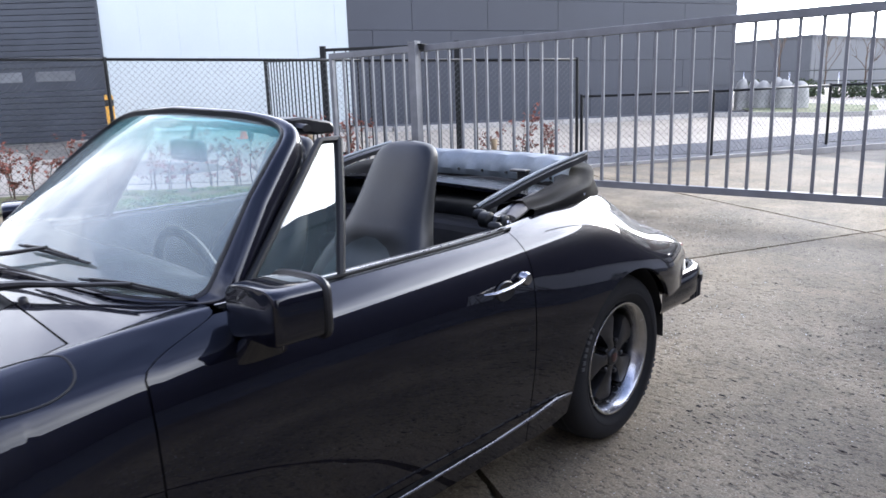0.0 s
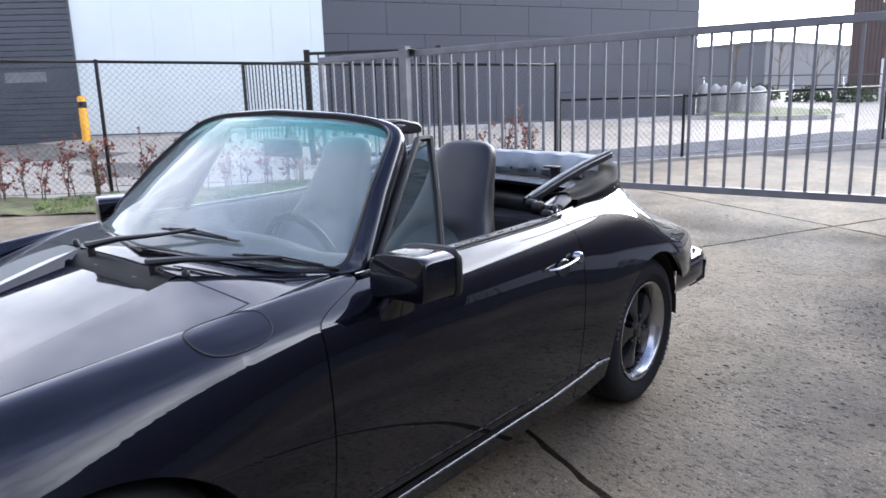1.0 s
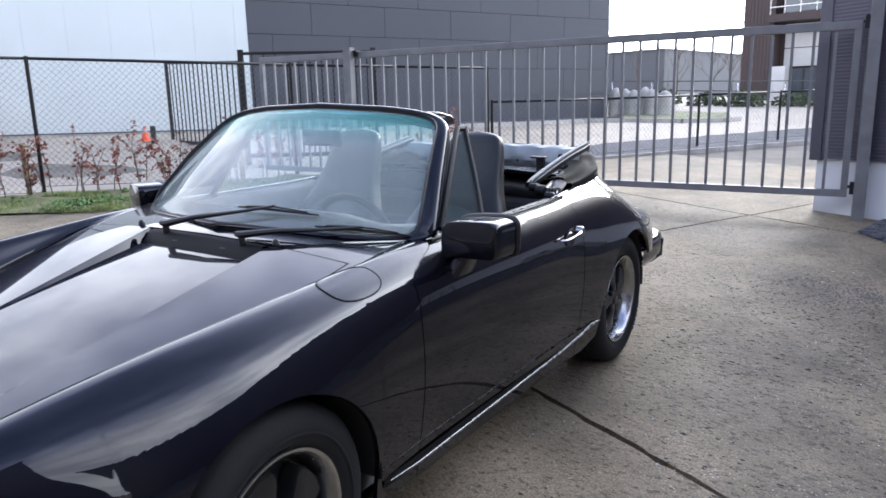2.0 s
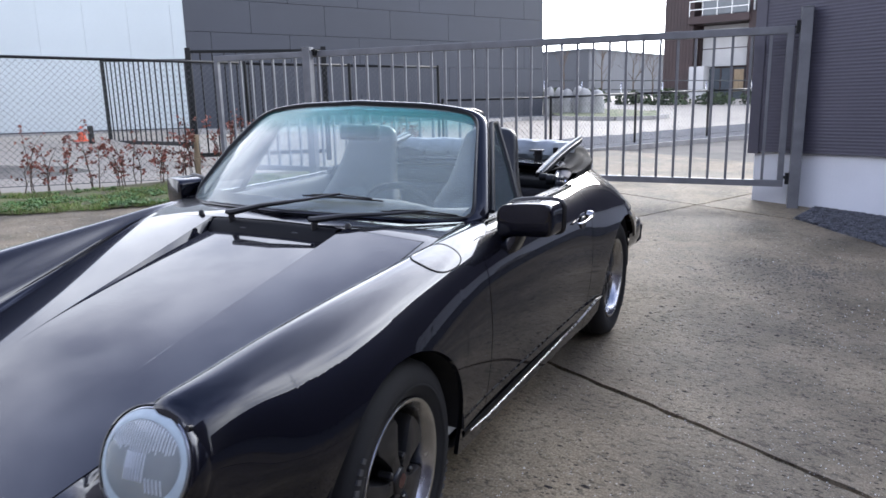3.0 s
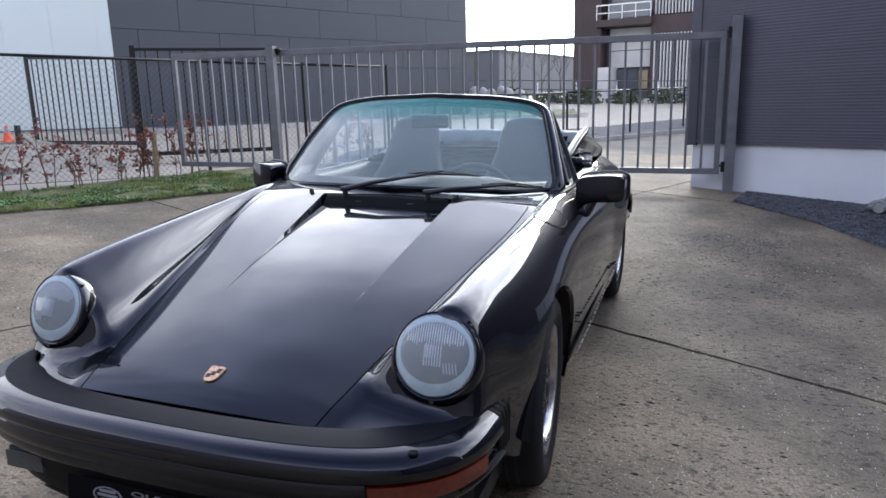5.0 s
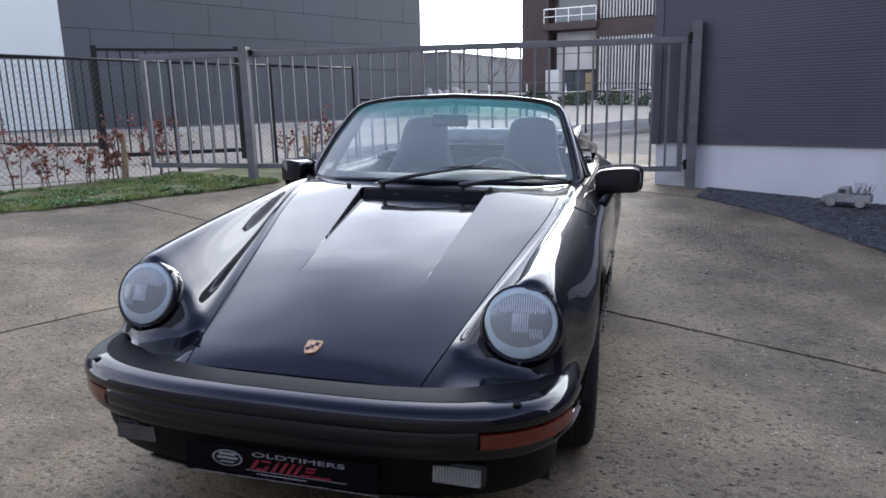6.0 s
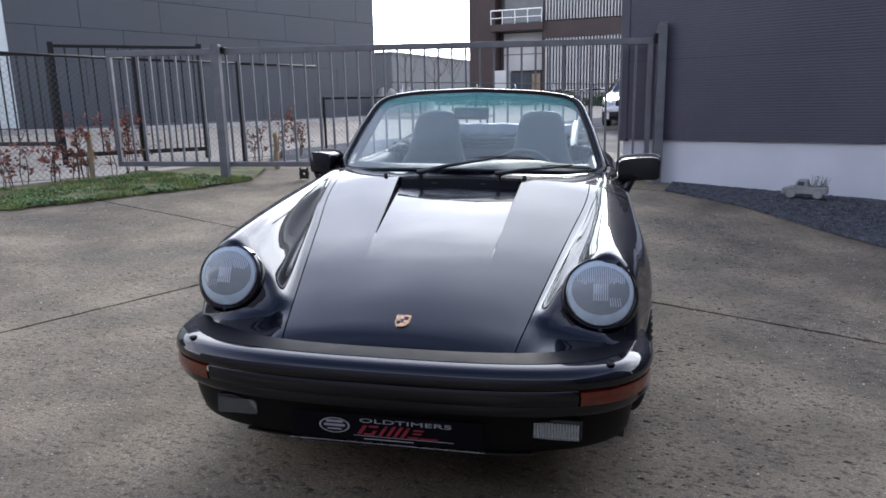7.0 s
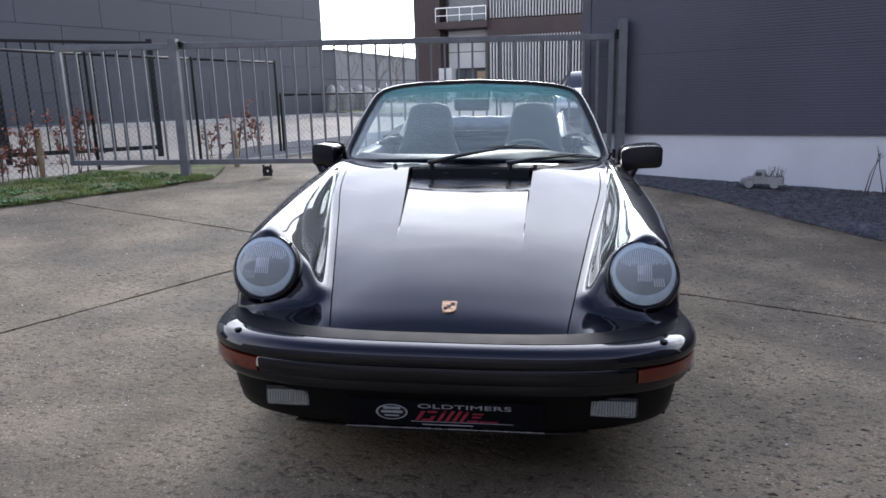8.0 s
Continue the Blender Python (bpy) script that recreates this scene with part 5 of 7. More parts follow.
for s in (1, -1):
    m = Matrix.Translation((s * 0.611 - 0.005, -0.604, 0.629)) @ Matrix.Rotation(radians(-90 + s * 4), 4, "Z") @ Matrix.Rotation(radians(-21), 4, "Y")
    lamp = part("headlamp", sunk_ring([(-0.045, 0.112, 1), (-0.03, 0.1185, 1), (-0.012, 0.1195, 1), (0.002, 0.1170, 0.8), (0.009, 0.1120, 0.4), (0.010, 0.1075, 0.1), (0.007, 0.1035, 0), (0.000, 0.1025, 0), (-0.012, 0.102, 0)], 0.010, m), PAINT, car, "round headlamp in a black ring")
    part("lamp_bowl", turned(bmesh.new(), [(-0.078, 0.0), (-0.074, 0.05), (-0.06, 0.09), (-0.04, 0.108)], 40, m), APRON, lamp, "matt black lamp bowl")
    part("inner_ring", turned(bmesh.new(), [(0.003, 0.1032), (0.0095, 0.1022), (0.0105, 0.1008), (0.008, 0.0998), (0.003, 0.099)], 56, m), SATIN, lamp, "bright inner ring")
    part("reflector_rim", turned(bmesh.new(), [(0.004, 0.0995), (0.003, 0.086), (-0.004, 0.0845)], 56, m), SKY_RING, lamp, "reflector rim painted pale as a sky reflection")
    part("reflector", turned(bmesh.new(), [(-0.004, 0.0845), (-0.022, 0.079), (-0.044, 0.062), (-0.060, 0.036), (-0.066, 0.012), (-0.067, 0.0)], 48, m), SILVERED, lamp)
    part("bulb_shield", turned(bmesh.new(), [(-0.066, 0.013), (-0.034, 0.0135), (-0.026, 0.011), (-0.023, 0.0)], 18, m), CHROME, lamp)
    part("bulb_holder", turned(bmesh.new(), [(-0.066, 0.024), (-0.055, 0.022), (-0.052, 0.014)], 18, m), APRON, lamp)
    lens = part("lens", turned(bmesh.new(), [(0.006, 0.0995), (0.012, 0.094), (0.018, 0.084), (0.025, 0.066), (0.031, 0.038), (0.034, 0.0)], 56, m), LENS, lamp, "clear fluted lens")
    lens.visible_shadow = False
    rnd = random.Random(5 + s)
    # upright flutes over the upper field, shorter ones beside the bulb, a slanted group below
    def on_lens(y, z, lift=0.0012):
        q = y * y + z * z
        return m @ Vector((0.0335 - 0.0021 * q / 0.00096 - 0.35 * max(0.0, q - 0.0058) + lift, y, z))

    # the border of the glass, its sky reflection painted pale, widest below
    rows = []
    for k in range(65):
        a = 2 * math.pi * k / 64
        hi, lo = (0.0988 * math.cos(a), 0.0988 * math.sin(a)), (0.0868 * math.cos(a), 0.0745 * math.sin(a) + 0.006)
        rows.append([on_lens(hi[0] + (lo[0] - hi[0]) * q / 4, hi[1] + (lo[1] - hi[1]) * q / 4, 0.0022 - 0.0014 * (q == 4)) for q in range(5)])
    bm = bmesh.new()
    sheet(bm, rows)
    part("lens_border", bm, SKY_RING, lens, "lens border painted pale as a sky reflection")
    for k in range(23):
        y = -0.070 + 0.140 * k / 22
        top = 0.0745 * math.sqrt(max(0.0, 1 - (y / 0.0868) ** 2)) + 0.006
        lo = 0.022 + 0.012 * rnd.random() if abs(y) > 0.022 else -0.006
        part("flute", tube(bmesh.new(), [on_lens(y, lo + (top * 0.98 - lo) * q / 5) for q in range(6)], 0.0011, 5), FLUTE, lens)
    for k in range(7):
        y = -0.022 + 0.0068 * k
        part("flute", tube(bmesh.new(), [on_lens(y, -0.026 + 0.05 * q / 3) for q in range(4)], 0.0017, 5), FLUTE, lens)
    for k in range(5):
        y = s * (0.026 + 0.0075 * k)
        part("flute", tube(bmesh.new(), [on_lens(y + s * 0.004 * (1 - q / 2), -0.042 + 0.026 * q / 2) for q in range(3)], 0.0014, 5), FLUTE, lens)
    for a in (-0.80, math.pi):
        part("ring_screw", turned(bmesh.new(), [(0.000, 0.0065), (0.010, 0.0055), (0.010, 0.0)], 10, m @ Matrix.Translation((0, math.sin(a) * 0.1115 * -1, math.cos(a) * 0.1125))), TRIM, lamp)


# ---- bumpers ----
def front_way(t, off):
    """The bumper's line in plan, t from -1 (right corner) to 1 (left corner)."""
    a = t * math.pi / 2
    bow = min(max((abs(t) - 0.6) / 0.4, 0.0), 1.0)
    off += 0.75 * (max(-0.046, off) - off) * bow * bow * (3 - 2 * bow)
    x = (0.752 + 0.022 * bow * bow + off) * math.copysign(abs(math.sin(a)) ** 0.70, t)
    y = -0.43 - (0.525 + off) * abs(math.cos(a)) ** 0.42
    return x, y


def rear_way(t, off):
    a = t * math.pi / 2
    x = (0.800 + off) * math.copysign(abs(math.sin(a)) ** 0.40, t)
    y = 2.585 + (0.55 + off) * abs(math.cos(a)) ** 0.28
    return x, y


def swept(way, profile, t0=-1.0, t1=1.0, n=72, caps=False):
    bm = bmesh.new()
    rows = []
    for k in range(n + 1):
        t = t0 + (t1 - t0) * k / n
        t = math.copysign(abs(t) ** 0.8, t)
        rows.append([(*way(t, o), z) for o, z in profile])
    g = sheet(bm, rows)
    if caps:
        bm.faces.new(g[0])
        bm.faces.new(g[-1][::-1])
    return bm


bumper = part("front_bumper", swept(front_way, [(-0.050, 0.4920), (-0.036, 0.4902), (-0.022, 0.4872), (-0.010, 0.482), (0.000, 0.473), (0.006, 0.461), (0.008, 0.448), (0.006, 0.438), (-0.002, 0.432), (-0.02, 0.430)], -0.955, 0.955), PAINT, car, "gloss black front bumper")
part("bumper_gasket", swept(front_way, [(-0.135, 0.492), (-0.12, 0.495), (-0.075, 0.4945), (-0.050, 0.4935), (-0.046, 0.480)]), GASKET, bumper, "satin black rubber fillet")
part("bumper_face", swept(front_way, [(-0.02, 0.4325), (-0.001, 0.4315), (0.003, 0.425), (0.003, 0.395), (-0.002, 0.387), (-0.02, 0.385)], -0.355, 0.355), PAINT, bumper)
part("lower_bar", swept(front_way, [(-0.02, 0.388), (-0.006, 0.384), (-0.004, 0.366), (-0.012, 0.352), (-0.04, 0.346), (-0.07, 0.345)], -0.955, 0.955), PAINT, bumper)
part("valance", swept(front_way, [(-0.03, 0.350), (-0.034, 0.335), (-0.045, 0.27), (-0.06, 0.225), (-0.085, 0.208), (-0.2, 0.20)], -0.88, 0.88), APRON, car, "satin black front apron")
part("spoiler_lip", swept(front_way, [(-0.08, 0.216), (-0.066, 0.211), (-0.066, 0.206), (-0.10, 0.202)], -0.30, 0.26), TRIM, car, "scuffed lip edge")
for s in (1, -1):
    part("indicator", swept(front_way, [(-0.015, 0.4315), (0.003, 0.427), (0.006, 0.412), (0.004, 0.388), (-0.012, 0.382)], s * 0.36, s * 0.87, 20), AMBER, bumper, "amber wrap-round indicator lens")
    part("indicator_edge", swept(front_way, [(-0.01, 0.383), (0.007, 0.382), (0.007, 0.378), (-0.01, 0.377)], s * 0.72, s * 0.97, 12), TRIM, bumper)
    for k in range(4):
        y0 = -0.575 + 0.0265 * k
        bm = bmesh.new()
        rows = []
        for o, yy in ((-0.010, 0.0), (-0.005, 0.006), (-0.004, 0.0125), (-0.005, 0.019), (-0.010, 0.0255)):
            rows.append([(s * (0.715 + o), y0 + yy, 0.492), (s * (0.748 + o), y0 + yy, 0.490 + o * 0.5), (s * (0.764 + o), y0 + yy, 0.478), (s * (0.771 + o), y0 + yy, 0.455), (s * (0.771 + o), y0 + yy, 0.37), (s * (0.742 + o), y0 + yy, 0.345)])
        sheet(bm, rows)
        # darker black than the rear folds: shade under the fender is painted in
        part("bellows_fold", bm, APRON, bumper)
    x, y = front_way(s * 0.60, -0.018)
    part("bumper_bolt", turned(bmesh.new(), [(0, 0.012), (0.005, 0.011), (0.007, 0.0)], 12, Matrix.Translation((x, y + 0.004, 0.4865)) @ Matrix.Rotation(radians(-90), 4, "Y")), APRON, bumper)
    # fog lamps
    fog = part("fog_lamp", boxes((s * 0.478 - 0.060, s * 0.478 + 0.084, -0.885, -0.80, 0.272, 0.334)), TRIM, car, "rectangular clear fog lamp", smooth=False, bevel=0.008)
    part("fog_reflector", boxes((s * 0.478 - 0.051, s * 0.478 + 0.075, -0.8885, -0.885, 0.280, 0.326)), HANDLE_METAL, fog, smooth=False)
    for k in range(16):
        part("flute", tube(bmesh.new(), [(s * 0.478 - 0.048 + 0.120 * k / 15, -0.891, 0.282), (s * 0.478 - 0.048 + 0.120 * k / 15, -0.891, 0.324)], 0.0018, 5), LENS, fog)
    pane = part("fog_glass", boxes((s * 0.478 - 0.051, s * 0.478 + 0.075, -0.898, -0.895, 0.280, 0.326)), FOG_LENS, fog, smooth=False)
    pane.visible_shadow = False

# dealer's plate
PL = Matrix.Translation((0.007, -0.935, 0.285)) @ Matrix.Rotation(radians(84), 4, "X") @ Matrix.Diagonal((1.05, 0.70, 1.0, 1.0))
plate = part("number_plate_panel", boxes((-0.27, 0.27, -0.055, 0.055, -0.006, 0.0), m=PL), PLATE_BLACK, car, "black advertising plate with white and red print", smooth=False, bevel=0.004)


def letters(text, size, m, material, parent, name="lettering", space=1.0, shear=0.0):
    cu = bpy.data.curves.new(name, "FONT")
    cu.body, cu.size, cu.extrude, cu.space_character, cu.shear = text, size, 0.0006, space, shear
    cu.align_x, cu.align_y = "LEFT", "CENTER"
    tmp = bpy.data.objects.new("tmp", cu)
    me = bpy.data.meshes.new_from_object(tmp)
    bpy.data.objects.remove(tmp)
    me.materials.append(material)
    ob = new(name, me)
    ob.parent, ob.matrix_local = parent, m
    return ob


letters("OLDTIMERS", 0.034, PL @ Matrix.Translation((-0.075, 0.032, 0.0015)) @ Matrix.Diagonal((1.45, 0.72, 1, 1)), WHITE_PRINT, plate, "white_lettering")
for x0, w, y0, y1 in ((-0.068, 0.012, -0.026, 0.012), (-0.050, 0.026, -0.028, -0.020), (-0.050, 0.026, 0.006, 0.014), (-0.030, 0.010, -0.028, -0.008), (-0.008, 0.010, -0.028, 0.006), (-0.007, 0.008, 0.010, 0.015), (0.014, 0.010, -0.028, 0.016), (0.034, 0.010, -0.028, 0.016), (0.054, 0.010, -0.028, 0.006), (0.055, 0.008, 0.010, 0.015), (0.074, 0.030, -0.028, -0.020), (0.080, 0.024, -0.010, -0.003), (0.076, 0.028, 0.004, 0.010), (0.108, 0.050, -0.028, -0.022)):
    bm = bmesh.new()
    vs = [bm.verts.new(PL @ Vector((x + y * 0.45, y, z))) for z in (0.0008, 0.002) for x, y in ((x0, y0), (x0 + w, y0), (x0 + w, y1), (x0, y1))]
    for f in ((3, 2, 1, 0), (4, 5, 6, 7), (0, 1, 5, 4), (1, 2, 6, 5), (2, 3, 7, 6), (3, 0, 4, 7)):
        bm.faces.new([vs[i] for i in f])
    part("red_bar", bm, RED_PRINT, plate, smooth=False)
part("white_rule", boxes((-0.09, 0.19, -0.033, -0.031, 0.0005, 0.0015), m=PL), WHITE_PRINT, plate, smooth=False)
part("small_print_bar", boxes((-0.06, 0.08, -0.046, -0.042, 0.0005, 0.0015), m=PL), WHITE_PRINT, plate, smooth=False)
part("round_emblem", turned(bmesh.new(), [(0.0008, 0.034), (0.002, 0.033), (0.002, 0.030), (0.0012, 0.030)], 32, PL @ Matrix.Translation((-0.145, 0.004, 0)) @ Matrix.Rotation(radians(-90), 4, "Y") @ Matrix.Diagonal((1, 0.95, 1.3, 1))), WHITE_PRINT, plate)
part("emblem_field", turned(bmesh.new(), [(0.001, 0.030), (0.0014, 0.0)], 32, PL @ Matrix.Translation((-0.145, 0.004, 0)) @ Matrix.Rotation(radians(-90), 4, "Y") @ Matrix.Diagonal((1, 0.95, 1.3, 1))), APRON, plate)
for y0, y1, w in ((0.012, 0.022, 0.024), (-0.004, 0.006, 0.03), (-0.018, -0.012, 0.02)):
    part("emblem_bar", boxes((-0.145 - w, -0.145 + w, y0 + 0.004, y1 + 0.004, 0.0012, 0.002), m=PL), WHITE_PRINT, plate, smooth=False)
part("plate_frame_edge", boxes((-0.275, 0.275, -0.064, -0.058, -0.008, 0.004), m=PL), SILL_METAL, plate, "worn bright lower edge", smooth=False, bevel=0.002)

# bonnet badge: a small gilt shield
by = -0.683
bz = c0z(by)
slope = math.atan2(c0z(by + 0.05) - c0z(by - 0.05), 0.10)
BM = Matrix.Translation((0, by, bz + 0.001)) @ Matrix.Rotation(slope, 4, "X")


def shield(w, h, z, n=9):
    top = [(-w, h * 0.9), (-w * 0.5, h), (0, h * 0.93), (w * 0.5, h), (w, h * 0.9)]
    right = [(w * math.cos(q * math.pi / 2 / n) ** 0.75, h * 0.15 - h * 1.15 * math.sin(q * math.pi / 2 / n)) for q in range(n + 1)]
    left = [(-x, y) for x, y in right[-2::-1]]
    return [BM @ Vector((x, y, z)) for x, y in top + right + left]


def plate_of(lo, hi):
    bm = bmesh.new()
    g = sheet(bm, [lo + [lo[0]], hi + [hi[0]]])
    bm.faces.new([bm.verts.new(p) for p in hi])
    return bm


badge = part("badge", plate_of(shield(0.024, 0.031, 0.0), shield(0.0225, 0.0295, 0.004)), GOLD, car, "small gilt shield badge", smooth=False)
for sx, sy in ((1, 1), (-1, -1)):
    part("enamel_field", boxes((0.004 * sx if sx > 0 else -0.017, 0.017 if sx > 0 else -0.004, 0.004 if sy > 0 else -0.016, 0.020 if sy > 0 else -0.002, 0.0035, 0.0046), m=BM), BADGE_RED, badge, smooth=False)
part("badge_centre", boxes((-0.006, 0.006, -0.006, 0.007, 0.0035, 0.0052), m=BM), TRIM, badge, smooth=False)

# fuel filler lid on the left fender
FL = [(0.355 + 0.090 * math.copysign(abs(math.cos(t)) ** 0.8, math.cos(t)), 35.2 + 4.0 * math.copysign(abs(math.sin(t)) ** 0.75, math.sin(t))) for t in (2 * math.pi * k / 40 for k in range(40))]


def on_fender(y, i, lift):
    s = section(y)
    k = int(math.floor(i))
    f = i - k
    p = Vector((s[k][0] * (1 - f) + s[k + 1][0] * f, s[k][1] * (1 - f) + s[k + 1][1] * f))
    d = Vector((s[k + 1][0] - s[k][0], s[k + 1][1] - s[k][1])).normalized()
    return Vector((p.x - d.y * lift * 1.0, y, p.y + d.x * lift))


groove = [on_fender(y, i, 0.0012) for y, i in FL]
part("filler_groove", tube(bmesh.new(), groove + [groove[0]], 0.0022, 6, caps=False), RUBBER, car)
bm = bmesh.new()
rows = []
for q in range(9):
    f = 0.97 * (1 - q / 8)
    rows.append([on_fender(0.355 + (y - 0.355) * f, 35.2 + (i - 35.2) * f, 0.0018) for y, i in FL + FL[:1]])
sheet(bm, rows)
bmesh.ops.remove_doubles(bm, verts=bm.verts[:], dist=0.0004)
part("fuel_lid", bm, PAINT, car, "oval fuel filler lid")

# ---- rear end ----
rb = part("rear_bumper", swept(rear_way, [(-0.04, 0.533), (-0.02, 0.537), (-0.004, 0.530), (0.004, 0.515), (0.004, 0.43), (-0.004, 0.405), (-0.03, 0.385)]), PAINT, car, "gloss black rear bumper")
part("rubber_strip", swept(rear_way, [(0.0, 0.500), (0.014, 0.494), (0.014, 0.462), (0.0, 0.456)], -0.80, 0.80), RUBBER, rb)
for s in (1, -1):
    for k in range(3):
        y0 = 2.90 + 0.03 * k
        bm = bmesh.new()
        sheet(bm, [[(s * (0.72 + o), y0 + yy, 0.520), (s * (0.772 + o), y0 + yy, 0.512), (s * (0.792 + o), y0 + yy, 0.48), (s * (0.792 + o), y0 + yy, 0.40), (s * (0.75 + o), y0 + yy, 0.365)] for o, yy in ((-0.012, 0.0), (0.006, 0.008), (0.006, 0.02), (-0.012, 0.028))])
        part("bellows_fold", bm, RUBBER, rb)
    part("tow_cap", boxes((s * 0.70 - 0.03, s * 0.70 + 0.03, 2.98, 3.03, 0.345, 0.372)), RUBBER, rb, smooth=False, bevel=0.008)
    bm = bmesh.new()
    rows = []
    for k in range(9):
        y = 2.955 + 0.08 * k / 8
        sec = section(y)
        rows.append([(s * (x + 0.004), y, z) for x, z in [sec[i] for i in (42, 44, 46, 48, 50)]])
    sheet(bm, rows)
    lamp = part("tail_lamp", bm, RED, car, "red wrap-round tail lamp")
    part("lamp_back", boxes((s * 0.60 - 0.065, s * 0.60 + 0.065, 3.0, 3.075, 0.495, 0.605)), RED, lamp, smooth=False, bevel=0.01)
part("exhaust", turned(bmesh.new(), [(0, 0.032), (0.16, 0.032), (0.16, 0.028), (0, 0.028)], 20, Matrix.Translation((0.42, 2.98, 0.24)) @ Matrix.Rotation(radians(90), 4, "Z")), POLISHED, car)


# ---- wheels ----
def make_wheel(y, side, half, radius, face, dish, steer=0.0):
    """Tyre, deep polished rim, five black petals, centre cap. face: where the outer plane of the rim lies across the car."""
    m = Matrix.Translation((side * (face - half), y, radius - 0.004)) @ Matrix.Rotation(radians(steer), 4, "Z") @ Matrix.Translation((side * half, 0, 0)) @ Matrix.Scale(side, 4, (1, 0, 0))
    d = 2 * half
    w = part("wheel", turned(bmesh.new(), [(-d * 0.95, 0.19), (-d * 0.9, 0.20), (-d * 0.5, 0.178), (-0.085 + dish, 0.176), (-0.060 + dish * 0.8, 0.185), (-0.024, 0.1885), (-0.012, 0.198), (-0.002, 0.203), (0.002, 0.209), (0.002, 0.2135), (-0.004, 0.2165), (-0.012, 0.215)], 64, m), POLISHED, car, "deep polished alloy wheel rim")
    prof = [(-0.013, 0.214), (-0.002, 0.222), (0.008, 0.24), (0.013, 0.262), (0.010, 0.283), (0.0, 0.300), (-0.012, 0.309), (-0.03, radius - 0.0025), (-0.05, radius)]
    inner = [(-d + 0.03, radius), (-d + 0.01, radius - 0.004), (-d, 0.30), (-d - 0.005, 0.26), (-d + 0.01, 0.21)]
    tyre = part("tyre", turned(bmesh.new(), prof + inner, 72, m), TYRE, w, "worn black road tyre")
    for k in range(4):
        x = -0.05 - (d - 0.08) * (k + 0.5) / 4
        part("tread_groove", turned(bmesh.new(), [(x - 0.004, radius + 0.0006), (x, radius + 0.001), (x + 0.004, radius + 0.0006)], 64, m), RUBBER, tyre)
    bm = turned(bmesh.new(), [(0.0145, 0.247), (0.0152, 0.250), (0.0145, 0.253)], 64, m)
    part("sidewall_ridge", bm, TYRE, tyre)
    for start in (0.9, 3.9):
        for k in range(7):
            a = start + 0.085 * k
            part("raised_mark", boxes((0.009, 0.0135, -0.006 - 0.003 * (k % 2), 0.006, 0.268, 0.286), m=m @ Matrix.Rotation(a, 4, "X")), MARK, tyre, smooth=False)
    part("rim_disc", turned(bmesh.new(), [(-0.088 + dish, 0.176), (-0.086 + dish, 0.06), (-0.084 + dish, 0.0)], 48, m), SPOKE, w)
    for k in range(5):
        bm = bmesh.new()
        rot = Matrix.Rotation(2 * math.pi * k / 5 + 0.3, 4, "X")
        outline = [(0.030, -0.020), (0.065, -0.023), (0.105, -0.040), (0.140, -0.058), (0.160, -0.055), (0.169, -0.030), (0.172, 0.0), (0.169, 0.030), (0.160, 0.055), (0.140, 0.058), (0.105, 0.040), (0.065, 0.023), (0.030, 0.020)]
        rows = []
        for sc, dx in ((1.0, -0.085), (1.0, -0.050), (0.93, -0.038), (0.55, -0.034)):
            cx = 0.105
            rows.append([m @ rot @ Vector((dx + dish + 0.012 * (1 - r / 0.17), (t * sc), cx + (r - cx) * sc)) for r, t in outline + outline[:1]])
        sheet(bm, rows)
        bm.faces.new([bm.verts.new(p) for p in rows[-1][:-1]])
        part("petal", bm, SPOKE, w, "black petal-shaped spoke")
        bm = turned(bmesh.new(), [(-0.06, 0.011), (-0.026, 0.010), (-0.022, 0.006), (-0.022, 0.0)], 6, m @ rot @ Matrix.Rotation(math.pi / 5, 4, "X") @ Matrix.Translation((dish, 0, 0.062)))
        part("wheel_nut", bm, TRIM, w, smooth=False)
    cap = part("centre_cap", turned(bmesh.new(), [(-0.05, 0.036), (-0.026, 0.034), (-0.021, 0.029), (-0.019, 0.0)], 28, m @ Matrix.Translation((dish, 0, 0))), SPOKE, w)
    part("cap_emblem", turned(bmesh.new(), [(-0.0195, 0.019), (-0.0175, 0.0)], 20, m @ Matrix.Translation((dish, 0, 0))), BADGE_RED, cap)
    return w


for s in (1, -1):
    make_wheel(0.0, s, 0.098, 0.315, 0.782, 0.018, 4.0)
    make_wheel(AXLE_R, s, 0.108, 0.318, 0.795, 0.0)


# ---- cabin ----
part("cabin_floor", boxes((-0.62, 0.62, 0.5, 2.26, 0.22, 0.27)), CARPET, car, smooth=False)
part("centre_tunnel", boxes((-0.09, 0.09, 0.6, 2.1, 0.27, 0.40)), CARPET, car, smooth=False, bevel=0.04)
bm = bmesh.new()
rows = []
for k in range(21):
    x = -0.60 + 1.2 * k / 20
    ax = abs(x) / 0.6
    y0 = 0.55 + 0.19 * ax**2.3
    hump = 0.024 * math.exp(-((x - 0.25) / 0.20) ** 4)
    rows.append([(x, y0, 0.875), (x, y0 + 0.04, 0.890 + hump * 0.4), (x, max(0.70, y0 + 0.07), 0.896 + hump), (x, max(0.765, y0 + 0.10), 0.890 + hump), (x, 0.835, 0.868 + 0.5 * hump), (x, 0.83, 0.80), (x, 0.81, 0.72), (x, 0.81, 0.60)])
sheet(bm, rows)
dash = part("dashboard", bm, LEATHER, car, "black leather-covered dashboard")
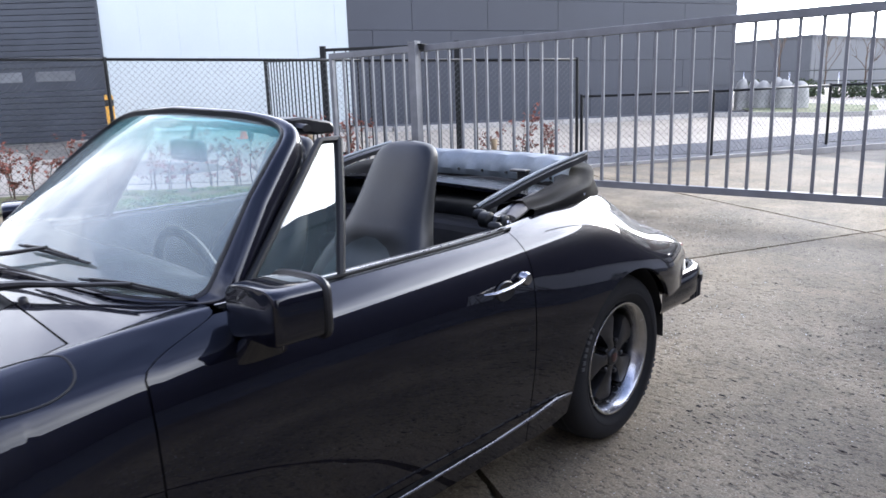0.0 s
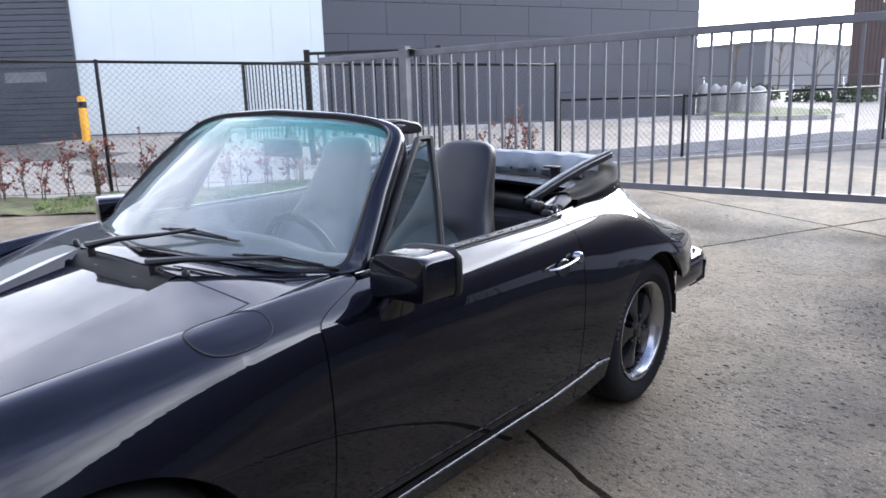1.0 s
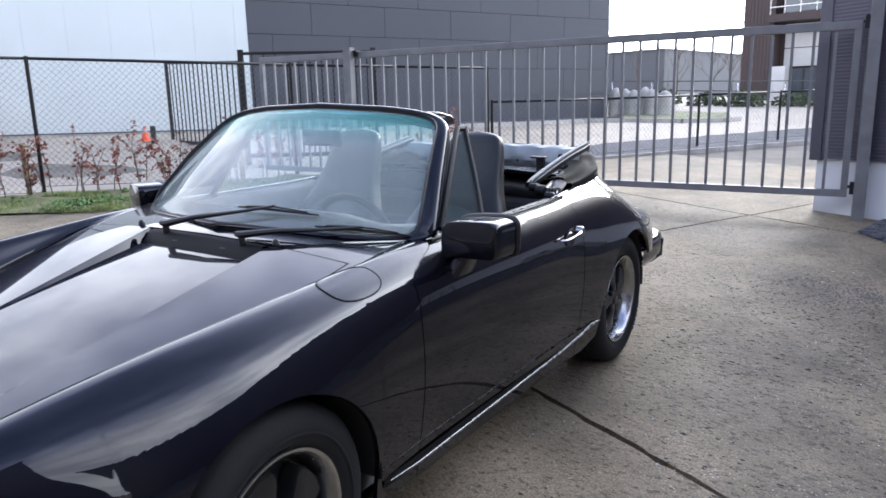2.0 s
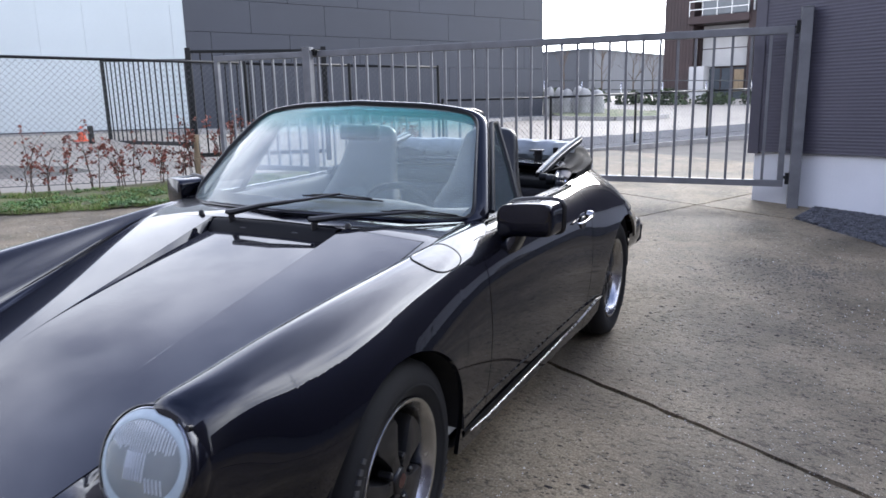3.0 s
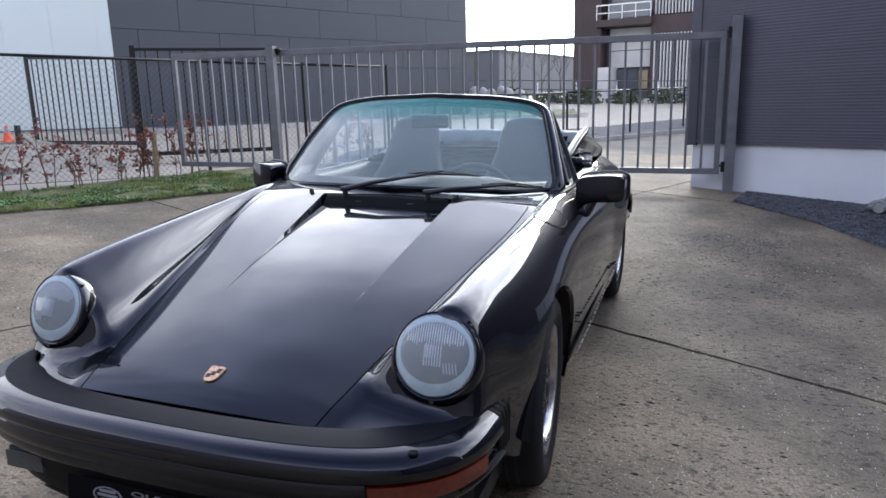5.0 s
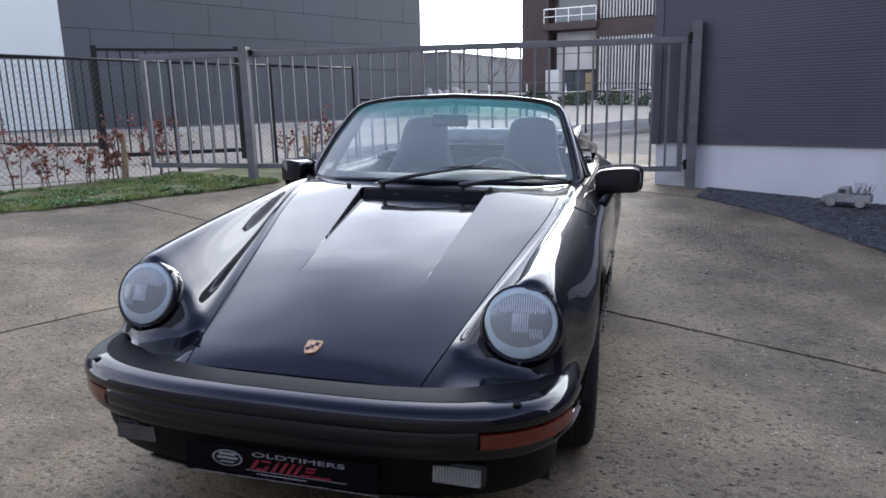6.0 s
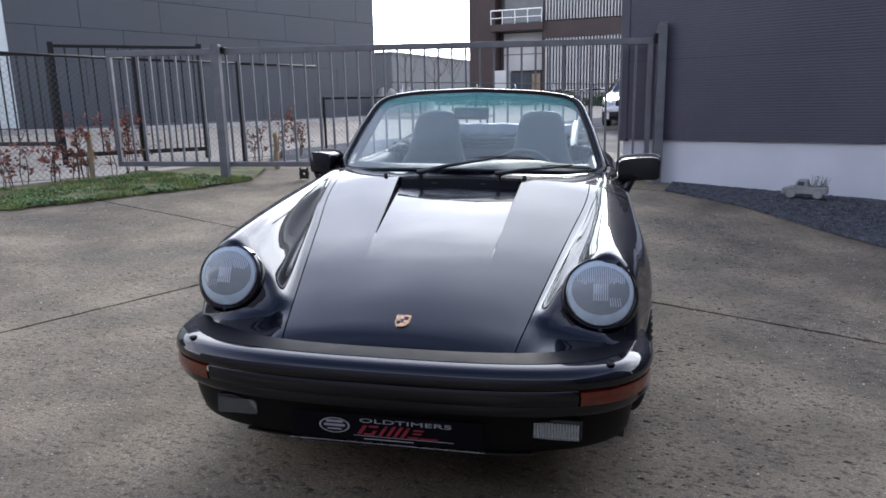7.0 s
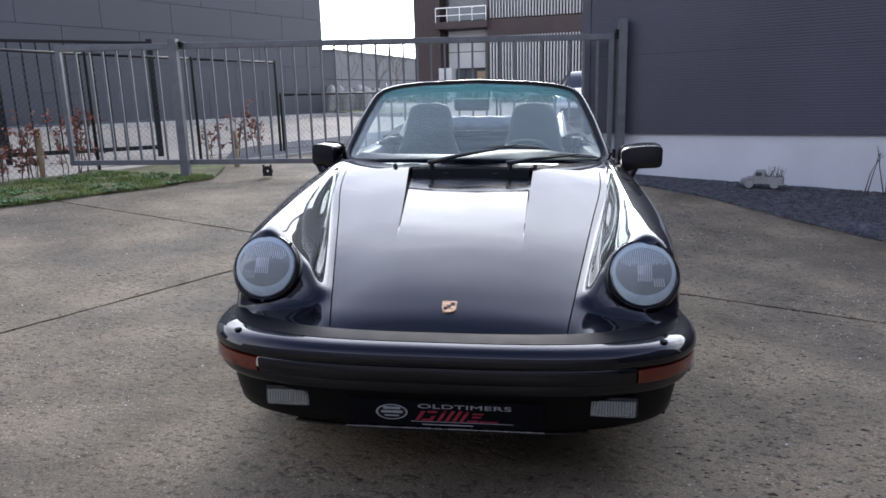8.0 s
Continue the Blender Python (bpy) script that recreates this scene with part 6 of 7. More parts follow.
for x in (0.15, 0.23, 0.32, 0.41, 0.48):
    part("gauge", turned(bmesh.new(), [(0, 0.036), (0.012, 0.036), (0.012, 0.031), (0.004, 0.030), (0.004, 0.0)], 24, Matrix.Translation((x, 0.829, 0.805)) @ Matrix.Rotation(radians(90), 4, "Z")), TRIM, dash)
SW = Matrix.Translation((0.262, 0.905, 0.768)) @ Matrix.Rotation(radians(9), 4, "X")
bm = bmesh.new()
loop = [SW @ Vector((0.184 * math.cos(t), 0, 0.184 * math.sin(t))) for t in (2 * math.pi * k / 48 for k in range(49))]
tube(bm, loop, 0.0135, 8, caps=False)
wheel_rim = part("steering_wheel", bm, LEATHER, car, "black leather steering wheel")
part("boss", turned(bmesh.new(), [(-0.05, 0.05), (0.012, 0.055), (0.02, 0.04), (0.022, 0.0)], 24, SW @ Matrix.Rotation(radians(90), 4, "Z")), TRIM, wheel_rim)
for a in (0.15, math.pi - 0.15, math.pi * 1.5):
    part("spoke", tube(bmesh.new(), [SW @ Vector((0.04 * math.cos(a), 0, 0.04 * math.sin(a))), SW @ Vector((0.18 * math.cos(a), 0, 0.18 * math.sin(a)))], [0.022, 0.015], 8, flat=0.4), TRIM, wheel_rim)
part("column", tube(bmesh.new(), [SW @ Vector((0, -0.02, 0)), SW @ Vector((0, -0.16, -0.02))], 0.03, 10), TRIM, wheel_rim)
rv = part("rear_view_mirror", boxes((-0.125, 0.066, 1.06, 1.09, 1.102, 1.168)), TRIM, car, "black interior mirror", smooth=False, bevel=0.012)
part("mirror_stem", tube(bmesh.new(), [(-0.01, 1.075, 1.16), (-0.005, 1.10, 1.23)], 0.007, 8), TRIM, rv)


def tombstone(x0):
    """High-backed seat with its head restraint in one piece."""
    hw = curve([(0.42, 0.235), (0.60, 0.250), (0.70, 0.250), (0.77, 0.232), (0.83, 0.202), (0.90, 0.172), (0.98, 0.153), (1.05, 0.140), (1.10, 0.125), (1.125, 0.100), (1.136, 0.064), (1.140, 0.012)])
    yc = curve([(0.42, 1.33), (0.7, 1.46), (0.9, 1.57), (1.14, 1.67)])
    th = curve([(0.42, 0.10), (0.7, 0.09), (0.85, 0.064), (1.0, 0.046), (1.09, 0.038), (1.125, 0.028), (1.140, 0.01)])
    bm = bmesh.new()
    rows = []
    for z in [0.42 + 0.66 * k / 30 for k in range(30)] + [1.08 + 0.060 * math.sin(math.pi / 2 * k / 10) for k in range(11)]:
        ring = []
        for q in range(36):
            a = 2 * math.pi * q / 36
            c, n = math.cos(a), math.sin(a)
            w = hw(z)
            x = w * math.copysign(abs(c) ** 0.55, c)
            y = th(z) * math.copysign(abs(n) ** 0.6, n)
            if n < 0 and z < 0.86:
                y += 0.028 * (1 - (x / w) ** 2) * min(1, (0.86 - z) / 0.06)
            ring.append((x0 + x, yc(z) + y, z))
        rows.append(ring + ring[:1])
    sheet(bm, rows)
    seat = part("seat", bm, LEATHER, car, "black leather high-backed seat")
    bm = bmesh.new()
    rows = []
    for k in range(17):
        f = k / 16
        z = 0.46 + 0.385 * f
        w = 0.165 * (1 if f < 0.55 else math.sqrt(max(0.02, 1 - ((f - 0.55) / 0.45) ** 2)))
        rows.append([(x0 + w * u, yc(z) - th(z) * (1 - min(0.98, abs(w * u / hw(z))) ** 3.6) ** 0.3 + 0.028 * (1 - (w * u / hw(z)) ** 2) * min(1, max(0, (0.86 - z) / 0.06)) - 0.002, z) for u in [-1 + q / 12 for q in range(25)]])
    sheet(bm, rows)
    part("backrest_insert", bm, INSERT, seat, "smooth dark teal centre panel")
    bm = bmesh.new()
    rows = []
    for k in range(15):
        y = 0.90 + 0.44 * k / 14
        e = math.sin(math.pi * min(1, max(0, (k + 0.6) / 15.2))) ** 0.35
        rows.append([(x0 + 0.24 * u, y, 0.28 + (0.19 - 0.045 * max(0, 1 - (u / 0.7) ** 2)) * e * (1 - 0.35 * abs(u) ** 6)) for u in [-1 + q / 10 for q in range(21)]])
    sheet(bm, rows)
    part("cushion", bm, LEATHER, seat)
    for dx in (-1, 1):
        part("recliner_knob", turned(bmesh.new(), [(0, 0.02), (0.018, 0.02), (0.022, 0.012), (0.022, 0.0)], 14, Matrix.Translation((x0 + dx * 0.135, 1.585, 0.86)) @ Matrix.Scale(dx, 4, (1, 0, 0))), CHROME, seat, "chrome recliner catch")
    return seat


for s in (1, -1):
    tombstone(s * 0.325)
# rear bench and side trims
for z, y, r in ((0.60, 2.02, 0.07), (0.73, 2.08, 0.065), (0.84, 2.16, 0.055)):
    part("rear_seat_roll", tube(bmesh.new(), [(x, y + 0.02 * math.cos(x * 5), z + 0.006 * math.sin(x * 11)) for x in [-0.57 + 1.14 * k / 20 for k in range(21)]], r, 12), LEATHER, car)
part("rear_shelf", boxes((-0.60, 0.60, 2.0, 2.3, 0.48, 0.80)), CARPET, car, smooth=False, bevel=0.03)
for s in (1, -1):
    bm = bmesh.new()
    sheet(bm, [[(s * 0.65, y, 0.855 + 0.02 * (y - 1.7)), (s * 0.61, y, 0.85), (s * 0.60, y, 0.6), (s * 0.60, y, 0.27)] for y in (1.70, 1.85, 2.0, 2.15, 2.3)])
    part("rear_side_trim", bm, LEATHER, car)
    part("belt_guide", boxes((s * 0.585, s * 0.60, 1.76, 1.80, 0.80, 0.87)), TRIM, car, smooth=False, bevel=0.006)


# ---- folded roof ----
def top_way(t):
    """Plan line of the folded roof, t from -1 to 1, round the back of the cabin."""
    a = t * math.pi / 2
    return Vector((0.60 * math.copysign(abs(math.sin(a)) ** 0.62, t), 1.88 + 0.66 * abs(math.cos(a)) ** 0.55, 0))


bm = bmesh.new()
rows = []
for k in range(145):
    t = -1 + 2 * k / 144
    p = top_way(t)
    d = (top_way(min(1, t + 0.01)) - top_way(max(-1, t - 0.01))).normalized()
    n = Vector((-d.y, d.x, 0))
    if n.dot(Vector((0, 2.1, 0)) - p) > 0:
        n = -n
    e = 1 - 0.60 * abs(t) ** 2.4
    ring = []
    for q in range(44):
        a = 2 * math.pi * q / 44
        r1 = 0.085 * (0.75 + 0.25 * e) * math.copysign(abs(math.cos(a)) ** 0.8, math.cos(a))
        r2 = 0.085 * e * math.copysign(abs(math.sin(a)) ** 0.7, math.sin(a))
        w = 0.015 * noise.noise(Vector((t * 5, math.cos(a) * 1.3, math.sin(a) * 1.3 + 3))) + 0.005 * math.sin(a * 5 + t * 7 + 2 * noise.noise(Vector((t * 4, 0, 1)))) + 0.0015 * noise.noise(Vector((t * 18, math.cos(a) * 3, math.sin(a) * 3)))
        ring.append(p + n * (r1 + w) + Vector((0, 0, 0.872 + 0.068 * e + r2 + w)))
    rows.append(ring + ring[:1])
sheet(bm, rows)
roof = part("folded_roof", bm, CLOTH, car, "black canvas roof folded behind the seats")
bm = bmesh.new()
rows = []
for k in range(41):
    x = -0.55 + 1.10 * k / 40
    yb = 2.455 - 0.16 * abs(x / 0.55) ** 3
    puff = 0.010 * abs(math.sin(k * math.pi / 5))
    rows.append([(x, yb - 0.006 + puff * 0.2, 0.925), (x, yb - 0.02 - puff, 0.955), (x, yb - 0.015 - puff, 0.99), (x, yb + 0.005, 1.022 + puff * 0.5), (x, yb + 0.05, 1.034 + 0.003 * math.sin(k)), (x, yb + 0.10, 1.03)])
sheet(bm, rows)
lining = part("roof_lining", bm, VINYL, roof, "blue-grey padded lining")
for k in range(1, 8):
    x = -0.55 + 1.10 * k / 8
    part("stud", turned(bmesh.new(), [(0, 0.008), (0.004, 0.006), (0.005, 0.0)], 10, Matrix.Translation((x, 2.432 - 0.16 * abs(x / 0.55) ** 3, 0.952)) @ Matrix.Rotation(radians(-90), 4, "Z")), TRIM, lining)
for y, z, r in ((2.36, 0.905, 0.03), (2.27, 0.892, 0.028)):
    part("roof_fold", tube(bmesh.new(), [(x, y - 0.14 * abs(x / 0.55) ** 3 + 0.008 * math.sin(x * 9), z + 0.005 * math.sin(x * 14)) for x in [-0.54 + 1.08 * k / 24 for k in range(25)]], r, 10), CLOTH, roof)
for s in (1, -1):
    # frame rail that slants up to the rear, with its seal
    a, b = Vector((s * 0.525, 1.765, 0.912)), Vector((s * 0.54, 2.40, 1.045))
    d = (b - a).normalized()
    side = Vector((1, 0, 0))
    up = side.cross(d).normalized()
    bm = bmesh.new()
    rows = []
    for k in range(9):
        p = a.lerp(b, k / 8) + up * 0.012 * math.sin(math.pi * k / 8)
        w = 0.024 if 0 < k < 8 else 0.016
        rows.append([p + side * u * w + up * v * 0.013 for u, v in ((-1, -1), (1, -1), (1, 0.5), (0.6, 1), (-0.6, 1), (-1, 0.5), (-1, -1))])
    sheet(bm, rows)
    bm.faces.new([bm.verts.new(p) for p in rows[0][:-1]])
    bm.faces.new([bm.verts.new(p) for p in rows[-1][:-1]])
    rail = part("roof_rail", bm, TRIM, roof, "black roof frame rail")
    part("rail_seal", tube(bmesh.new(), [a.lerp(b, k / 8) + up * (0.018 + 0.012 * math.sin(math.pi * k / 8)) + side * s * 0.012 for k in range(9)], 0.006, 6), VINYL, rail)
    for j, (x, y, z, r) in enumerate(((0.60, 1.735, 0.895, 0.026), (0.635, 1.77, 0.885, 0.024), (0.65, 1.715, 0.878, 0.018), (0.56, 1.75, 0.905, 0.018))):
        part("hinge_plate", turned(bmesh.new(), [(-0.02, 0.0), (-0.02, r), (0.012, r), (0.02, r * 0.6), (0.02, 0)], 18, Matrix.Translation((s * x, y, z)) @ Matrix.Scale(s, 4, (1, 0, 0))), STEEL_BLACK, roof, "black roof hinge")
    part("hinge_arm", tube(bmesh.new(), [(s * 0.62, 1.74, 0.90), (s * 0.585, 1.88, 0.915), (s * 0.55, 2.08, 0.94)], [0.012, 0.010, 0.008], 8), STEEL_GREY, roof, "grey metal roof link")
    part("hinge_arm", tube(bmesh.new(), [(s * 0.64, 1.70, 0.870), (s * 0.64, 1.73, 0.905), (s * 0.62, 1.79, 0.90)], [0.007, 0.007, 0.006], 8), TRIM, roof)
    part("pivot_bolt", turned(bmesh.new(), [(0, 0.010), (0.006, 0.010), (0.008, 0.006), (0.008, 0.0)], 6, Matrix.Translation((s * 0.656, 1.77, 0.886)) @ Matrix.Scale(s, 4, (1, 0, 0))), CHROME, roof, "bright pivot bolt")
    bm = bmesh.new()
    sheet(bm, [[(s * (0.60 + 0.045 * v), 1.86 + 0.34 * u, 0.885 + 0.075 * u * (1 - v) + 0.02 * math.sin(v * 3) - 0.01 * v) for v in (0, 0.33, 0.66, 1)] for u in [q / 8 for q in range(9)]])
    part("side_flap", bm, CLOTH, roof, "canvas side flap")
    part("strap", tube(bmesh.new(), [(s * 0.64, 1.80, 0.895), (s * 0.625, 1.87, 0.912), (s * 0.60, 1.95, 0.922), (s * 0.575, 2.02, 0.938)], [0.022, 0.030, 0.026, 0.016], 10, flat=0.55), STRAP, roof, "pale grey webbing strap")
    for y, z in ((1.99, 0.895), (2.08, 0.905), (2.2, 0.93)):
        part("stud", turned(bmesh.new(), [(0, 0.007), (0.004, 0.006), (0.005, 0)], 10, Matrix.Translation((s * 0.665, y, z)) @ Matrix.Scale(s, 4, (1, 0, 0))), CHROME, roof)
part("latch_bracket", boxes((0.335, 0.375, 2.24, 2.27, 0.935, 0.99), (0.31, 0.385, 2.225, 2.265, 0.985, 0.995)), TRIM, roof, "black roof latch bracket", smooth=False, bevel=0.004)
part("latch_pocket", boxes((0.40, 0.48, 2.36, 2.40, 0.965, 1.0)), APRON, roof, smooth=False, bevel=0.008)

# ---- hedge, stakes and small things by the fence ----
def hedge_plant(x, y, h, seed):
    """A young beech: a few thin stems, twigs, and last year's leaves."""
    rnd = random.Random(seed)
    p = root("hedge_plant", Matrix.Translation((x, y, ground_z(x, y))), "young beech with bare stems and a few russet leaves", "shrub", "hedge plants")
    stems, leaves = bmesh.new(), bmesh.new()
    for k in range(rnd.randint(2, 4)):
        base = Vector((rnd.uniform(-0.1, 0.1), rnd.uniform(-0.06, 0.06), -0.02))
        lean = Vector((rnd.uniform(-0.22, 0.22), rnd.uniform(-0.15, 0.15), 0))
        hh = h * rnd.uniform(0.65, 1.0)
        pts = [base + lean * (t * t) + Vector((rnd.uniform(-0.02, 0.02), rnd.uniform(-0.02, 0.02), hh * t)) for t in (0, 0.25, 0.5, 0.75, 1.0)]
        tube(stems, pts, [0.008, 0.007, 0.006, 0.004, 0.002], 5)
        for j in range(rnd.randint(6, 10)):
            f = rnd.uniform(0.2, 1.0)
            i = min(3, int(f * 4))
            o = pts[i].lerp(pts[i + 1], f * 4 - i)
            d = Vector((rnd.uniform(-1, 1), rnd.uniform(-0.7, 0.7), rnd.uniform(0.1, 0.9))).normalized() * rnd.uniform(0.1, 0.28)
            tube(stems, [o, o + d * 0.5 + Vector((0, 0, 0.01)), o + d], [0.003, 0.0022, 0.0012], 4)
            for _ in range(rnd.choice((1, 3, 5, 8, 12))):
                c = o + d * rnd.uniform(0.3, 1.05) + Vector((rnd.uniform(-0.03, 0.03), rnd.uniform(-0.03, 0.03), rnd.uniform(-0.03, 0.03)))
                s = rnd.uniform(0.013, 0.026)
                u = Vector((rnd.uniform(-1, 1), rnd.uniform(-1, 1), rnd.uniform(-1, 0.3))).normalized()
                w = u.cross(Vector((rnd.uniform(-1, 1), rnd.uniform(-1, 1), rnd.uniform(-1, 1)))).normalized()
                n = u.cross(w) * s * 0.25
                q = [leaves.verts.new(v) for v in (c - u * s * 1.4, c + w * s * 0.8 + n, c + u * s * 1.4, c - w * s * 0.8 + n)]
                leaves.faces.new((q[0], q[1], q[2]))
                leaves.faces.new((q[0], q[2], q[3]))
    part("stem", stems, TWIG, p)
    part("foliage", leaves, LEAF, p, "dry russet leaves", smooth=False)


rnd = random.Random(11)
for k in range(24):
    t = -0.9 + 1.95 * k / 23
    x = -9.78 + 1.72 * t + rnd.uniform(-0.08, 0.08)
    y = 3.42 + 2.85 * t + rnd.uniform(-0.06, 0.06)
    hedge_plant(x, y, rnd.uniform(0.7, 1.0), 100 + k)
for k, (x, y, h) in enumerate(((-6.95, 8.6, 0.9), (-7.15, 8.2, 0.7), (-6.75, 9.0, 0.8))):
    hedge_plant(x, y, h, 300 + k)


def stake(x, y, h, lean):
    st = root("timber_stake", Matrix.Translation((x, y, ground_z(x, y))) @ Matrix.Rotation(lean, 4, "Y"), "weathered round timber stake in the grass", "stake", "stakes")
    bm = bmesh.new()
    tube(bm, [(0, 0, -0.1), (0.004, 0, h * 0.5), (0, 0, h - 0.015), (0, 0, h)], [0.050, 0.049, 0.048, 0.038], 12)
    part("pole", bm, TIMBER, st)


stake(-8.36, 5.6, 0.68, 0.03)
stake(-10.02, 3.38, 0.70, -0.03)
stake(-6.35, 7.25, 0.55, 0.02)

bol = root("bollard", Matrix.Translation((-19.1, 6.66, ground_z(-19.1, 6.66))), "yellow steel bollard with a black band", "bollard")
part("pole", tube(bmesh.new(), [(0, 0, -0.1), (0, 0, 1.06), (0, 0, 1.10)], [0.105, 0.105, 0.07], 16), YELLOW, bol)
part("band", tube(bmesh.new(), [(0, 0, 0.80), (0, 0, 0.96)], 0.108, 16), STEEL_BLACK, bol, "black band")

CONE = (-14.8, 8.07)
cone = root("traffic_cone", Matrix.Translation((*CONE, ground_z(*CONE))), "small orange traffic cone with a pale band", "traffic cone")
part("base", boxes((-0.14, 0.14, -0.14, 0.14, 0.0, 0.03)), ORANGE, cone, smooth=False, bevel=0.01)
part("body", tube(bmesh.new(), [(0, 0, 0.03), (0, 0, 0.33)], [0.095, 0.028], 16), ORANGE, cone)
part("band", tube(bmesh.new(), [(0, 0, 0.20), (0, 0, 0.28)], [0.0615, 0.0435], 16), WHITE_PRINT, cone, "pale reflective band")
gp = root("marker_post", Matrix.Translation((-14.4, 8.02, ground_z(-14.4, 8.02))), "short dark green post by the yard edge", "post")
part("pole", boxes((-0.045, 0.045, -0.045, 0.045, -0.1, 0.36)), STEEL_BLACK, gp, smooth=False, bevel=0.008)


# kerb stones along the gravel strip and the far verge
def kerb(pts, w, h, step=1.0, name="kerb", label="pale concrete kerb stones"):
    k = root(name, Matrix.Identity(4), label, "kerb", "", "structure")
    for a, b in zip(pts, pts[1:]):
        length = math.dist(a, b)
        n = max(1, round(length / step))
        for i in range(n):
            p, q = [a[j] + (b[j] - a[j]) * i / n for j in (0, 1)], [a[j] + (b[j] - a[j]) * (i + 1) / n for j in (0, 1)]
            m = wall_frame(p, q)
            z0, z1 = ground_z(*p), ground_z(*q)
            bm = bmesh.new()
            vs = [bm.verts.new(m @ Vector((x, y, z))) for x, y, z in ((0.006, 0, z0 - 0.1), (length / n - 0.006, 0, z1 - 0.1), (length / n - 0.006, w, z1 - 0.1), (0.006, w, z0 - 0.1), (0.006, 0, z0 + h), (length / n - 0.006, 0, z1 + h), (length / n - 0.006, w, z1 + h), (0.006, w, z0 + h))]
            for f in ((3, 2, 1, 0), (4, 5, 6, 7), (0, 1, 5, 4), (1, 2, 6, 5), (2, 3, 7, 6), (3, 0, 4, 7)):
                bm.faces.new([vs[i2] for i2 in f])
            part("kerb_stone", bm, KERB, k, smooth=False)


kerb([(-6.75, 7.55), (-5.60, 9.37), (-3.56, 13.0), (-0.96, 17.6), (2.64, 23.6)], 0.07, 0.045)
kerb([(-14.9, 10.4), (-13.5, 11.5), (-9.6, 20.2), (-8.4, 20.9), (-6.6, 20.9), (-5.6, 21.6), (-5.4, 22.6)], 0.15, 0.10, 1.5)
flat_patch("island", [(-10.25, 24.3), (-9.75, 23.5), (-9.3, 22.7), (-8.3, 20.9), (-6.65, 21.05), (-5.75, 21.7), (-5.55, 22.6), (-6.5, 26), (-9.0, 27)], WEEDS, 0.06, step=0.6, rough=0.06, label="grassy island with pale boulders at the road bend", category="grass")


def boulder(x, y, r, h, seed):
    rnd = random.Random(seed)
    bm = bmesh.new()
    bmesh.ops.create_icosphere(bm, subdivisions=3, radius=1.0)
    for v in bm.verts:
        n = noise.noise(v.co * 1.3 + Vector((seed, 0, 0))) * 0.18 + noise.noise(v.co * 4 + Vector((0, seed, 0))) * 0.05
        q = abs(v.co.z) ** 0.55 * (1 if v.co.z > 0 else -1)
        v.co = Vector((v.co.x * r, v.co.y * r, max(-0.2, q) * h)) * (1 + n * 0.5)
    ob = link("boulder", bm, STONE)
    ob.location = (x, y, ground_z(x, y) + 0.05)
    tagged(ob, "pale rounded boulder on a grassy island", "boulder", "boulders")


for k in range(6):
    boulder(-9.98 + 0.375 * k, 23.9 + 0.25 * (k % 2) - k * 0.08, 0.245 + 0.03 * (k % 3), 0.96 - 0.05 * (k % 3), 20 + k)

# ---- brown apartment house down the road ----
flats = root("apartment_building", wall_frame((-11.05, 47.95), (10.0, 45.0)), "dark brown apartment building with balconies and slatted front", "building")
part("wall", boxes((0, 1.95, -10, 0, 0, 12), (1.95, 5.3, -10, -1.3, 0, 12), (5.3, 21, -10, -0.25, 0, 12)), BROWN_CLAD, flats, smooth=False)
for k in range(9):
    part("facade_board", boxes((k * 0.217 + 0.01, k * 0.217 + 0.207, 0.0, 0.04, 0.9, 12)), BROWN_CLAD, flats, smooth=False)
part("pale_panel", boxes((2.25, 5.05, -1.3, -1.12, 3.25, 5.85)), PALE_WALL, flats, "pale plastered panel", smooth=False)
for z in (4.35,):
    part("panel_joint", boxes((2.25, 5.05, -1.12, -1.10, z, z + 0.05)), BROWN_CLAD, flats, smooth=False)
for z in (5.9, 8.9):
    part("balcony_slab", boxes((1.7, 5.45, -1.3, 0.5, z, z + 0.45)), BROWN_CLAD, flats, smooth=False)
    rail = part("balcony_rail", boxes((1.75, 5.4, 0.42, 0.47, z + 1.35, z + 1.42)), POLISHED, flats, "metal balcony railing", smooth=False)
    part("mid_rail", boxes((1.75, 5.4, 0.43, 0.46, z + 0.85, z + 0.90)), POLISHED, rail, smooth=False)
    for x in (1.77, 2.6, 3.5, 4.4, 5.38):
        part("baluster", boxes((x - 0.025, x + 0.025, 0.42, 0.47, z + 0.45, z + 1.4)), POLISHED, rail, smooth=False)
    part("glass_panel", boxes((2.65, 5.3, 0.43, 0.45, z + 0.5, z + 1.3)), PANE, rail, smooth=False)
    part("balcony_window", boxes((2.1, 5.1, -1.3, -1.24, z + 0.5, z + 2.8)), PANE, flats, smooth=False)
part("entrance_pier", boxes((1.8, 2.75, -1.3, 0.1, 0.6, 3.25)), PALE_WALL, flats, "pale entrance pier", smooth=False)
part("entrance_glazing", boxes((2.75, 5.2, -1.2, -1.1, 0.9, 3.1)), PANE, flats, smooth=False)
for x in (3.5, 4.3, 5.0):
    part("mullion", boxes((x - 0.04, x + 0.04, -1.1, -1.04, 0.9, 3.1)), BROWN_CLAD, flats, smooth=False)
part("warm_curtain", boxes((4.35, 4.95, -1.09, -1.06, 1.6, 3.0)), TIMBER, flats, smooth=False)
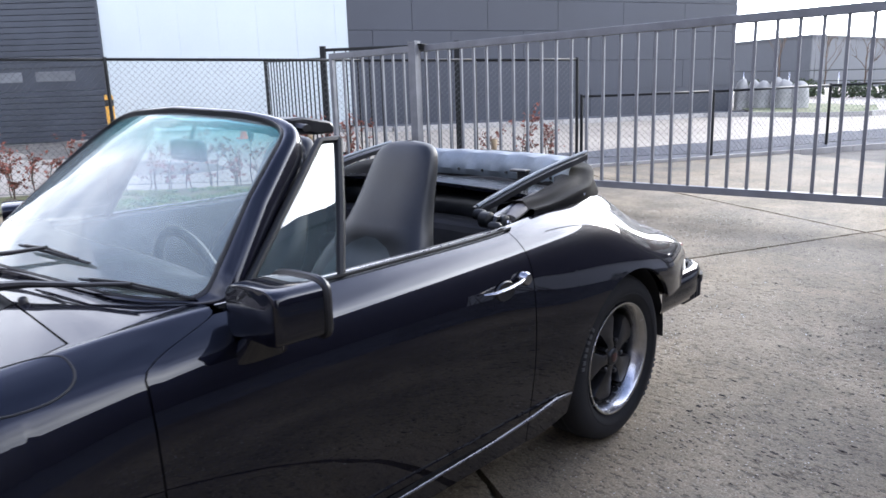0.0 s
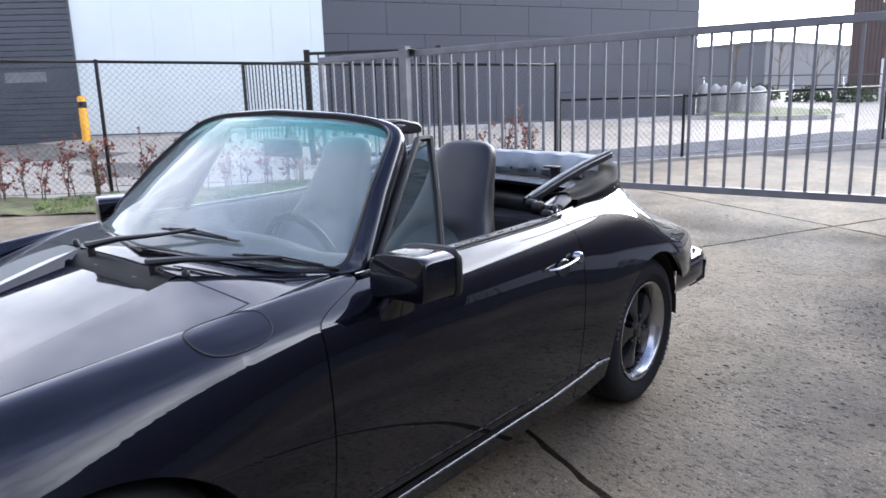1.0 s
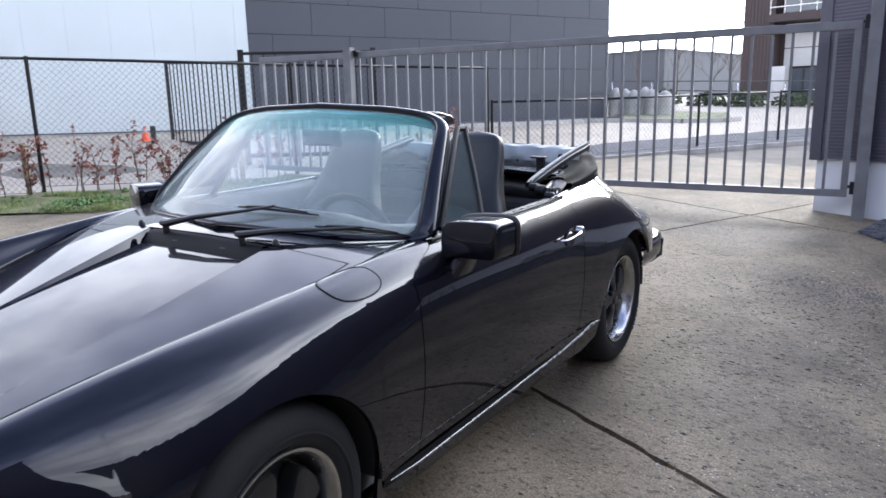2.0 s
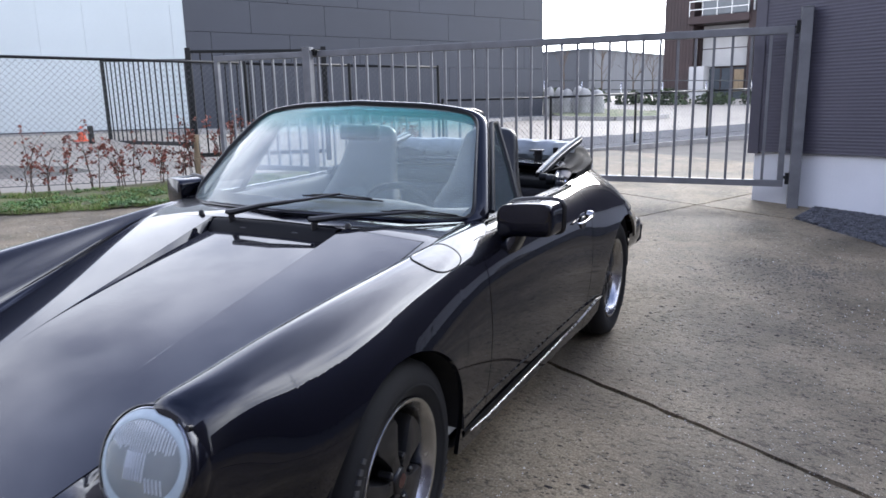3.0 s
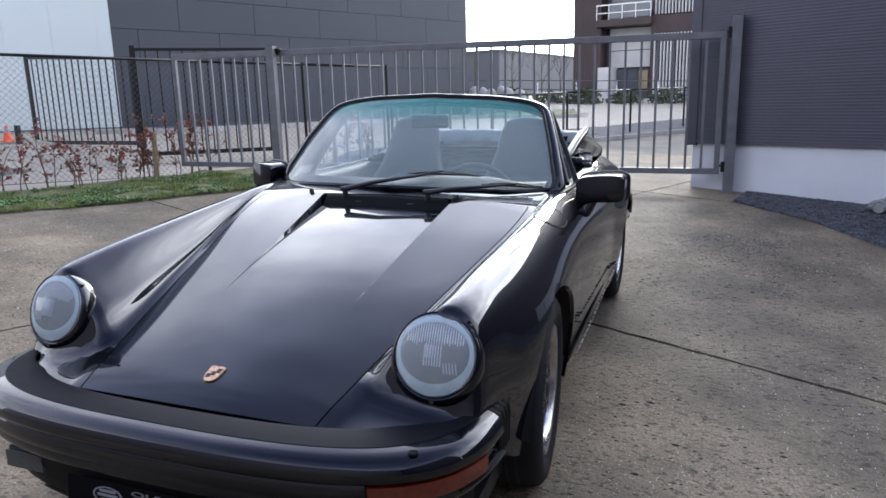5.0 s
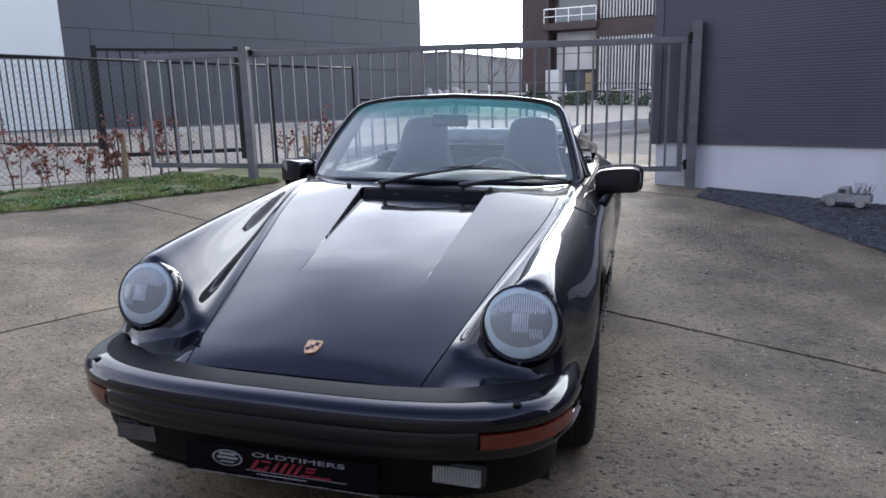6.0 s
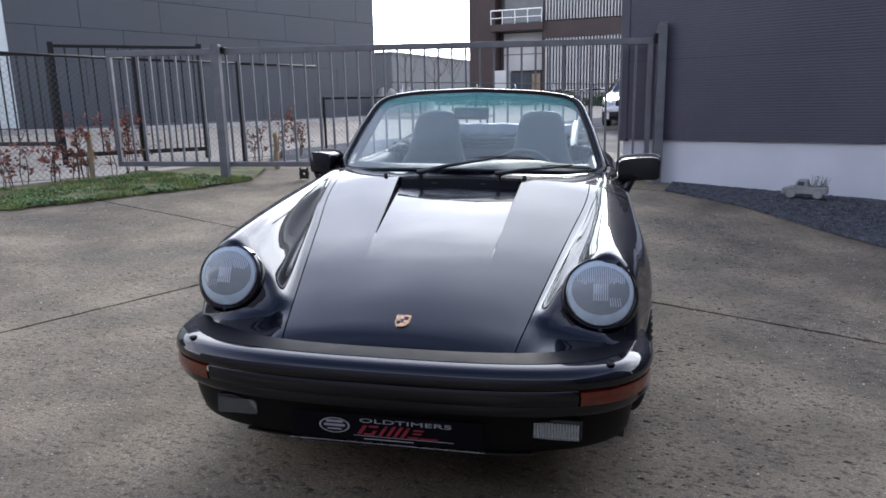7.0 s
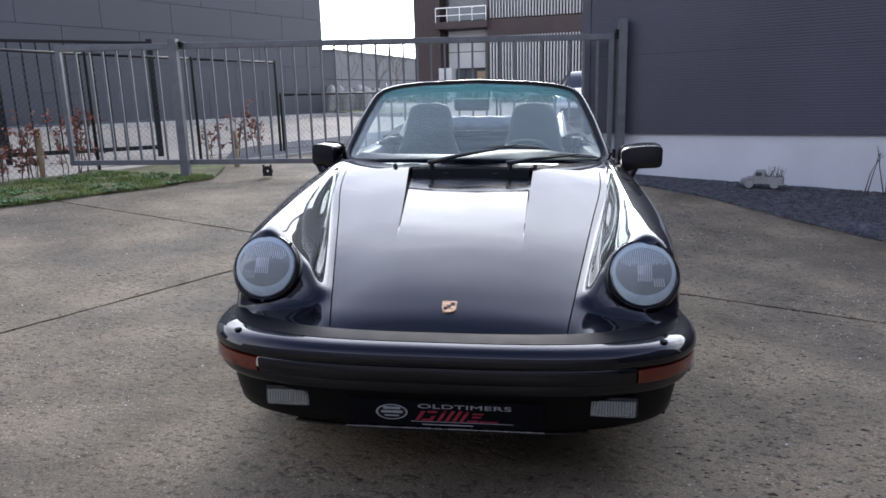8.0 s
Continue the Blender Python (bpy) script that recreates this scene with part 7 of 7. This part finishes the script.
for row, (z0, z1) in enumerate(((0.95, 5.3), (6.5, 9.2))):
    me = None
    for k in range(66):
        x = 5.6 + k * 0.21
        if me is None:
            o = part("fin", boxes((-0.04, 0.04, -0.25, 0.02, z0, z1)), PALE_WALL, flats, "pale vertical fin", smooth=False)
            me = o.data
        else:
            o = new("fin", me)
            o.parent = flats
        o.location.x = x
    part("floor_band", boxes((5.35, 21, -0.2, 0.06, z1 + 0.02, z1 + 1.1)), BROWN_CLAD, flats, smooth=False)
part("roof_slab", boxes((-0.1, 21.1, -10, 0.2, 12, 12.4)), BROWN_CLAD, flats, smooth=False)

# far hall and wooded ridge
fh = root("far_hall", wall_frame((-62.6, 101.4), (-31.4, 95.0)), "long low pale grey hall in the distance", "building")
part("wall", boxes((0, 31.85, -80, 0, 0, 8.0)), FAR_HALL, fh, smooth=False)
part("roof_edge", boxes((-0.2, 32.0, -80, 0.25, 8.0, 8.3)), FAR_HALL, fh, smooth=False)
for k in range(8):
    part("bay", boxes((k * 4 + 0.1, k * 4 + 3.8, 0, 0.12, 1.0, 7.9)), FAR_HALL, fh, smooth=False)
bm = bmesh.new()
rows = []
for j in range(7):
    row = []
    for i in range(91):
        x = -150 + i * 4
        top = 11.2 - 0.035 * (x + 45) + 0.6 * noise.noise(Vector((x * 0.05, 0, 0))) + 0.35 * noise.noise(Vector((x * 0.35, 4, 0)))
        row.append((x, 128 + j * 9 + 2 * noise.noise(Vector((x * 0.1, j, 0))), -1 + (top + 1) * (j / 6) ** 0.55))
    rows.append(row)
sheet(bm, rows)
# distance haze is put into the ridge's pale blue-grey colour
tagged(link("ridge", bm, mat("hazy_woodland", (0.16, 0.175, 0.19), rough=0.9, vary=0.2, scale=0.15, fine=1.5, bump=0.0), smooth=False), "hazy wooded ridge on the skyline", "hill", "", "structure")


def far_tree(x, y, h, seed):
    """Bare winter tree far off."""
    rnd = random.Random(seed)
    t = root("bare_tree", Matrix.Translation((x, y, 0.8)), "bare winter tree on the skyline", "tree", "bare trees")
    trunk, twigs = bmesh.new(), bmesh.new()
    tube(trunk, [(0, 0, 0), (0.1, 0, h * 0.25), (0, 0.05, h * 0.5), (0.15, 0, h * 0.7)], [0.12, 0.09, 0.06, 0.03], 6)

    def grow(o, d, r, depth):
        """A limb that wanders and forks."""
        mid = o + d * 0.5 + Vector((rnd.uniform(-0.12, 0.12), rnd.uniform(-0.12, 0.12), 0)) * d.length
        e = o + d
        tube(twigs, [o, mid, e], [r, r * 0.75, r * 0.45], 4)
        if depth:
            for _ in range(rnd.randint(2, 3)):
                f = d * rnd.uniform(0.45, 0.75) + Vector((rnd.uniform(-1, 1), rnd.uniform(-1, 1), rnd.uniform(-0.1, 0.8))) * d.length * 0.38
                grow(o + d * rnd.uniform(0.55, 1.0), f, r * 0.5, depth - 1)

    for k in range(9):
        z = h * rnd.uniform(0.25, 0.68)
        a = rnd.uniform(0, 6.28)
        grow(Vector((0.05, 0.02, z)), Vector((math.cos(a) * 0.55, math.sin(a) * 0.55, rnd.uniform(0.6, 1.1))) * (h - z) * 0.42, 0.035, 3)
    part("trunk", trunk, TWIG, t)
    part("crown", twigs, TWIG, t)


for k, (x, y, h) in enumerate(((-27.5, 88, 9.4), (-24.5, 92, 8.2), (-31.5, 85, 8.6), (-21.5, 90, 7.4))):
    far_tree(x, y, h, 50 + k)
mast = root("lamp_mast", Matrix.Translation((-26.0, 80, 0.8)), "thin street-lamp mast against the sky", "street lamp")
part("pole", tube(bmesh.new(), [(0, 0, 0), (0, 0, 9.2)], [0.07, 0.04], 8), STEEL_GREY, mast)
part("head", boxes((-0.1, 0.6, -0.08, 0.08, 9.15, 9.25)), STEEL_GREY, mast, smooth=False)

# railing along the far side of the road
rl = root("road_railing", Matrix.Identity(4), "galvanised railing along the far side of the road", "railing")
for a, b in (((-16, 33.5), (-2, 34.5)), ((-2, 34.5), (9, 35.2))):
    for z in (0.55, 1.0):
        part("rail", tube(bmesh.new(), [(a[0], a[1], ground_z(*a) + z), (b[0], b[1], ground_z(*b) + z)], 0.025, 6), GALV, rl)
    for k in range(8):
        x, y = a[0] + (b[0] - a[0]) * k / 7, a[1] + (b[1] - a[1]) * k / 7
        part("upright", tube(bmesh.new(), [(x, y, ground_z(x, y) - 0.1), (x, y, ground_z(x, y) + 1.02)], 0.03, 6), POLISHED, rl)


def shrub(x, y, r, h, seed):
    rnd = random.Random(seed)
    s = root("low_shrub", Matrix.Translation((x, y, ground_z(x, y))), "low dark shrub beside the road", "shrub", "roadside shrubs")
    bm = bmesh.new()
    for _ in range(420):
        a, q = rnd.uniform(0, 6.28), rnd.random() ** 0.6
        c = Vector((math.cos(a) * r * q, math.sin(a) * r * q * 0.6, h * rnd.random() * (1 - 0.5 * q)))
        u = Vector((rnd.uniform(-1, 1), rnd.uniform(-1, 1), rnd.uniform(-1, 1))).normalized() * 0.09
        w = u.cross(Vector((rnd.uniform(-1, 1), rnd.uniform(-1, 1), rnd.uniform(-1, 1)))).normalized() * 0.06
        bm.faces.new([bm.verts.new(v) for v in (c - u, c + w, c + u, c - w)])
    part("foliage", bm, SHRUB, s, smooth=False)
    part("stem", tube(bmesh.new(), [(0, 0, -0.05), (0, 0, h * 0.6)], [0.04, 0.015], 6), TWIG, s)


for k in range(10):
    shrub(-13 + k * 1.9, 32.6 + 0.3 * (k % 3), 0.9, 0.7 + 0.15 * (k % 2), 70 + k)


# ---- white car parked on the road ----
def parked_car(m):
    c = root("parked_car", m, "white saloon car parked beyond the gate", "car")
    zt = curve([(-2.1, 0.55), (-1.95, 0.68), (-1.5, 0.80), (-0.85, 0.93), (-0.35, 1.25), (0.1, 1.44), (0.9, 1.44), (1.5, 1.2), (1.9, 1.0), (2.15, 0.85)])
    hw = curve([(-2.1, 0.62), (-1.9, 0.80), (-1.2, 0.88), (1.4, 0.88), (2.15, 0.72)])
    bm = bmesh.new()
    rows = []
    for k in range(45):
        y = -2.1 + 4.25 * k / 44
        w, z = hw(y), zt(y)
        shoulder = min(z, 0.93)
        tw = w - max(0, z - 0.93) * 0.45
        zb = 0.22
        for yc in (-1.3, 1.3):
            if abs(y - yc) < 0.36:
                zb = max(zb, 0.32 + math.sqrt(max(0, 0.36**2 - (y - yc) ** 2)))
        half = [(0, z), (tw * 0.6, z - 0.01), (tw * 0.88, z - 0.05), (w * 0.97, shoulder - 0.03), (w, 0.7 if zb < 0.68 else 0.72), (w, max(0.5, zb)), (w * 0.98, zb)]
        rows.append([(-x, y, q) for x, q in half[:0:-1]] + [(x, y, q) for x, q in half])
    sheet(bm, rows)
    part("body", bm, WHITE_CAR, c)
    part("underbody", boxes((-0.8, 0.8, -1.95, 2.0, 0.18, 0.6)), TRIM, c, smooth=False)
    bm = bmesh.new()
    sheet(bm, [[(x * (hw(y) - max(0, zt(y) - 0.93) * 0.45) * 0.84, y, zt(y) + 0.006 - 0.012 * x * x) for x in (-1, -0.5, 0, 0.5, 1)] for y in (-0.80, -0.6, -0.35, -0.1, 0.05)])
    part("windscreen", bm, DARK_GLASS, c)
    for s in (1, -1):
        bm = bmesh.new()
        sheet(bm, [[(s * (0.885 - 0.45 * max(0, q - 0.93)), y, q) for q in (0.95, min(1.36, zt(y) - 0.06))] for y in (-0.55, -0.2, 0.2, 0.6, 1.0, 1.35)])
        part("side_window", bm, DARK_GLASS, c)
        part("headlight", boxes((s * 0.66 - 0.16, s * 0.66 + 0.16, -2.03, -1.85, 0.60, 0.73)), LENS, c, smooth=False, bevel=0.03)
        part("wing_mirror", boxes((s * 0.98 - 0.09, s * 0.98 + 0.09, -0.62, -0.5, 0.94, 1.07)), WHITE_CAR, c, smooth=False, bevel=0.03)
        for yc in (-1.3, 1.3):
            w = part("wheel", turned(bmesh.new(), [(-0.2, 0.2), (-0.2, 0.3), (-0.17, 0.32), (-0.03, 0.32), (0.0, 0.3), (0.0, 0.22), (-0.03, 0.2), (-0.04, 0.0)], 24, Matrix.Translation((s * 0.87, yc, 0.32)) @ Matrix.Scale(s, 4, (1, 0, 0))), TYRE, c)
            part("wheel_cover", turned(bmesh.new(), [(-0.01, 0.21), (-0.005, 0.2), (-0.03, 0.0)], 20, Matrix.Translation((s * 0.87, yc, 0.32)) @ Matrix.Scale(s, 4, (1, 0, 0))), POLISHED, w)
    part("grille", boxes((-0.45, 0.45, -2.09, -1.98, 0.56, 0.72)), TRIM, c, smooth=False, bevel=0.02)
    part("lower_grille", boxes((-0.6, 0.6, -2.12, -1.98, 0.28, 0.40)), TRIM, c, smooth=False, bevel=0.02)
    part("bumper", boxes((-0.78, 0.78, -2.13, -1.95, 0.40, 0.54)), WHITE_CAR, c, smooth=False, bevel=0.05)


parked_car(Matrix.Translation((-0.36, 18.75, ground_z(-0.36, 18.75))) @ Matrix.Rotation(radians(-8), 4, "Z"))

# ---- stone toy pick-up on the gravel ----
tx, ty = 0.88, 5.72
toy = root("stone_planter", Matrix.Translation((tx, ty, ground_z(tx, ty) + 0.03)) @ Matrix.Rotation(radians(-20), 4, "Z"), "weathered pale stone planter shaped like a small pick-up truck", "planter")
bm = bmesh.new()
prof = [(-0.24, 0.05), (-0.235, 0.10), (-0.12, 0.125), (-0.08, 0.20), (0.02, 0.205), (0.035, 0.13), (0.22, 0.13), (0.225, 0.05)]
rows = []
for y in (-0.095, -0.085, 0.085, 0.095):
    ins = 0.92 if abs(y) > 0.09 else 1.0
    rows.append([(x * ins, y, 0.12 + (z - 0.12) * ins) for x, z in prof + prof[:1]])
g = sheet(bm, rows)
bm.faces.new(g[0][:-1])
bm.faces.new(g[-1][:-1][::-1])
part("body", bm, STONE, toy, smooth=False, bevel=0.008)
for x in (-0.14, 0.13):
    for y in (-0.09, 0.09):
        part("wheel", turned(bmesh.new(), [(-0.018, 0.0), (-0.018, 0.044), (-0.01, 0.05), (0.01, 0.05), (0.018, 0.044), (0.018, 0.0)], 18, Matrix.Translation((x, y, 0.05)) @ Matrix.Rotation(radians(90), 4, "Z")), STONE, toy)
        part("mudguard", tube(bmesh.new(), [(x + 0.06 * math.cos(a), y, 0.055 + 0.06 * math.sin(a)) for a in [math.pi * k / 8 for k in range(9)]], 0.012, 6), STONE, toy)
part("window", boxes((-0.075, -0.01, -0.098, 0.098, 0.145, 0.19)), PANE, toy, smooth=False, bevel=0.004)
bm = bmesh.new()
rnd = random.Random(3)
for k in range(26):
    x, y = rnd.uniform(0.05, 0.2), rnd.uniform(-0.07, 0.07)
    e = Vector((x + rnd.uniform(-0.06, 0.06), y + rnd.uniform(-0.05, 0.05), rnd.uniform(0.17, 0.25)))
    tube(bm, [(x, y, 0.12), e], [0.003, 0.0015], 4)
    bm.faces.new([bm.verts.new(v) for v in (e + Vector((-0.012, 0, 0)), e + Vector((0, 0.01, 0.006)), e + Vector((0.012, 0, 0.004)), e + Vector((0, -0.01, 0.004)))])
part("greenery", bm, SHRUB, toy, "sparse small plants", smooth=False)


def bare_twigs(x, y, h, seed):
    rnd = random.Random(seed)
    t = root("bare_shrub", Matrix.Translation((x, y, ground_z(x, y))), "bare upright twigs by the wall", "shrub", "bare shrubs")
    bm = bmesh.new()
    for _ in range(8):
        o = Vector((rnd.uniform(-0.22, 0.22), rnd.uniform(-0.08, 0.08), 0))
        e = o + Vector((rnd.uniform(-0.15, 0.15), rnd.uniform(-0.1, 0.1), h * rnd.uniform(0.6, 1)))
        m = o.lerp(e, 0.55) + Vector((rnd.uniform(-0.04, 0.04), 0, 0))
        tube(bm, [o, m, e], [0.007, 0.005, 0.002], 5)
        for _ in range(3):
            b = m.lerp(e, rnd.random())
            tube(bm, [b, b + Vector((rnd.uniform(-0.08, 0.08), rnd.uniform(-0.05, 0.05), rnd.uniform(0.04, 0.12)))], [0.003, 0.001], 4)
    part("twig", bm, BRASS_ROD, t)


bare_twigs(2.05, 5.35, 0.62, 1)
bare_twigs(2.55, 5.2, 0.55, 2)
